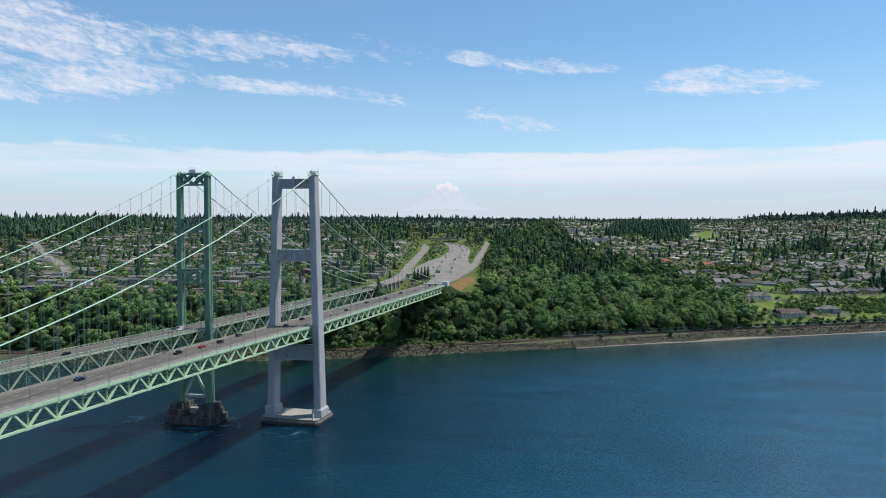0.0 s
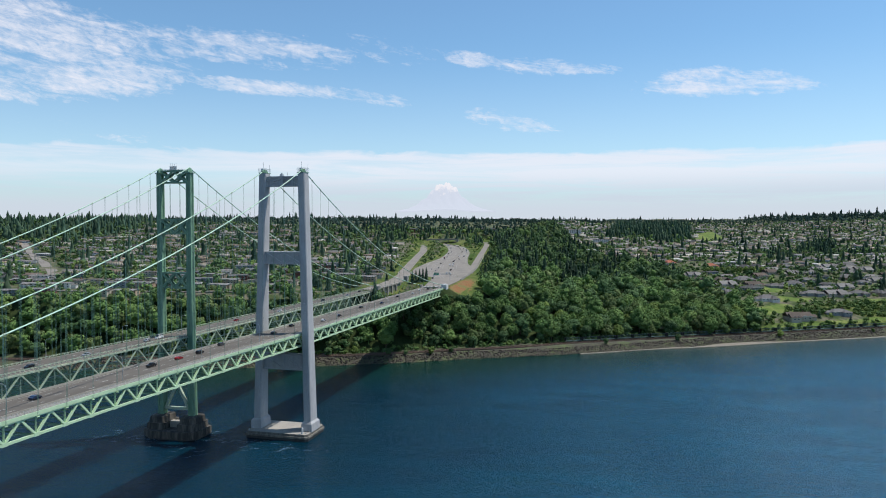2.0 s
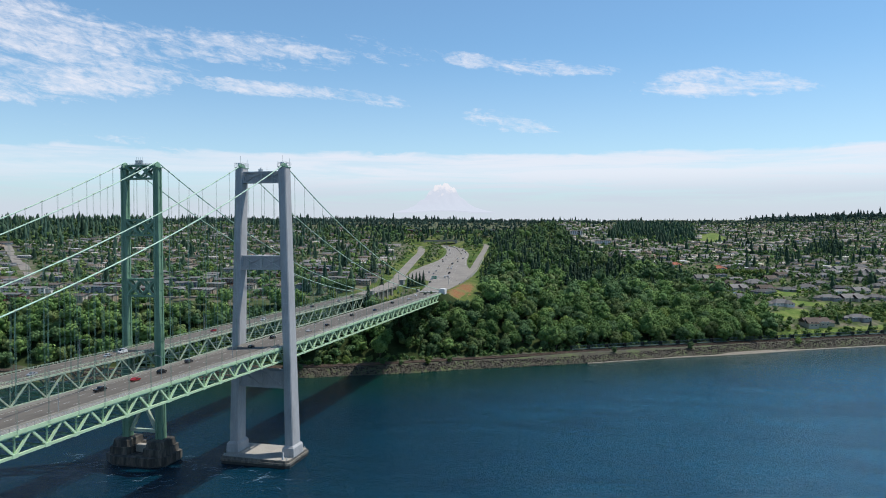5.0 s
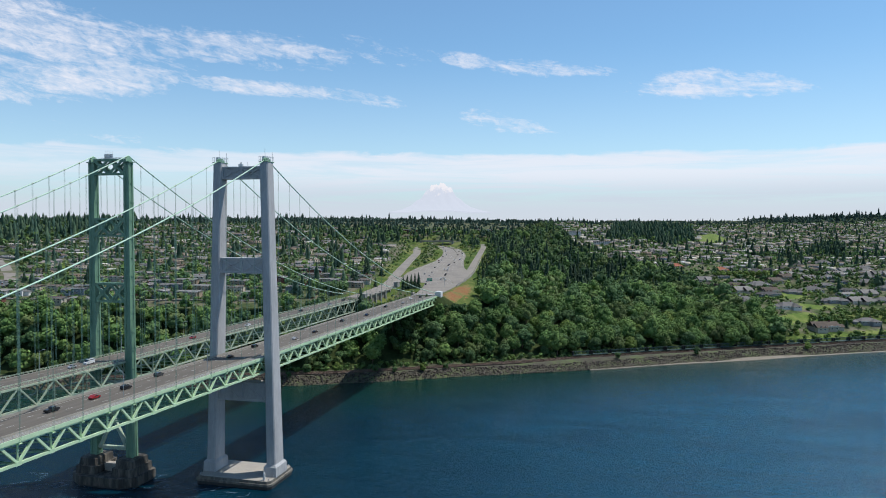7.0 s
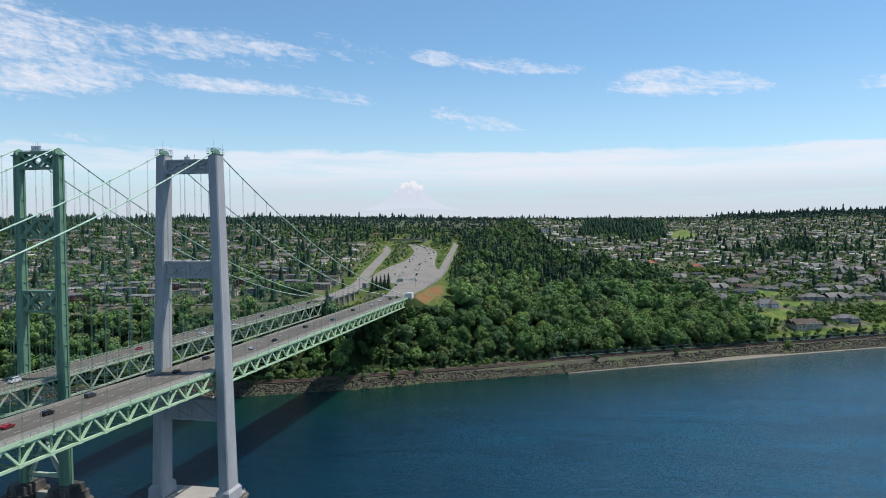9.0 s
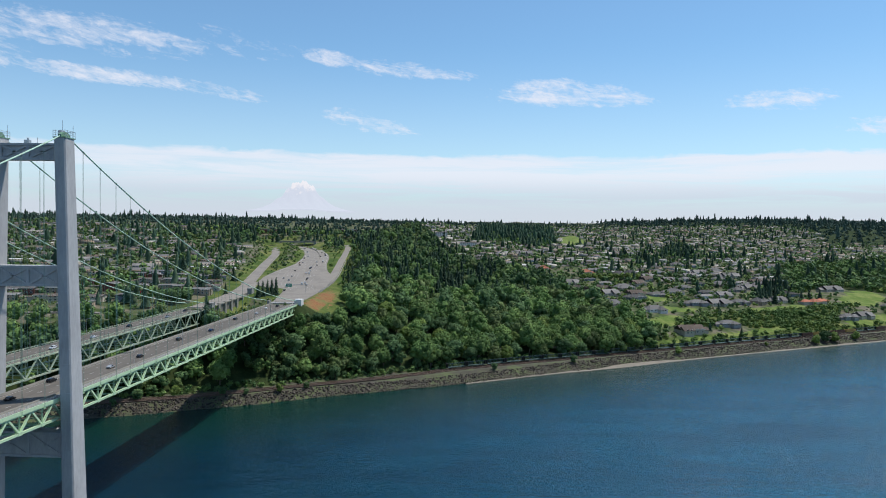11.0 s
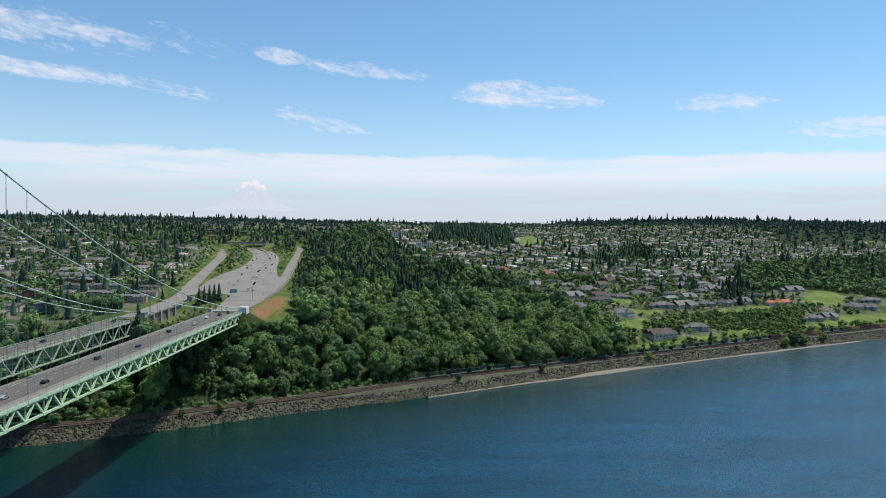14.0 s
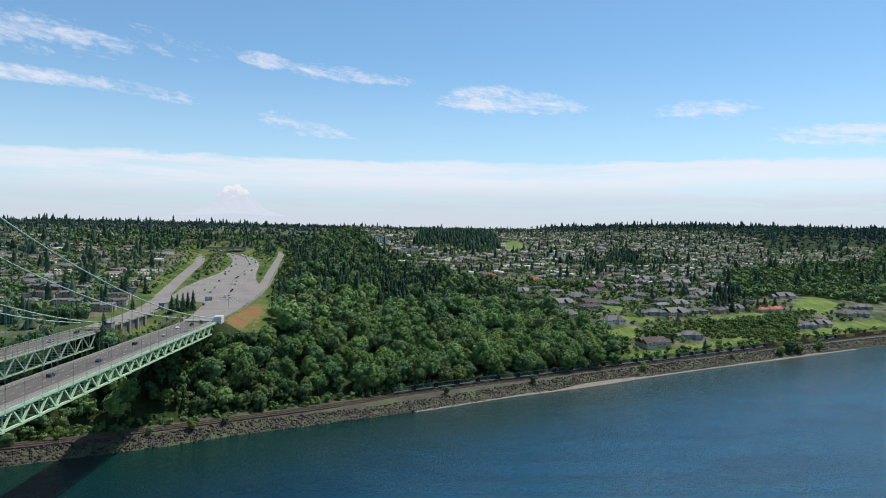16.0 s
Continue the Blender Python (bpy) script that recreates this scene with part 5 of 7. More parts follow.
# ---- houses ----
def gable(g, w, d, h, pitch, over=0.5, wall=0, roof=1, x0=0.0, y0=0.0, hip=0.0, z0=0.0):
    """Walls and a pitched roof, the ridge along x."""
    a, b = w / 2, d / 2
    g.box(x0 - a, x0 + a, y0 - b, y0 + b, z0 - 2.5, z0 + h, wall)
    rise = b * pitch
    A, B = a + over, b + over
    zr, zo = z0 + h + rise, z0 + h - over * pitch
    hx = A - hip * B
    roof_v = [(x0 - A, y0 - B, zo), (x0 + A, y0 - B, zo), (x0 + A, y0 + B, zo), (x0 - A, y0 + B, zo), (x0 - hx, y0, zr), (x0 + hx, y0, zr)]
    low = [(p[0], p[1], p[2] - 0.22) for p in roof_v]
    g.add(roof_v + low, [(0, 1, 5, 4), (2, 3, 4, 5), (1, 2, 5), (3, 0, 4), (7, 6, 10, 11), (9, 8, 11, 10), (8, 7, 11), (6, 9, 10), (0, 6, 7, 1), (1, 7, 8, 2), (2, 8, 9, 3), (3, 9, 6, 0)], roof)
    if not hip:
        g.add([(x0 - a, y0 - b, z0 + h), (x0 - a, y0 + b, z0 + h), (x0 - a, y0, zr - 0.25), (x0 + a, y0 - b, z0 + h), (x0 + a, y0 + b, z0 + h), (x0 + a, y0, zr - 0.25)], [(0, 2, 1), (3, 4, 5)], wall)


def house_model(k, wall, roof, label, low=False):
    """A house with walls, roof, wing, windows, door, chimney and deck."""
    r = random.Random(k)
    w, d = r.uniform(20, 25), r.uniform(11, 13.5)
    h = r.choice((3.0, 3.2, 4.6, 5.2))
    pitch = r.choice((0.4, 0.5, 0.6, 0.7))
    hip = r.choice((0.0, 0.9, 0.9))
    if low:
        h, pitch, hip, d = 5.4, r.choice((0.14, 0.2)), 0.0, d * 0.85
    t = thing("house", 0, 0, -300, 0, label, "house", "hillside houses")
    wx0 = r.choice((-1, 1)) * w * 0.26
    for gw, gd, gh, x0, y0 in ((w, d, h, 0.0, 0.0), (d * 0.8, d * 0.9, h * 0.86, wx0, -d * 0.42), (d * 0.66, d * 0.8, h * 0.8, -wx0, d * 0.36), (d * 0.62, d * 0.6, h * 0.7, (w * 0.5 + d * 0.2) * (1 if wx0 < 0 else -1), d * 0.05)):
        g = Geo()
        gable(g, gw, gd, gh, pitch, 0.6, 0, 1, x0, y0, hip)
        for nm, mat, keepm in (("wall", wall, 0), ("roof", roof, 1)):
            sel = [q for q, m in zip(g.f, g.m) if m == keepm]
            used = sorted({i for q in sel for i in q})
            remap = {i: j for j, i in enumerate(used)}
            part(nm, Geo().add([g.v[i] for i in used], [tuple(remap[i] for i in q) for q in sel]), mat, t)
    pane = Geo().box(-0.8, 0.8, -0.06, 0.06, 0, 1.3).box(-0.95, 0.95, -0.1, 0.1, -0.15, 0, 1).box(-0.95, 0.95, -0.1, 0.1, 1.3, 1.45, 1).box(-0.95, -0.8, -0.1, 0.1, 0, 1.3, 1).box(0.8, 0.95, -0.1, 0.1, 0, 1.3, 1).mesh("window", [M_GLASS, WALLS[0]])
    for level in ([0.9] if h < 4 else [0.9, 3.5]):
        for side in (-1, 1):
            n = int(w / 4.2)
            for i in range(n):
                x = -w / 2 + (i + 0.5) * w / n
                if side < 0 and abs(x - wx0) < d * 0.45:
                    continue
                part("window", pane, None, t, at=pose(x, side * (d / 2 + 0.02), level, 0, 0, 0))
        for x in (wx0 - 1.8, wx0 + 1.8):
            part("window", pane, None, t, at=pose(x, -d * 0.42 - d * 0.45 - 0.02, level, 0, 0, 0))
    part("door", Geo().box(-wx0 * 0.4 - 0.5, -wx0 * 0.4 + 0.5, -d / 2 - 0.1, -d / 2 + 0.05, 0, 2.1), WALLS[4], t)
    A, B, ze = w / 2 + 0.62, d / 2 + 0.62, h - 0.6 * pitch - 0.32
    part("fascia", Geo().box(-A, A, -B, -B + 0.1, ze, ze + 0.36).box(-A, A, B - 0.1, B, ze, ze + 0.36), WALLS[0], t, "white fascia board")
    part("chimney", Geo().box(w * 0.2, w * 0.2 + 0.9, -0.5, 0.5, h, h + d / 2 * pitch + 1.1).box(w * 0.2 - 0.1, w * 0.2 + 1.0, -0.6, 0.6, h + d / 2 * pitch + 1.1, h + d / 2 * pitch + 1.3), WALLS[5], t)
    return t


HOUSES = [house_model(100 + i, WALLS[a], ROOFS[b], lab) for i, (a, b, lab) in enumerate((
    (0, 0, "white-sided house with a grey shingle roof"), (1, 1, "beige house with a brown shingle roof"), (2, 0, "grey house with a grey shingle roof"),
    (3, 3, "blue-grey house with a dark roof"), (4, 0, "tan house with a grey roof"), (0, 2, "white house with a pale grey roof"),
    (1, 2, "beige house with a pale grey roof"), (5, 3, "red-brown house with a dark roof"), (1, 4, "beige house with an orange tile roof")))]
HOUSES_LOW = [house_model(130 + i, WALLS[a], ROOFS[b], lab, True) for i, (a, b, lab) in enumerate((
    (0, 2, "long white two-storey house with a low pale grey roof"), (1, 1, "long beige two-storey house with a low brown roof"), (3, 0, "long blue-grey two-storey house with a low grey roof"), (4, 2, "long tan two-storey house with a low pale roof"), (5, 0, "long red-brown two-storey house with a low grey roof")))]

FAR_MATS = WALLS + ROOFS + [M_GLASS, M_WHITE]


def far_house(k):
    """A plain distant house for the joined suburbs: verts, quads, material index."""
    r = random.Random(k)
    g = Geo()
    w, d, h = r.uniform(17, 30), r.uniform(9, 13), r.choice((2.8, 3.0, 3.2, 5.0))
    wm, rm = r.choice((1, 2, 2, 4, 4, 3, 1)), 6 + r.choice((0, 1, 1, 0, 3, 1, 2))
    p = r.choice((0.12, 0.25, 0.4))
    if k % 5 == 0:
        p, rm = 0.04, 12
    a, b = w / 2, d / 2
    g.box(-a, a, -b, b, -2.5, h, wm)
    A, B = a + 0.6, b + 0.6
    zr = h + B * p
    V = [(-A, -B, h), (A, -B, h), (A, B, h), (-A, B, h), (-A, 0, zr), (A, 0, zr), (A, 0, h), (-A, 0, h)]
    g.add(V, [(0, 1, 5, 4), (2, 3, 4, 5), (1, 6, 2, 5), (3, 7, 0, 4)], rm)
    for lev in ([0.9] if h < 4 else [0.8, 3.2]):
        for x in np.arange(-a + 2, a - 1, 3.4):
            g.box(x - 0.8, x + 0.8, -b - 0.05, -b + 0.02, lev, lev + 1.2, 11)
    return np.array(g.v), np.array(g.f), np.array(g.m)


def joined_houses(name, xs, ys, turns, label, rng):
    models = [far_house(k) for k in range(14)]
    zs = land(xs, ys)
    pick = rng.integers(0, len(models), len(xs))
    av, af, am, n = [], [], [], 0
    for k, (mv, mf, mi) in enumerate(models):
        sel = np.where(pick == k)[0]
        if not len(sel):
            continue
        a = np.radians(turns[sel])
        ca, sa = np.cos(a)[:, None], np.sin(a)[:, None]
        v = np.stack([mv[:, 0] * ca - mv[:, 1] * sa + xs[sel][:, None], mv[:, 0] * sa + mv[:, 1] * ca + ys[sel][:, None], mv[:, 2] + zs[sel][:, None] + 0.4], -1)
        av.append(v.reshape(-1, 3)), af.append((mf[None] + (np.arange(len(sel)) * len(mv))[:, None, None] + n).reshape(-1, 4)), am.append(np.tile(mi, len(sel)))
        n += v.shape[0] * v.shape[1]
    tagged(new(name, raw_mesh(name, np.concatenate(av), np.concatenate(af), FAR_MATS, np.concatenate(am))), label, "houses", kind="stuff")


def rows_of(x0, x1, y0, y1, turn, along, across, rng, jitter=2.5):
    """Plots along streets that run at turn degrees; two rows back to back to a street."""
    c, s = math.cos(math.radians(turn)), math.sin(math.radians(turn))
    mx, my = (x0 + x1) / 2, (y0 + y1) / 2
    L = math.hypot(x1 - x0, y1 - y0) / 2 + 60
    us, vs = np.meshgrid(np.arange(-L, L, along), np.arange(-L, L, across))
    us = us + rng.uniform(-jitter, jitter, us.shape)
    vs = vs + rng.uniform(-jitter, jitter, vs.shape)
    x, y = (mx + us * c - vs * s).ravel(), (my + us * s + vs * c).ravel()
    k = (x > x0) & (x < x1) & (y > y0) & (y < y1)
    return x[k], y[k]


SUBURB_L = [(-1500, 250), (-700, 175), (-430, 205), (-300, 240), (-160, 275), (-100, 330), (-85, 420), (-140, 640), (-190, 800), (-240, 960), (-330, 1120), (-480, 1320), (-1100, 1500), (-1900, 1100)]
SUBURB_R = [(260, 900), (275, 800), (305, 720), (350, 690), (400, 730), (470, 740), (545, 730), (620, 790), (660, 880), (690, 985), (730, 1130), (848, 1320), (1161, 1550), (1400, 1700), (1700, 2100), (2300, 2240), (1600, 2060), (1250, 1980), (1385, 2350), (1480, 2650), (1337, 2950), (900, 3100), (150, 2750), (-60, 1900), (20, 1500), (79, 1240), (130, 1070), (171, 1000), (225, 925)]
rng = np.random.default_rng(21)
hx, hy = rows_of(-1900, -80, 170, 1500, 14, 30, 34, rng, 4)
k = inside(SUBURB_L, hx, hy) & (np.min([np.hypot(hx - a, hy - b) for a, b in st[:, :2]], axis=0) > 14) & (road_gap(hx, hy)[0] > 15) & (rng.uniform(size=len(hx)) < 1.0 - 0.65 * clumps(hx, hy, 55))
k &= ~inside(WOOD_LEFT, hx, hy)
hx, hy = hx[k], hy[k]
turn = 14 + rng.uniform(-4, 4, len(hx)) + np.where(rng.uniform(size=len(hx)) < 0.2, 90, 0)
order = np.argsort(np.hypot(hx - 180, hy + 300))[:60]
LIST_L = [(hx[i], hy[i], turn[i]) for i in order]
far = np.ones(len(hx), bool)
far[order] = False
joined_houses("hillside_suburb", hx[far], hy[far], turn[far], "rows of low pale and brown houses on the hillside", rng)
hx, hy = rows_of(-100, 2300, 600, 3100, 27, 31, 40, rng, 5)
k = inside(SUBURB_R, hx, hy) & (road_gap(hx, hy)[0] > 15) & (rng.uniform(size=len(hx)) < np.where(hy < 1350, 0.85, 1.05) - 0.75 * clumps(hx, hy, 90, 2.0) ** 1.2)
for wood in (WOOD_BLUFF, WOOD_RAVINE, WOOD_KNOLL, WOOD_PARK, WOOD_HEDGE, WOOD_TRIO, LAWNS[7]):
    k &= ~inside(wood, hx, hy)
hx, hy = hx[k], hy[k]
turn = 27 + rng.uniform(-8, 8, len(hx)) + np.where(rng.uniform(size=len(hx)) < 0.3, 90, 0)
order = np.argsort(np.hypot(hx - 180, hy + 300))[:40]
LIST_R = [(hx[i], hy[i], turn[i]) for i in order]
far = np.ones(len(hx), bool)
far[order] = False
joined_houses("valley_suburb", hx[far], hy[far], turn[far], "wide spread of grey and brown suburban houses", rng)
# back streets between the rows of houses
for sub_area, (x0, x1, y0, y1), turn_, across, low_y, first in ((SUBURB_L, (-1900, -80, 170, 1500), 14, 34, 0, 1), (SUBURB_R, (-100, 2300, 600, 3100), 27, 40, 1000, 0)):
    ca, sa = math.cos(math.radians(turn_)), math.sin(math.radians(turn_))
    L = math.hypot(x1 - x0, y1 - y0) / 2 + 60
    for v in np.arange(-L + across * (first + 0.5), L, 2 * across):
        us = np.arange(-L, L, 12.0)
        sx, sy = (x0 + x1) / 2 + us * ca - v * sa, (y0 + y1) / 2 + us * sa + v * ca
        ok = inside(sub_area, sx, sy) & (sy > low_y) & (sy < 1700) & (road_gap(sx, sy)[0] > 12)
        runs = np.split(np.where(ok)[0], np.where(np.diff(np.where(ok)[0]) > 1)[0] + 1)
        for run in runs:
            if len(run) > 6:
                lane = np.stack([sx[run], sy[run], land(sx[run], sy[run]) + 0.5], 1)
                ribbon("road_lane", lane, np.full(len(lane), 3.4), M_STREET, "grey asphalt back street between houses", thick=1.6)
# single houses by the water and on the slope
# x, y, frontage, model
SEAFRONT = [(406, 544, 34, 1), (463, 590, 28, 2), (243, 441, 14, 5), (384, 616, 30, 0), (652, 690, 26, 2), (680, 706, 26, 6), (755, 770, 27, 4), (779, 778, 22, 2), (811, 825, 30, 2), (338, 634, 19, 4)]
TERRACE = [(377, 700, 32, 3), (346, 712, 27, 6), (281, 802, 25, 2), (251, 757, 17, 2), (311, 836, 23, 6), (380, 784, 30, 4), (412, 834, 26, 1), (451, 778, 30, 0), (353, 972, 26, 8), (284, 1000, 19, 8), (384, 1037, 24, 2), (439, 893, 26, 1), (474, 891, 28, 6), (238, 1054, 24, 5), (274, 1343, 30, 6)]
CREST = [(453, 677, 29, 2), (484, 691, 32, 6), (519, 710, 28, 2), (553, 724, 26, 4), (585, 744, 20, 6), (497, 783, 26, 3), (514, 757, 23, 6), (555, 897, 25, 4), (556, 817, 22, 2), (591, 857, 24, 6), (720, 874, 32, 6), (498, 1047, 27, 2), (573, 1206, 29, 0), (568, 1046, 30, 6), (607, 1084, 32, 4), (615, 1020, 32, 6), (700, 1080, 30, 2), (733, 1090, 26, 0), (766, 1229, 33, 0), (859, 1406, 37, 0), (512, 930, 24, 2)]
for n, (x, y, wide, mk) in enumerate(SEAFRONT + TERRACE + CREST):
    hs = copy_thing(HOUSES[mk], pose(x, y, at_height(x, y) + 0.5, 0, 0, 27 + (n * 37 % 17) - 8))
    k = wide / 26.0
    hs.scale = (k, 0.5 + 0.5 * k, 0.8 + 0.2 * k)
taken = np.array([(x, y) for x, y, _, _ in SEAFRONT + TERRACE + CREST])
for x, y, tn in LIST_L + LIST_R:
    if np.hypot(*(taken - (x, y)).T).min() > 28:
        src = HOUSES_LOW[rng.integers(5)] if x < 0 else HOUSES[rng.integers(8)]
        copy_thing(src, pose(x, y, at_height(x, y) + 0.4, 0, 0, tn + (180 if x > 0 and rng.uniform() < 0.4 else 0)))
pool = thing("swimming_pool", 336, 686, at_height(336, 686) + 0.6, 27, "bright blue garden swimming pool beside a house", "pool")
part("basin", Geo().box(-6.6, 6.6, -3.6, 3.6, -2.5, -0.1), M_WHITE, pool, "white pool surround")
part("pool_water", Geo().box(-5.6, 5.6, -2.6, 2.6, -0.1, 0.02), material("pool_water", (0.03, 0.30, 0.55), 0.1, var=0.05, scale=0.5, fine=2.0, bump=0.05), pool, "bright blue pool water")
# red-roofed lodge
lodge = thing("lodge", 636, 747, at_height(636, 747) + 0.5, 24, "long building with orange-red tile roofs", "building")
for lx, ly, w, d in ((-17, -1, 15, 11), (-3, -3, 14, 14), (11, 0, 15, 12), (22, 3, 12, 9)):
    gg = Geo()
    gable(gg, w, d, 4.0, 0.5, 0.7, 0, 1, lx, ly, 0.9)
    part("hall", gg, [WALLS[1], ROOFS[4]], lodge, "tan hall with orange-red tile roof")

# ---- trees of the suburbs and far woods ----
def garden_trees(area, step, share, con, limit, holes):
    """Trees and hedges among the houses, those past the limit from the water simpler."""
    tx, ty = scatter(area, step, rng)
    k = (rng.uniform(size=len(tx)) < share(tx, ty)) & clear_of(tx, ty, 3)
    k &= np.min([np.hypot(tx - a, ty - b) for a, b in st[::3, :2]], axis=0) > 15
    for wood in holes:
        k &= ~inside(wood, tx, ty)
    tx, ty = tx[k], ty[k]
    c = rng.uniform(size=len(tx)) < con(tx, ty)
    far = inland(tx, ty) > limit
    for mask, models, lo, hi in ((~c & ~far, BROAD_FAR, 0.35, 1.1), (~c & far, BROAD_SPECK, 0.4, 1.15)):
        planted("garden_trees", models, tx[mask], ty[mask], lo + (hi - lo) * rng.uniform(size=mask.sum()) ** 1.5, rng, TREE_MATS, "green garden trees and hedges between houses", low=2.6)
    planted("garden_conifers", CONIFER_FAR, tx[c], ty[c], 0.4 + 0.85 * rng.uniform(size=c.sum()) ** 1.4, rng, TREE_MATS, "dark conifers between the houses")


garden_trees(SUBURB_L, 12.5, lambda x, y: 0.62 + 0.7 * clumps(x, y, 55), lambda x, y: 0.05 + 0.16 * clumps(x, y, 80, 4.0) ** 2, 400, (WOOD_LEFT,))
garden_trees(SUBURB_R, 15.5, lambda x, y: np.where(y < 1350, 0.62, 0.5) + 0.9 * clumps(x, y, 90, 2.0) ** 1.2, lambda x, y: 0.04 + 0.20 * clumps(x, y, 140, 3.0) ** 2, 470, (WOOD_RAVINE, WOOD_KNOLL, WOOD_PARK, WOOD_BLUFF, WOOD_HEDGE, WOOD_TRIO))
for wood, step, cshare, big in ((WOOD_RAVINE, 13, 0.06, 1.25), (WOOD_KNOLL, 15, 0.6, 1.25), (WOOD_LEFT, 15, 0.5, 1.4), (WOOD_PARK, 12, 0.5, 0.9), (WOOD_HEDGE, 11, 0.4, 0.9), (WOOD_TRIO, 9, 0.8, 1.0), (FAR_RIDGE, 38, 0.25, 1.6)):
    tx, ty = scatter(wood, step, rng)
    k = road_gap(tx, ty)[0] > 6
    tx, ty = tx[k], ty[k]
    c = rng.uniform(size=len(tx)) < cshare * (0.5 + clumps(tx, ty, 70, 5.0))
    mats = [M_HAZELEAF] * 5 if wood is FAR_RIDGE else TREE_MATS
    far = (wood is FAR_RIDGE) | (inland(tx, ty) > 260)
    for sel, models in ((~c & ~far, BROAD_FAR), (~c & far, BROAD_SPECK)):
        if sel.any():
            planted("far_woods", models, tx[sel], ty[sel], rng.uniform(0.75, 1.2, sel.sum()) * big, rng, mats, "dense dark woods beyond the houses", low=2.6)
    planted("far_conifers", CONIFER_FAR, tx[c], ty[c], rng.uniform(0.45, 1.2, c.sum()) * big, rng, mats, "dense dark conifers beyond the houses")
# the wooded ridge on the skyline
RIDGE = [(-2600, 1250), (-1500, 1330), (-900, 1350), (-480, 1300), (-330, 1130), (-200, 1200), (0, 1150), (120, 1250), (60, 1500), (-40, 1900), (150, 2550), (900, 2800), (2100, 2750), (3300, 2600), (3400, 3600), (1200, 3900), (-600, 3300), (-1800, 2600), (-3000, 1900)]
tx, ty = scatter(RIDGE, 29.0, rng)
k = (road_gap(tx, ty)[0] > 6) & (rng.uniform(size=len(tx)) < 0.45 + 0.8 * clumps(tx, ty, 150, 1.0)) & ~inside(FAR_RIDGE, tx, ty) & ~inside(SUBURB_R, tx, ty)
tx, ty = tx[k], ty[k]
c = rng.uniform(size=len(tx)) < 0.12 + 0.36 * clumps(tx, ty, 260, 2.0)
planted("ridge_woods", BROAD_SPECK, tx[~c], ty[~c], rng.uniform(0.7, 1.5, (~c).sum()), rng, [M_HAZELEAF] * 5, "far wooded ridge on the skyline", low=2.6)
planted("ridge_conifers", CONIFER_FAR, tx[c], ty[c], (0.45 + 0.75 * rng.uniform(size=c.sum()) ** 2) * np.where(tx[c] < -450, 1.25, 1.0), rng, [M_HAZELEAF] * 5, "pointed conifers along the skyline ridge")
# scrub on the grassy slope
GREENS = [(340, 490), (400, 530), (470, 580), (560, 640), (690, 700), (800, 770), (800, 850), (700, 830), (600, 770), (500, 760), (330, 790), (290, 720), (305, 625), (320, 580)]
tx, ty = scatter(GREENS, 8.5, rng)
k = (rng.uniform(size=len(tx)) < 0.25 + 0.85 * clumps(tx, ty, 38)) & clear_of(tx, ty, 3)
k &= np.array([np.hypot(*(taken - (a, b)).T).min() > 17 for a, b in zip(tx, ty)])
tx, ty = tx[k], ty[k]
planted("garden_trees", BROAD_SCRUB, tx, ty, rng.uniform(0.2, 0.75, len(tx)), rng, TREE_MATS, "garden trees and hedges round the seafront houses", low=2.6)
HILL_TREES = [(-430, 1010), (-270, 960), (-200, 1040), (20, 900), (60, 930), (150, 1300), (-420, 1340)]
tx, ty = scatter(HILL_TREES, 12.5, rng)
k = (rng.uniform(size=len(tx)) < 0.85) & (road_gap(tx, ty)[0] > 5) & ~((np.abs(tx + 165) < 52) & (ty > 960) & (ty < 1105))
tx, ty = tx[k], ty[k]
c = rng.uniform(size=len(tx)) < 0.35
planted("hill_trees", BROAD_FAR, tx[~c], ty[~c], rng.uniform(0.5, 1.25, (~c).sum()), rng, TREE_MATS, "green trees round the freeway overpass", low=2.6)
planted("hill_conifers", CONIFER_FAR, tx[c], ty[c], rng.uniform(0.5, 1.05, c.sum()), rng, TREE_MATS, "conifers round the freeway overpass")
ROADSIDE = [(-190, 520), (-90, 500), (30, 480), (70, 500), (60, 900), (-60, 1010), (-320, 1010), (-230, 800)]
tx, ty = scatter(ROADSIDE, 8.0, rng)
gp = road_gap(tx, ty)[0]
k = (gp > 5) & (gp < 30) & (rng.uniform(size=len(tx)) < 0.6)
planted("roadside_scrub", BROAD_FAR, tx[k], ty[k], rng.uniform(0.15, 0.5, k.sum()), rng, TREE_MATS, "scrub along the freeway verges", "scrub", low=2.6)
tx, ty = scatter(SLOPE_SCRUB, 5.5, rng)
fx, fy = scatter([(300, 430), (430, 505), (560, 575), (760, 690), (760, 740), (560, 625), (430, 545), (300, 470)], 7.0, rng)
fs = inland(fx, fy, RAIL_XY)
fk = (fs > 6) & (fs < 20) & (rng.uniform(size=len(fx)) < 0.75)
keep = rng.uniform(size=len(tx)) < 0.35 + 0.9 * clumps(tx, ty, 26, 2.0)
tx, ty = np.concatenate([tx[keep], fx[fk]]), np.concatenate([ty[keep], fy[fk]])
planted("slope_scrub", BROAD_SCRUB, tx, ty, rng.uniform(0.32, 0.82, len(tx)), rng, [M_LEAF, M_LEAFY, M_NEEDLE, M_LEAF], "green scrub on the grassy slope", "scrub", low=4.0)
VERGE = [(-78, 500), (-40, 520), (-75, 640), (-110, 770), (-140, 900), (-175, 985), (-195, 925), (-150, 780), (-118, 690)]
tx, ty = scatter(VERGE, 13.0, rng)
k = road_gap(tx, ty)[0] > 3
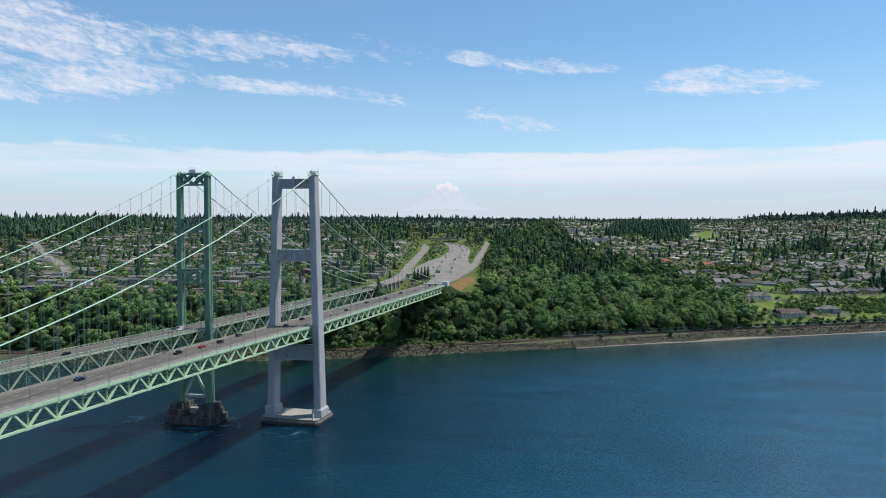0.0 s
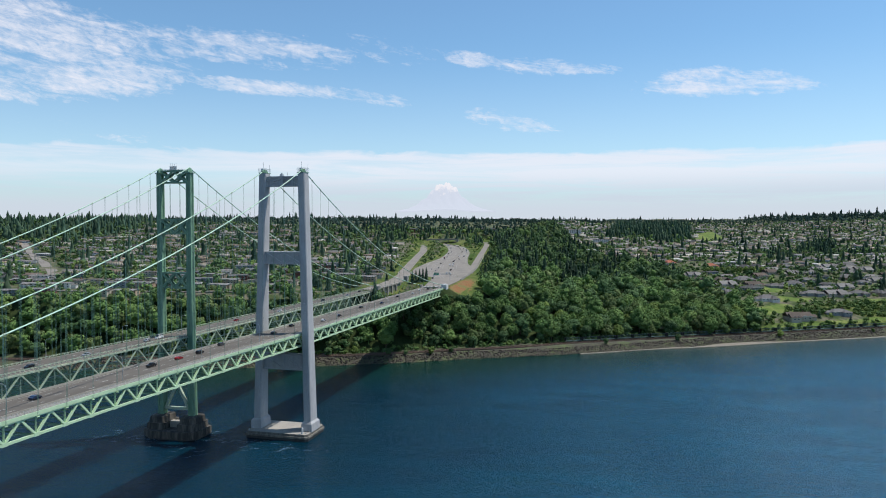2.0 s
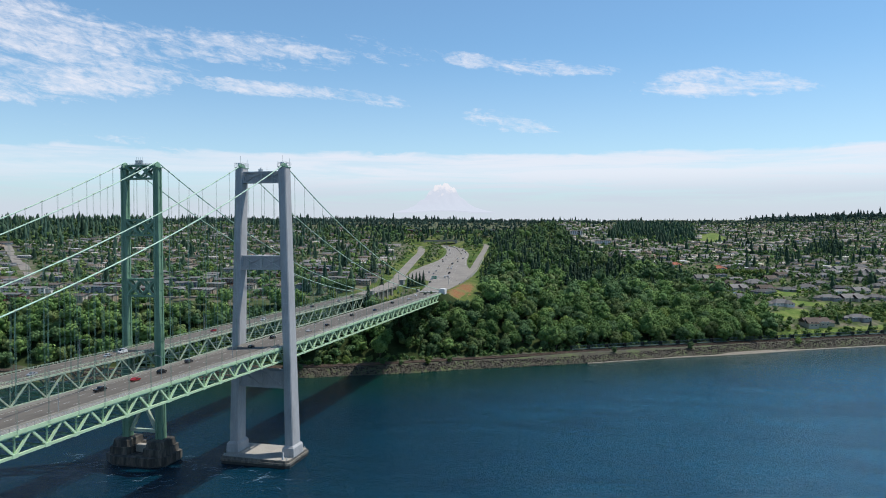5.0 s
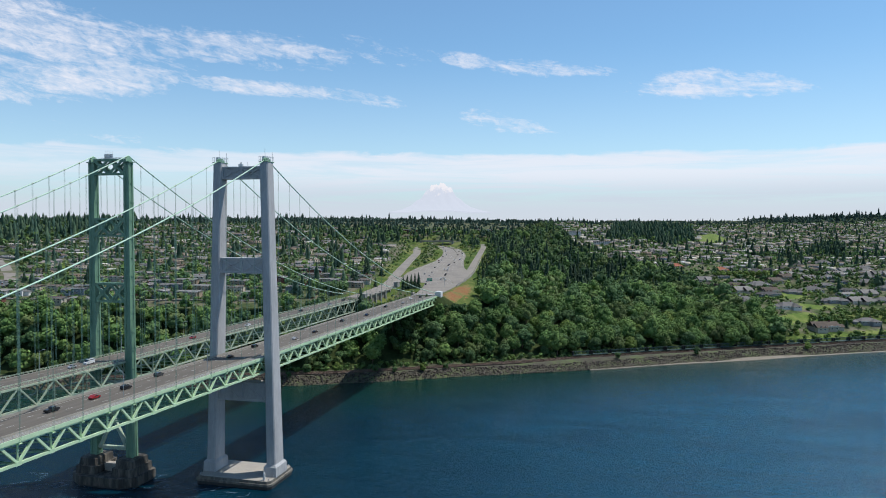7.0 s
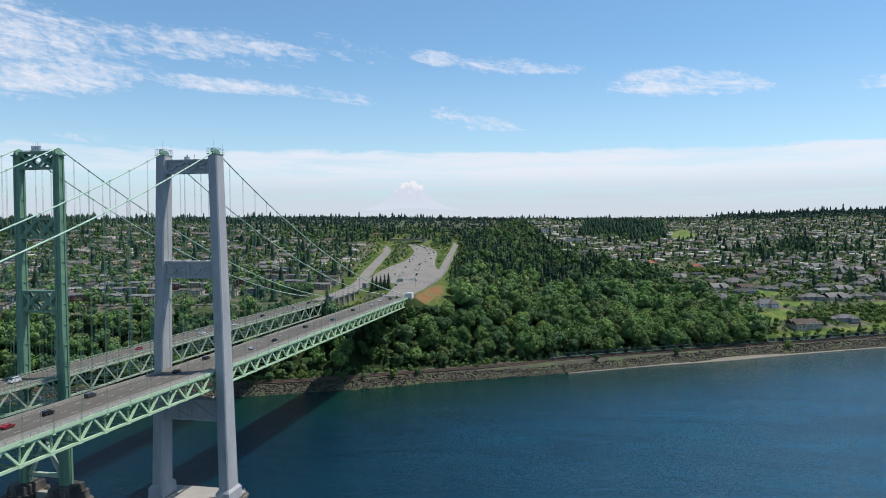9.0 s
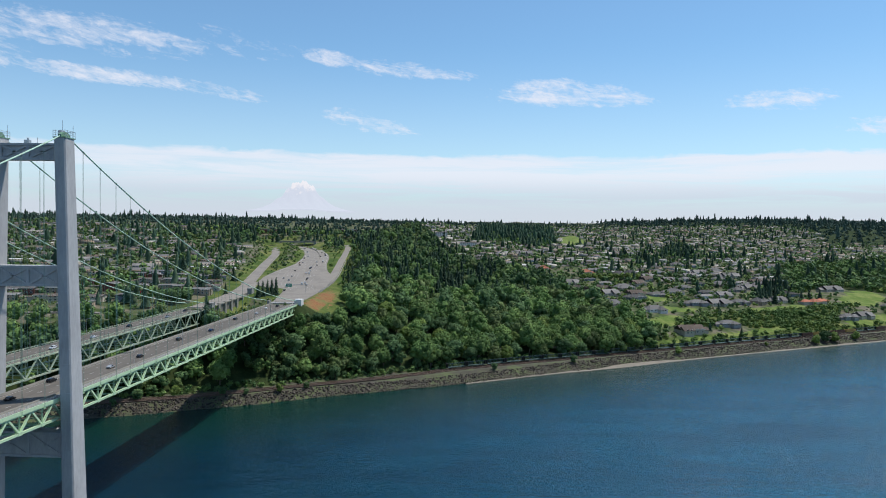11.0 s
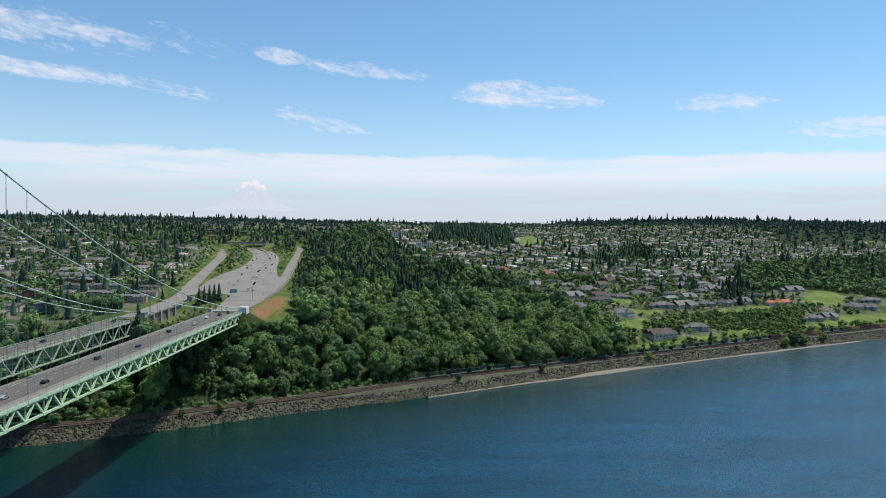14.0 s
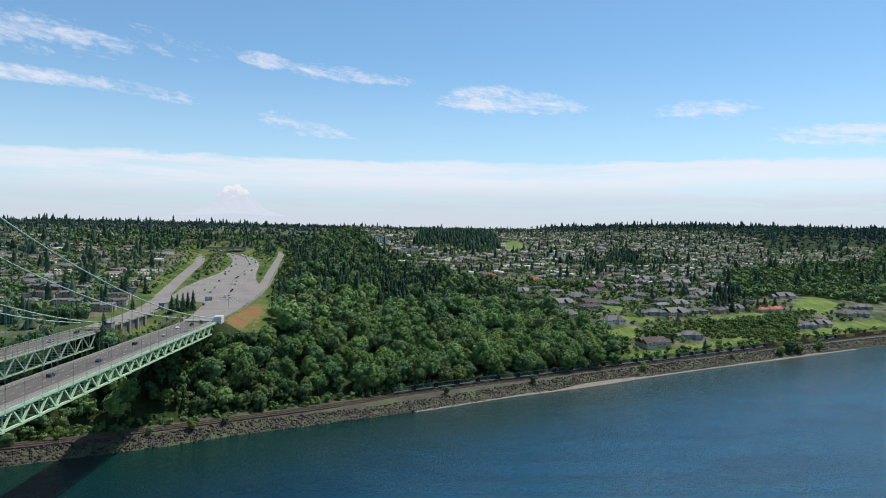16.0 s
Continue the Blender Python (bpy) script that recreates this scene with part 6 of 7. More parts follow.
planted("verge_scrub", BROAD_FAR, tx[k], ty[k], rng.uniform(0.15, 0.42, k.sum()), rng, TREE_MATS, "bushes on the grassy verge between roads", "scrub", low=2.6)
tx, ty = scatter([(-14, 268), (30, 285), (75, 315), (62, 350), (48, 356), (22, 343), (4, 338), (-14, 326)], 6.5, rng)
planted("slope_scrub", BROAD_DEEP, tx, ty, np.clip((56 - land(tx, ty)) / 24, 0.24, 0.62) * rng.uniform(0.75, 1.0, len(tx)), rng, TREE_MATS, "low green scrub below the bridge end", "scrub", low=2.0)
tx, ty = scatter([(-50, 302), (-17, 322), (-18, 392), (-48, 388)], 4.5, rng)
planted("hollow_scrub", BROAD_SCRUB, tx, ty, rng.uniform(0.12, 0.34, len(tx)), rng, TREE_MATS, "scrub in the hollow between the two approach roads", "scrub", low=3.0)
# lone shore bushes and marked trees
BUSHES = [(-67, 216, 0.55), (-15, 238, 0.42), (1, 243, 0.32), (22, 255, 0.42), (39, 267, 0.36), (-46, 230, 0.50), (-77, 204, 0.35), (183, 352, 0.42), (257, 394, 0.50), (370, 459, 0.50), (565, 564, 0.95), (578, 570, 0.80), (550, 554, 0.70), (612, 590, 0.65), (482, 522, 0.30), (105, 327, 0.38), (117, 341, 0.60), (97, 321, 0.33)]
for x, y, k in BUSHES:
    b = copy_thing(BROAD_NEAR[1 if int(x) % 2 else 3], pose(x, y, at_height(x, y) - 4.4 * k, 0, 0, x * 7 % 360))
    b.scale = (k, k, k)
    tagged(b, "green bush on the stony shore embankment", "bush", "shore bushes")
# undergrowth between the railway and the wood
tx, ty = scatter([(-140, 195), (-60, 225), (60, 285), (180, 360), (330, 450), (330, 490), (170, 400), (60, 325), (-60, 262), (-140, 235)], 5.0, rng)
fs = inland(tx, ty, RAIL_XY)
k = (fs > 5) & (fs < 16)
planted("undergrowth", BROAD_SCRUB, tx[k], ty[k], rng.uniform(0.25, 0.55, k.sum()), rng, [M_LEAF, M_OLIVE, M_NEEDLE, M_DARKLEAF], "green undergrowth along the foot of the bluff", "undergrowth", low=4.0)
POPLARS = [(-39, 397), (-35.5, 400), (-32, 403), (-28.5, 405), (-25.5, 409)]
for i, (x, y) in enumerate(POPLARS):
    b = copy_thing(CONIFER_NEAR[1], pose(x, y, at_height(x, y) - 0.3, 0, 0, i * 70))
    b.scale = (0.8, 0.8, 0.78 + 0.04 * i)
    tagged(b, "dark narrow evergreen in a row by the road", "tree", "row of evergreens")
for x, y, k in ((-50, 298, 0.85), (-45, 293, 0.65), (-96, 407, 0.92), (-101, 412, 0.7), (-106, 472, 1.1), (-111, 476, 0.9), (-100, 503, 0.75), (-74.5, 408, 0.5), (-160, 470, 0.9), (-172, 540, 1.0), (470, 640, 0.6), (330, 600, 0.62)):
    b = copy_thing(CONIFER_NEAR[0], pose(x, y, at_height(x, y) - 0.3, 0, 0, x * 11 % 360))
    b.scale = (k * 1.15, k * 1.15, k)
for x, y, k in ((-108, 342, 1.25), (-102, 350, 1.3), (-96, 344, 1.2), (-90, 352, 1.15), (-112, 352, 1.1), (-99, 358, 1.3), (294, 436, 1.7), (257, 424, 1.5), (234, 418, 1.4), (326, 454, 1.5), (310, 446, 1.3), (225, 459, 1.6), (255, 481, 1.7), (288, 492, 1.6), (321, 502, 1.3), (224, 514, 1.7), (208, 530, 1.6), (345, 466, 1.1), (275, 450, 1.5), (305, 470, 1.4), (240, 440, 1.5), (270, 520, 1.6), (305, 525, 1.3), (372, 520, 0.5), (335, 540, 0.8), (380, 545, 0.5), (420, 575, 0.6), (252, 425, 0.95), (267, 434, 1.0), (292, 436, 0.95), (312, 446, 0.9), (277, 579, 1.15), (312, 553, 0.7), (337, 515, 0.9), (255, 622, 1.0), (316, 844, 1.0), (572, 660, 0.8), (300, 470, 0.8), (345, 490, 0.7), (280, 500, 0.9), (268, 470, 0.9), (262, 540, 1.0)):
    k *= 0.66
    b = copy_thing(BROAD_NEAR[1 if x < 0 else int(x) % 3], pose(x, y, at_height(x, y) - 4.2 * k, 0, 0, x * 13 % 360))
    b.scale = (k, k, k)
for x, y, k in ((435, 563, 0.55), (467, 553, 0.6), (554, 722, 1.0), (566, 735, 0.9), (575, 727, 1.0), (622, 753, 0.9), (660, 780, 0.8), (640, 770, 0.85), (600, 745, 0.9)):
    b = copy_thing(CONIFER_NEAR[1], pose(x, y, at_height(x, y) - 0.3, 0, 0, x * 13 % 360))
    b.scale = (k * 1.3, k * 1.3, k)
for i in range(11):
    x, y = 338 + i * 9.5, 886 + i * 3.6 + (i % 3) * 2
    b = copy_thing(BROAD_NEAR[3], pose(x, y, at_height(x, y) - 0.5, 0, 0, i * 41))
    b.scale = (0.72, 0.72, 0.62)
    tagged(b, "yellow-green tree in a row between the houses", "tree", "row of yellow-green trees")
# trees in red blossom by the hillside houses
for x, y, k in ((-153, 399, 0.36), (-146, 380, 0.32), (-158, 410, 0.3)):
    b = copy_thing(BROAD_NEAR[1], pose(x, y, at_height(x, y) - 1.2, 0, 0, x * 7 % 360))
    b.scale = (k, k, k)
    tagged(b, "small round tree covered in red blossom", "tree", "blossom trees")
    for o in b.children_recursive:
        if o.name.startswith("crown"):
            o.data = o.data.copy()
            o.data.materials.clear()
            o.data.materials.append(M_FLOWER)

# ---- shore: riprap, railway, train ----
rng = np.random.default_rng(5)
line, _ = dense([(x, y, 0) for x, y in SHORE[3:18]], [1] * 15, 1.0)
n = 12500
i = rng.integers(0, len(line) - 1, n)
d = line[np.minimum(i + 1, len(line) - 1), :2] - line[i, :2]
d /= np.linalg.norm(d, axis=1)[:, None]
off = rng.uniform(-0.5, 8.5, n)
ico = np.array([(0, 0, 1), (0.89, 0, 0.45), (0.28, 0.85, 0.45), (-0.72, 0.53, 0.45), (-0.72, -0.53, 0.45), (0.28, -0.85, 0.45), (0.72, 0.53, -0.45), (-0.28, 0.85, -0.45), (-0.89, 0, -0.45), (-0.28, -0.85, -0.45), (0.72, -0.53, -0.45), (0, 0, -1)])
icf = np.array([(0, 1, 2), (0, 2, 3), (0, 3, 4), (0, 4, 5), (0, 5, 1), (1, 6, 2), (2, 7, 3), (3, 8, 4), (4, 9, 5), (5, 10, 1), (6, 7, 2), (7, 8, 3), (8, 9, 4), (9, 10, 5), (10, 6, 1), (11, 7, 6), (11, 8, 7), (11, 9, 8), (11, 10, 9), (11, 6, 10)])
off = np.interp(line[i, 0], (60, 200, 270, 318, 370, 500, 560, 640), (-0.5, -0.3, 1.0, 5.5, 1.5, 1.5, 3.5, 1.5)) + (off + 0.5) * np.interp(line[i, 0], (60, 220, 640), (1.25, 1.5, 1.9))
rx, ry = line[i, 0] - d[:, 1] * off, line[i, 1] + d[:, 0] * off
rz = land(rx, ry)
size = rng.uniform(0.3, 0.85, n) * np.where(rng.uniform(size=n) < 0.1, 1.7, 1.0)
rv = ico[None] * (size[:, None, None] * rng.uniform(0.65, 1.2, (n, 12, 1))) * rng.uniform(0.7, 1.25, (n, 1, 3)) + np.stack([rx, ry, rz + 0.15], 1)[:, None]
tagged(new("riprap", raw_mesh("riprap", rv.reshape(-1, 3), (icf[None] + (np.arange(n) * 12)[:, None, None]).reshape(-1, 3), [M_ROCK])), "rough grey-brown boulders along the waterline", "rocks", kind="stuff")

RAIL, _ = dense([(x, y, 6.3) for x, y in RAIL_XY[2:23]], [1] * 21, 4.0)


def shore_line(off, z=6.3, lo=-420, hi=1100):
    o = offset_line(RAIL, -off)
    o[:, 2] = z
    return o[(o[:, 0] > lo) & (o[:, 0] < hi)]


for off in (-4.6, 0.0):
    bed = shore_line(off, 6.55)
    ribbon("track_bed", bed, np.full(len(bed), 1.9), M_BALLAST, "rusty gravel railway track bed", thick=0.7)
    for ro in (-0.72, 0.72):
        rl = shore_line(off + ro, 6.92)
        solo("rail", Geo().rings([[(p[0] - 0.04, p[1] + 0.06, p[2] - 0.2), (p[0] + 0.04, p[1] - 0.06, p[2] - 0.2), (p[0] + 0.04, p[1] - 0.06, p[2]), (p[0] - 0.04, p[1] + 0.06, p[2])] for p in rl]), M_STEEL, "brown steel running rail", "rail", kind="structure")
    ties = Geo()
    tl = shore_line(off, 6.6)
    seg = np.concatenate([[0], np.cumsum(np.linalg.norm(np.diff(tl[:, :2], axis=0), axis=1))])
    for u in np.arange(0, seg[-1], 1.1):
        x, y = np.interp(u, seg, tl[:, 0]), np.interp(u, seg, tl[:, 1])
        x2, y2 = np.interp(u + 0.5, seg, tl[:, 0]), np.interp(u + 0.5, seg, tl[:, 1])
        t = Vector((x2 - x, y2 - y, 0)).normalized() if x2 != x else Vector((1, 0, 0))
        nn = Vector((-t.y, t.x, 0)) * 1.25
        ties.beam((x - nn.x, y - nn.y, 6.62), (x + nn.x, y + nn.y, 6.62), 0.24, 0.2)
    tagged(solo("sleepers", ties, M_TIE, "dark wooden railway sleepers", "sleepers", kind="stuff"))


def wagon(kind_, mat, label):
    """An open freight wagon: bed, end bulkheads, side posts or low box, two bogies with wheels."""
    t = thing("freight_wagon", 0, 0, -400, 0, label, "freight wagon", "freight train")
    L = 9.4
    part("bed", Geo().box(-L, L, -1.45, 1.45, 1.05, 1.4).box(-L * 0.6, L * 0.6, -0.5, 0.5, 0.55, 1.05), mat, t)
    if kind_ == "beam":
        for s in (-1, 1):
            part("bulkhead", Geo().box(s * (L - 0.35) - 0.3, s * (L - 0.35) + 0.3, -1.45, 1.45, 1.4, 4.6), M_BLACK, t)
        g = Geo().box(-L + 0.7, L - 0.7, -0.18, 0.18, 4.1, 4.6)
        for x in np.linspace(-L + 1.4, L - 1.4, 12):
            g.box(x - 0.12, x + 0.12, -0.12, 0.12, 1.4, 4.1)
        part("centre_beam", g, mat, t)
    else:
        g = Geo().box(-L + 0.2, L - 0.2, -1.45, -1.35, 1.4, 3.9).box(-L + 0.2, L - 0.2, 1.35, 1.45, 1.4, 3.9).box(-L + 0.2, -L + 0.3, -1.35, 1.35, 1.4, 3.9).box(L - 0.3, L - 0.2, -1.35, 1.35, 1.4, 3.9)
        for x in np.linspace(-L + 0.8, L - 0.8, 11):
            g.box(x - 0.1, x + 0.1, -1.56, -1.45, 1.4, 3.9).box(x - 0.1, x + 0.1, 1.45, 1.56, 1.4, 3.9)
        part("box_side", g, mat, t)
    wheel = Geo().tube([(0, -0.8, 0), (0, 0.8, 0)], 0.1, 6).tube([(0, -0.82, 0), (0, -0.68, 0)], 0.46, 12).tube([(0, 0.68, 0), (0, 0.82, 0)], 0.46, 12).mesh("wheelset", M_STEEL)
    for s in (-1, 1):
        b = part("bogie", Geo().box(s * 6.6 - 1.5, s * 6.6 + 1.5, -1.0, -0.85, 0.35, 0.8).box(s * 6.6 - 1.5, s * 6.6 + 1.5, 0.85, 1.0, 0.35, 0.8).box(s * 6.6 - 0.3, s * 6.6 + 0.3, -0.85, 0.85, 0.5, 0.9), M_BLACK, t)
        for dx in (-0.9, 0.9):
            part("wheelset", wheel, None, b, at=pose(s * 6.6 + dx, 0, 0.46))
    return t


WAGONS = [wagon("beam", M_TEAL, "empty dark green centre-beam freight wagon on the shore line"), wagon("box", M_RUST, "brown open-topped freight wagon on the shore line"), wagon("box", M_YELLOW, "yellow open-topped freight wagon on the shore line")]
tl = shore_line(0.0, 6.92)
seg = np.concatenate([[0], np.cumsum(np.linalg.norm(np.diff(tl[:, :2], axis=0), axis=1))])
u = float(np.interp(150, tl[:, 0], seg))
for k in range(38):
    x, y = np.interp(u, seg, tl[:, 0]), np.interp(u, seg, tl[:, 1])
    x2, y2 = np.interp(u + 3, seg, tl[:, 0]), np.interp(u + 3, seg, tl[:, 1])
    model = WAGONS[0] if k < 23 else WAGONS[(1, 2, 1, 1, 2, 0, 0, 1, 2, 1)[(k - 23) % 10]]
    copy_thing(model, pose(x, y, 6.92, 0, 0, math.degrees(math.atan2(y2 - y, x2 - x))))
    u += 20.2


# foam and eddies by the piers
rf = random.Random(4)
foam = Geo()
for cx0, cy0, n in ((-34, -26, 30), (4, -30, 16), (-98, -30, 26), (-60, -44, 14)):
    for _ in range(n):
        x, y = cx0 + rf.gauss(0, 16), cy0 + rf.gauss(0, 8)
        l, w, a = rf.uniform(2, 9), rf.uniform(0.05, 0.2), rf.uniform(0.2, 0.9)
        pts = [(x + math.cos(a + 0.35 * math.sin(k * 1.3 + x)) * l * k / 4, y + math.sin(a + 0.35 * math.sin(k * 1.3 + x)) * l * k / 4) for k in range(5)]
        ws_ = [0.02, w, w * 0.7, w * 0.9, 0.02]
        ring = [(p[0] - math.sin(a) * v, p[1] + math.cos(a) * v, 0.05) for p, v in zip(pts, ws_)] + [(p[0] + math.sin(a) * v, p[1] - math.cos(a) * v, 0.05) for p, v in zip(pts[::-1], ws_[::-1])]
        foam.add(ring, [tuple(range(len(ring) - 1, -1, -1))])
tagged(solo("foam_streaks", foam, M_FOAM, "thin white foam streaks on the tide by the piers", "foam", kind="stuff"))

# ---- ends of the bridges, freeway furniture ----
end = thing("abutment", 0, 346, 0, 0, "white and grey concrete bridge abutment", "abutment")
part("end_block", Geo().box(9.2, 15.6, -2.5, 6.5, 48, 63.6, taper=0.2).box(9.6, 15.2, -2.1, 6.1, 63.6, 64.4), M_WHITE, end, "white concrete end block")
part("seat", Geo().box(-14, 9.19, -2.0, 7.0, 46, 61.2), M_GREY, end, "grey concrete bridge seat")
part("end_block", Geo().box(-14.6, -12.2, -2.5, 3.5, 52, 63.2, taper=0.2), M_WALK, end, "pale concrete end block")
anch = thing("anchorage", -62.2, 312, 0, 0, "long grey concrete anchorage wall with dark bays", "anchorage")
g = Geo().box(-9.5, 9.5, -2, 100, 44, 59.6)
part("core", g, M_GREY, anch)
for kx in range(7):
    y = 2 + kx * 15.0
    part("pilaster", Geo().box(9.5, 11.6, y - 1.6, y + 1.6, 46, 61.6 + 0.012 * y), M_WALK, anch, "pale concrete pilaster")
    if kx < 6:
        # dark bay colour holds stains plus painted shade of a deeper recess
        part("bay", Geo().box(9.5, 9.9, y + 1.6, y + 13.4, 49, 60.2 + 0.012 * y), M_STREAK, anch, "stained concrete bay with recess shade in its dark colour")
        part("coping", Geo().box(9.3, 11.2, y + 1.6, y + 13.4, 60.25 + 0.012 * y, 61.3 + 0.012 * y), M_WALK, anch)
part("end_house", Geo().box(7.5, 12.5, -3, 3.4, 46, 63.4).box(7.2, 12.8, -3.3, 3.7, 63.4, 63.9), M_GREY, anch, "square concrete end house")
part("end_house", Geo().box(8.2, 12.5, 98, 106, 54, 67.0).box(7.9, 12.8, 97.7, 106.3, 67.0, 67.5), M_GREY, anch, "square concrete end house")

fp, fw = ROAD_LINES["freeway"]


def road_barrier(pts, off, label):
    o = offset_line(pts, off)
    solo("road_barrier", Geo().rings([[(p[0] - 0.25, p[1], p[2] - 0.1), (p[0] + 0.25, p[1], p[2] - 0.1), (p[0] + 0.12, p[1], p[2] + 0.85), (p[0] - 0.12, p[1], p[2] + 0.85)] for p in o]), M_WALK, label, "barrier")


road_barrier(fp[34:], 5.0, "pale concrete median barrier on the freeway")
for road_name, side, first in (("ramp_up", 1, 3), ("ramp_up", -1, 8), ("side_ramp", 1, 14), ("side_ramp", -1, 40)):
    pts, ws = ROAD_LINES[road_name]
    road_barrier(pts[first:], side * (float(ws.min()) - 0.4) if road_name == "ramp_up" else side * 4.4, "pale concrete roadside barrier")
for off in (-26, -18.5, -14.6, -10.7, -6.8, -2.9, 8.5, 12.4, 16.3):
    o = offset_line(fp, off)
    d = Geo()
    for a in range(16, len(o) - 1, 2):
        if abs(off) > fw[a] - 1.5:
            continue
        p, q = Vector(o[a]), Vector(o[a]).lerp(Vector(o[a + 1]), 0.55)
        d.beam(p + Vector((0, 0, 0.02)), q + Vector((0, 0, 0.02)), 0.34, 0.03)
    solo("lane_line", d, M_PAINT, "white dashed lane line on the freeway", "lane line", kind="structure")
for side, first in ((-1, 40), (1, 48)):
    d = np.gradient(fp[:, :2], axis=0)
    d /= np.linalg.norm(d, axis=1)[:, None]
    o = fp.copy()
    o[:, 0] += side * d[:, 1] * (fw - 2.6)
    o[:, 1] -= side * d[:, 0] * (fw - 2.6)
    e = Geo()
    for a in range(first, len(o) - 1):
        e.beam(Vector(o[a]) + Vector((0, 0, 0.02)), Vector(o[a + 1]) + Vector((0, 0, 0.02)), 0.3, 0.03)
    solo("edge_line", e, M_PAINT, "white solid edge line on the freeway", "edge line", kind="structure")
# retaining wall beside the lower ramp
g = Geo()
o = offset_line(ROAD_LINES["side_ramp"][0], 6.4)[4:60]
g.rings([[(p[0] - 0.3, p[1], p[2] - 6), (p[0] + 0.3, p[1], p[2] - 6), (p[0] + 0.3, p[1], p[2] + 0.9), (p[0] - 0.3, p[1], p[2] + 0.9)] for p in o])
solo("retaining_wall", g, M_GREY, "grey concrete retaining wall below the ramp", "wall")
# overpass
ov = thing("overpass", -176, 1072, 0, 12, "long flat concrete road overpass", "overpass")
part("span", Geo().box(-34, 34, -7, 7, 97.4, 99.2).box(-34, 34, -7.3, -7.0, 97.2, 100.2).box(-34, 34, 7.0, 7.3, 97.2, 100.2), M_WALK, ov, "pale concrete overpass span")
for x in (-14, 12):
    part("pier", Geo().box(x - 0.8, x + 0.8, -5, 5, 86, 97.4), M_GREY, ov)
for x in (-34, 30):
    part("abutment_wall", Geo().box(x, x + 4, -7, 7, 86, 97.4), M_GREY, ov)
# overhead sign: green panel on a cantilever post
sg = thing("road_sign", -12.5, 424, 62.6, 3, "green overhead freeway sign on a steel post", "road sign")
part("post", Geo().tube([(12, 0.4, 0), (12, 0.4, 8.6)], 0.22, 8).beam((12, 0.4, 8.2), (-7, 0.4, 8.2), 0.25, 0.25).beam((12, 0.4, 6.8), (-7, 0.4, 6.8), 0.25, 0.25), M_GALV, sg)
part("panel", Geo().box(-7.4, -1.8, 0, 0.15, 5.8, 9.0), M_SIGN, sg, "green sign panel")
part("lettering", Geo().box(-6.8, -3.2, -0.03, -0.005, 8.1, 8.5).box(-6.8, -2.5, -0.03, -0.005, 7.3, 7.7).box(-6.8, -4.1, -0.03, -0.005, 6.4, 6.8), M_WHITE, sg, "white bars of lettering")


def lamp(label):
    t = thing("street_lamp", 0, 0, -450, 0, label, "street lamp", "bridge lamps")
    part("pole", Geo().tube([(0, 0, 0), (0, 0, 8.5), (0.3, 0, 9.4), (1.6, 0, 9.9), (2.4, 0, 9.9)], [0.13, 0.1, 0.09, 0.08, 0.08], 7), M_GALV, t)
    part("lamp_head", Geo().box(2.1, 3.1, -0.18, 0.18, 9.78, 9.98), M_GALV, t)
    return t


LAMP = lamp("curved steel lamp post on the bridge edge")
for y in range(-380, 320, 54):
    copy_thing(LAMP, pose(8.3, y + 10, new_deck(y + 10) - 0.25, 0, 0, 180))
    copy_thing(LAMP, pose(-62.2 - 8.3, y, old_deck(y) - 0.75, 0, 0, 0))


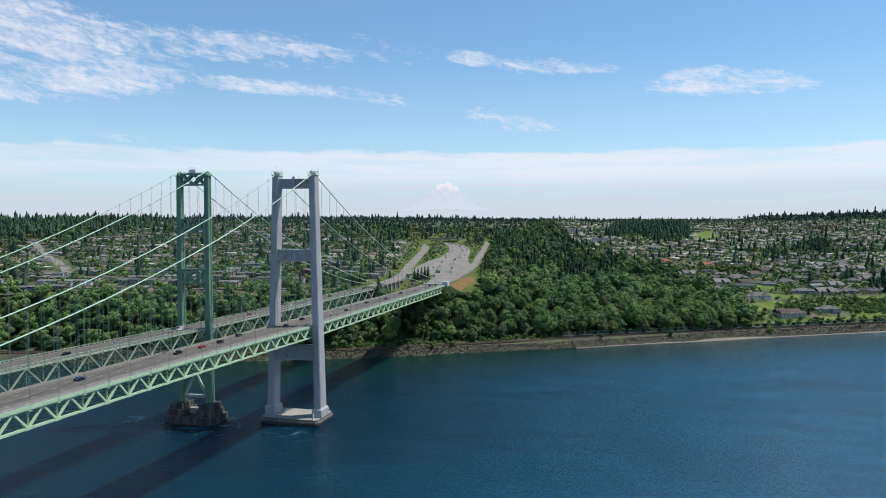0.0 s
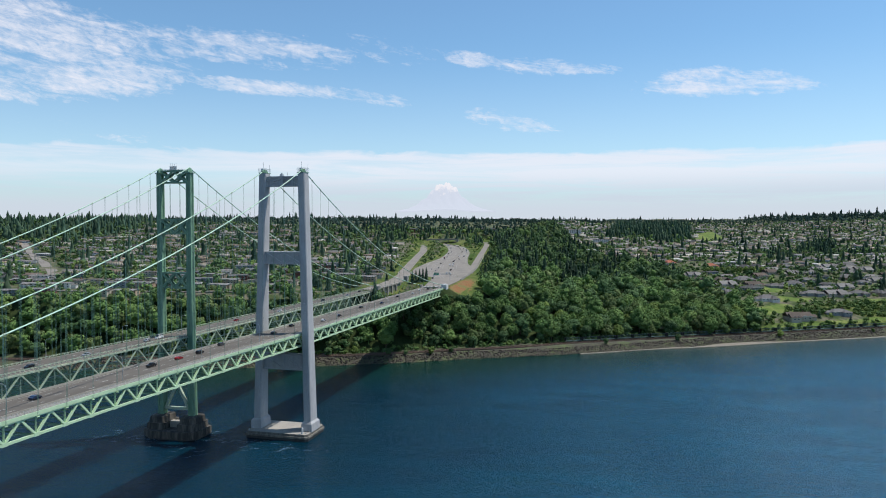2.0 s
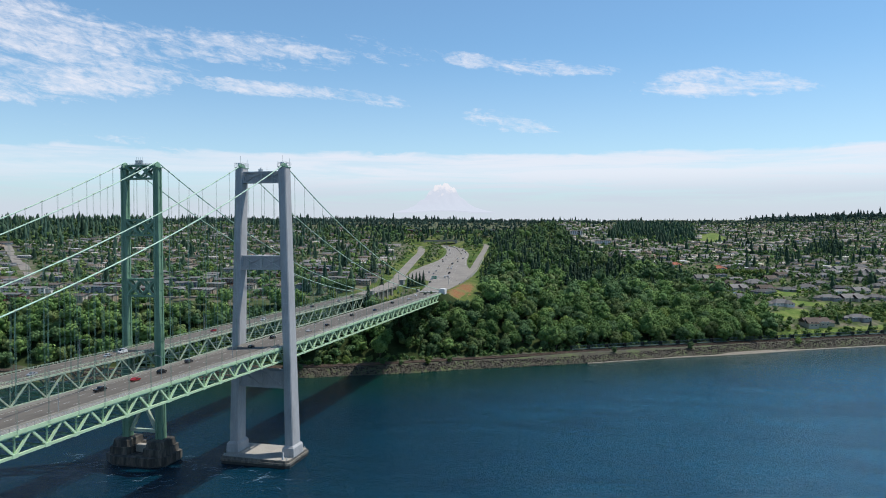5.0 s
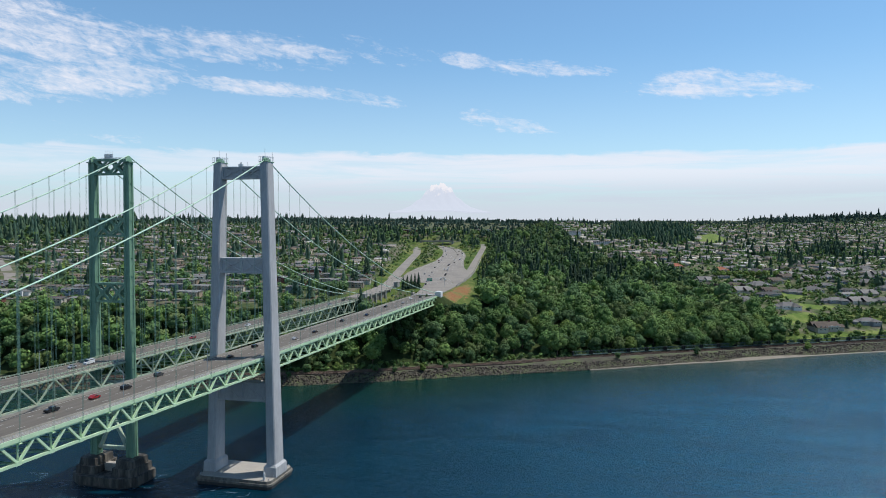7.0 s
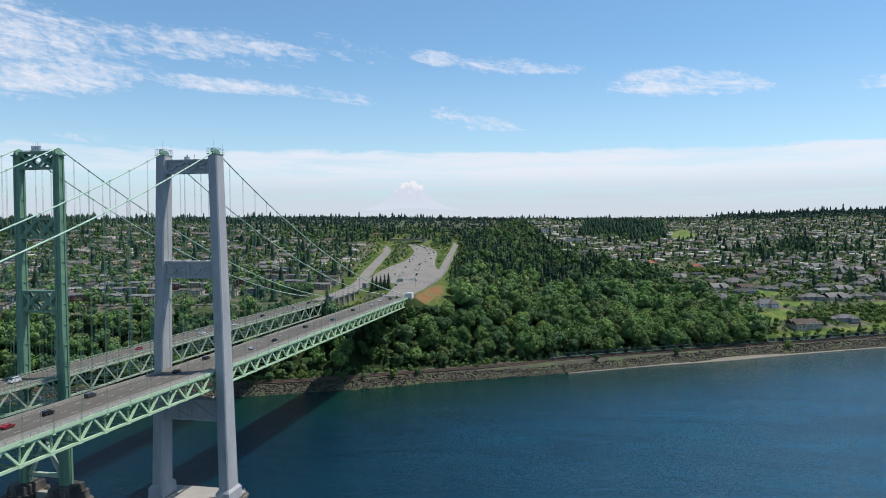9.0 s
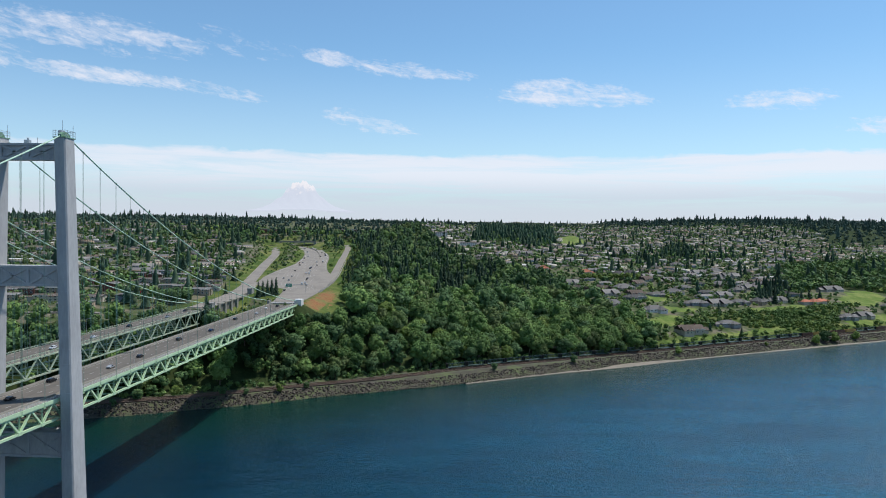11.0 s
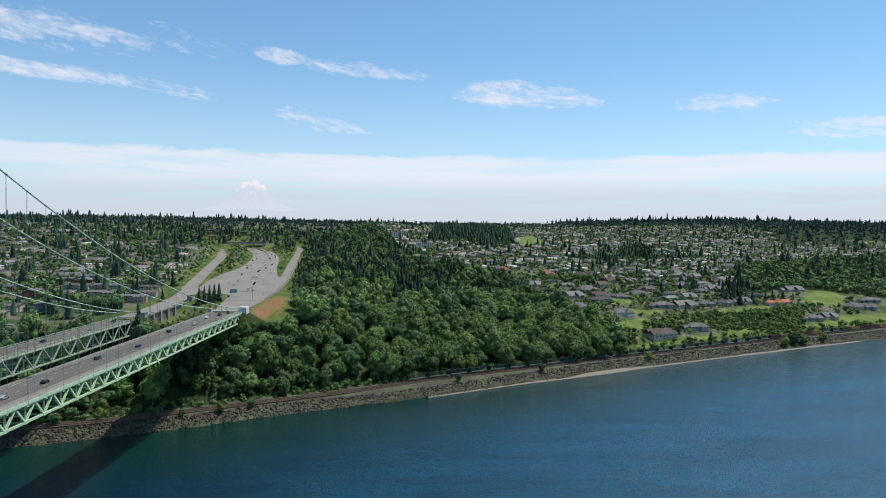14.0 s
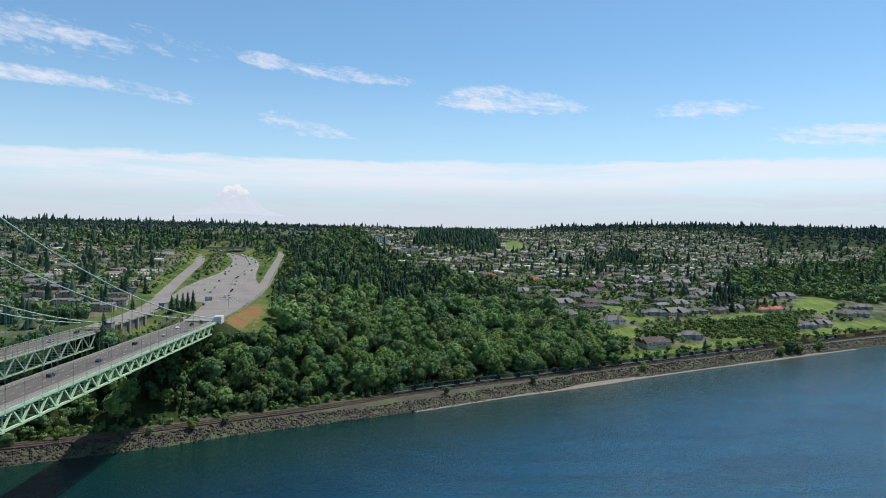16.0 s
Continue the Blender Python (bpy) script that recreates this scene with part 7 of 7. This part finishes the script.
# ---- vehicles ----
def car_model(kind_, paint, label):
    t = thing("car", 0, 0, -500, 0, label, "car", "traffic")
    if kind_ == "pickup":
        prof = [(-2.7, 0.45), (-2.7, 1.15), (-0.7, 1.2), (-0.5, 1.8), (0.8, 1.82), (1.4, 1.2), (2.6, 1.05), (2.75, 0.45)]
    elif kind_ == "van":
        prof = [(-2.8, 0.4), (-2.8, 2.4), (1.3, 2.45), (2.1, 1.4), (2.8, 1.2), (2.85, 0.4)]
    elif kind_ == "suv":
        prof = [(-2.3, 0.4), (-2.35, 1.1), (-2.1, 1.7), (0.5, 1.75), (1.1, 1.15), (2.2, 1.0), (2.35, 0.4)]
    else:
        prof = [(-2.2, 0.35), (-2.25, 0.95), (-1.6, 1.05), (-1.0, 1.42), (0.4, 1.45), (1.1, 1.0), (2.15, 0.82), (2.25, 0.35)]
    top = max(z for _, z in prof)
    g = Geo()
    n = len(prof)
    half = lambda z: 0.92 - 0.14 * max(0.0, (z - 1.0))
    g.rings([[(x, s * half(z), z) for x, z in prof][::1] for s in (-1, 1)], caps=True)
    part("body", g, paint, t)
    roofx = [x for x, z in prof if z > top - 0.12]
    a, b = min(roofx) + 0.15, max(roofx) + 0.25
    for s in (-1, 1):
        part("window", Geo().box(a, b, s * (half(top - 0.3) + 0.02) - 0.03, s * (half(top - 0.3) + 0.02) + 0.03, top - 0.45, top - 0.1), M_GLASS, t)
    fx = [p for p in prof if p[1] > top - 0.12][-1]
    fi = prof.index(fx)
    p, q = prof[fi], prof[fi + 1]
    nx, nz = -(p[1] - q[1]), -(q[0] - p[0])
    l = math.hypot(nx, nz)
    nx, nz = -nx / l * 0.03, -nz / l * 0.03
    w = 0.72
    part("windscreen", Geo().add([(p[0] + nx, -w, p[1] + nz), (p[0] + nx, w, p[1] + nz), (q[0] + nx, w, q[1] + nz), (q[0] + nx, -w, q[1] + nz), (p[0] - nx, -w, p[1] - nz), (p[0] - nx, w, p[1] - nz), (q[0] - nx, w, q[1] - nz), (q[0] - nx, -w, q[1] - nz)],
                                 [(0, 1, 2, 3), (7, 6, 5, 4), (0, 4, 5, 1), (1, 5, 6, 2), (2, 6, 7, 3), (3, 7, 4, 0)]), M_GLASS, t)
    wheel = Geo().tube([(0, -0.11, 0), (0, 0.11, 0)], 0.34, 12).mesh("wheel", M_RUBBER)
    L = prof[-1][0]
    for x in (-L * 0.62, L * 0.62):
        for y in (-0.82, 0.82):
            part("wheel", wheel, None, t, at=pose(x, y, 0.34))
    return t


PN = ("black", "white", "silver", "dark blue", "red", "charcoal")
CARS = {(kd, i): car_model(kd, CAR_PAINTS[i], PN[i] + " " + wd + " driving on the roadway") for kd, wd, cols in (("car", "saloon car", (0, 1, 2, 3, 4)), ("suv", "sport utility car", (0, 1, 2, 5)), ("pickup", "pickup truck", (0, 5)), ("van", "delivery van", (1,))) for i in cols}
keys_ = list(CARS)


def drive(key, x, y, z, turn):
    copy_thing(CARS[key], pose(x, y, z, 0, 0, turn))


LANES_NEW, LANES_OLD = (-7.5, -3.3, 0.9, 5.1), (-5.4, -1.8, 1.8, 5.4)
for key, lane, y in ((("pickup", 0), 1, -121), (("car", 4), 1, -101), (("suv", 0), 1, -84), (("suv", 5), 0, -58), (("car", 0), 1, -8), (("suv", 0), 0, 24), (("car", 2), 2, 55), (("car", 0), 2, 83), (("suv", 5), 1, 138), (("car", 3), 2, 176),
                     (("suv", 0), 1, 232), (("car", 2), 2, 268), (("car", 1), 1, 305), (("pickup", 5), 2, 322), (("car", 3), 1, -185), (("suv", 2), 2, -232)):
    drive(key, LANES_NEW[lane], y, new_deck(y) - 1.13, 90)
for key, lane, y in ((("car", 2), 1, -44), (("van", 1), 1, -33), (("suv", 0), 2, -130), (("car", 4), 1, 52), (("suv", 1), 2, 110), (("car", 1), 2, 150), (("car", 0), 1, 200), (("suv", 2), 2, 250), (("car", 2), 2, -95), (("suv", 5), 1, 290)):
    drive(key, -62.2 + LANES_OLD[lane], y, old_deck(y) - 1.08, -90)
rr = random.Random(9)
for off, n, flip in ((-16.5, 5, 1), (-12.6, 6, 1), (-8.7, 5, 1), (6.6, 12, 0), (10.5, 13, 0), (14.3, 8, 0)):
    o = offset_line(fp, off)
    for _ in range(n):
        a = rr.randrange(14, len(o) - 14)
        dx, dy = o[a + 1][0] - o[a][0], o[a + 1][1] - o[a][1]
        drive(rr.choice(keys_), o[a][0], o[a][1], o[a][2] + 0.02, math.degrees(math.atan2(dy, dx)) + 180 * flip)

# ---- red-brown flats and pale blocks on the hill behind the freeway ----
for x, y, w, h, m, lab in ((-290, 1250, 40, 9, 5, "red-brown block of flats among trees"), (-215, 1240, 30, 8, 5, "red-brown block of flats among trees"), (-120, 1300, 44, 9, 5, "red-brown block of flats among trees"), (60, 1500, 60, 9, 0, "long pale flat-roofed block on the hill"), (140, 1530, 46, 8, 0, "long pale flat-roofed block on the hill")):
    fl = thing("apartment_block", x, y, at_height(x, y), 12, lab, "building")
    gg = Geo()
    gable(gg, w, 14, h, 0.18, 0.8, 0, 1)
    part("block", gg, [WALLS[m], ROOFS[3]], fl)
    for lev in (1.0, 4.0, 6.6):
        for i in range(int(w / 5)):
            part("window", Geo().box(-w / 2 + 1.5 + i * 5, -w / 2 + 4 + i * 5, -7.06, -6.98, lev, lev + 1.5), M_GLASS, fl)

# ---- the snow mountain far beyond ----
def mountain():
    m = bpy.data.materials.new("glowing_snow_fading_to_haze")
    m.use_nodes = True
    nt, lk = m.node_tree.nodes, m.node_tree.links
    b = nt["Principled BSDF"]
    pos = nt.new("ShaderNodeTexCoord").outputs["Object"]
    tex = nt.new("ShaderNodeTexNoise")
    tex.inputs["Scale"].default_value, tex.inputs["Detail"].default_value, tex.inputs["Roughness"].default_value = 0.02, 7, 0.65
    lk.new(pos, tex.inputs["Vector"])
    sp = nt.new("ShaderNodeSeparateXYZ")
    lk.new(pos, sp.inputs[0])
    hz = nt.new("ShaderNodeMapRange")
    lk.new(sp.outputs[2], hz.inputs[0])
    hz.inputs[1].default_value, hz.inputs[2].default_value, hz.inputs[3].default_value, hz.inputs[4].default_value = 70, 165, -0.30, 0.14
    ad = nt.new("ShaderNodeMath")
    lk.new(tex.outputs[0], ad.inputs[0])
    lk.new(hz.outputs[0], ad.inputs[1])
    # self-glowing colours: painted haze on the lower slopes, pale snow above
    cr = nt.new("ShaderNodeValToRGB")
    cr.color_ramp.elements[0].position, cr.color_ramp.elements[1].position = 0.42, 0.58
    cr.color_ramp.elements[0].color, cr.color_ramp.elements[1].color = (0.72, 0.76, 0.855, 1), (0.95, 0.915, 0.935, 1)
    lk.new(ad.outputs[0], cr.inputs[0])
    lk.new(cr.outputs[0], b.inputs["Emission Color"])
    b.inputs["Emission Strength"].default_value = 0.88
    b.inputs["Base Color"].default_value = (0.03, 0.03, 0.03, 1)
    b.inputs["Roughness"].default_value = 1.0
    b.inputs["Specular IOR Level"].default_value = 0
    xs, ys = np.linspace(-330, 330, 96), np.linspace(-160, 160, 40)
    X, Y, F = sheet(xs, ys)
    r = np.hypot(X * 1.0, Y * 1.7)
    prof = np.interp(r, (0, 24, 60, 110, 170, 240, 330), (1.0, 0.97, 0.80, 0.50, 0.26, 0.1, 0.0))
    rid = 1 + 0.16 * np.sin(np.arctan2(Y * 1.7, X) * 9 + r * 0.03) * np.clip(r / 60, 0, 1) * np.clip(2 - r / 160, 0, 1) + 0.07 * np.sin(X * 0.11 + Y * 0.07)
    Z = prof * rid * 178
    ob = tagged(new("backdrop_mountain", raw_mesh("backdrop_mountain", np.stack([X, Y, Z - 8], 1), F, [m])), "snow-covered volcano pale in the distance", "mountain", kind="structure")
    ob.data.polygons.foreach_set("use_smooth", np.ones(len(F), bool))
    ob.matrix_basis = pose(185 - 0.2473 * 4480, -300 + 0.969 * 4480, 230, 0, 0, 14.3)


mountain()
for src in BROAD_NEAR + CONIFER_NEAR + HOUSES + HOUSES_LOW + WAGONS + [LAMP] + list(CARS.values()):
    for o in src.children_recursive:
        bpy.data.objects.remove(o)
    bpy.data.objects.remove(src)
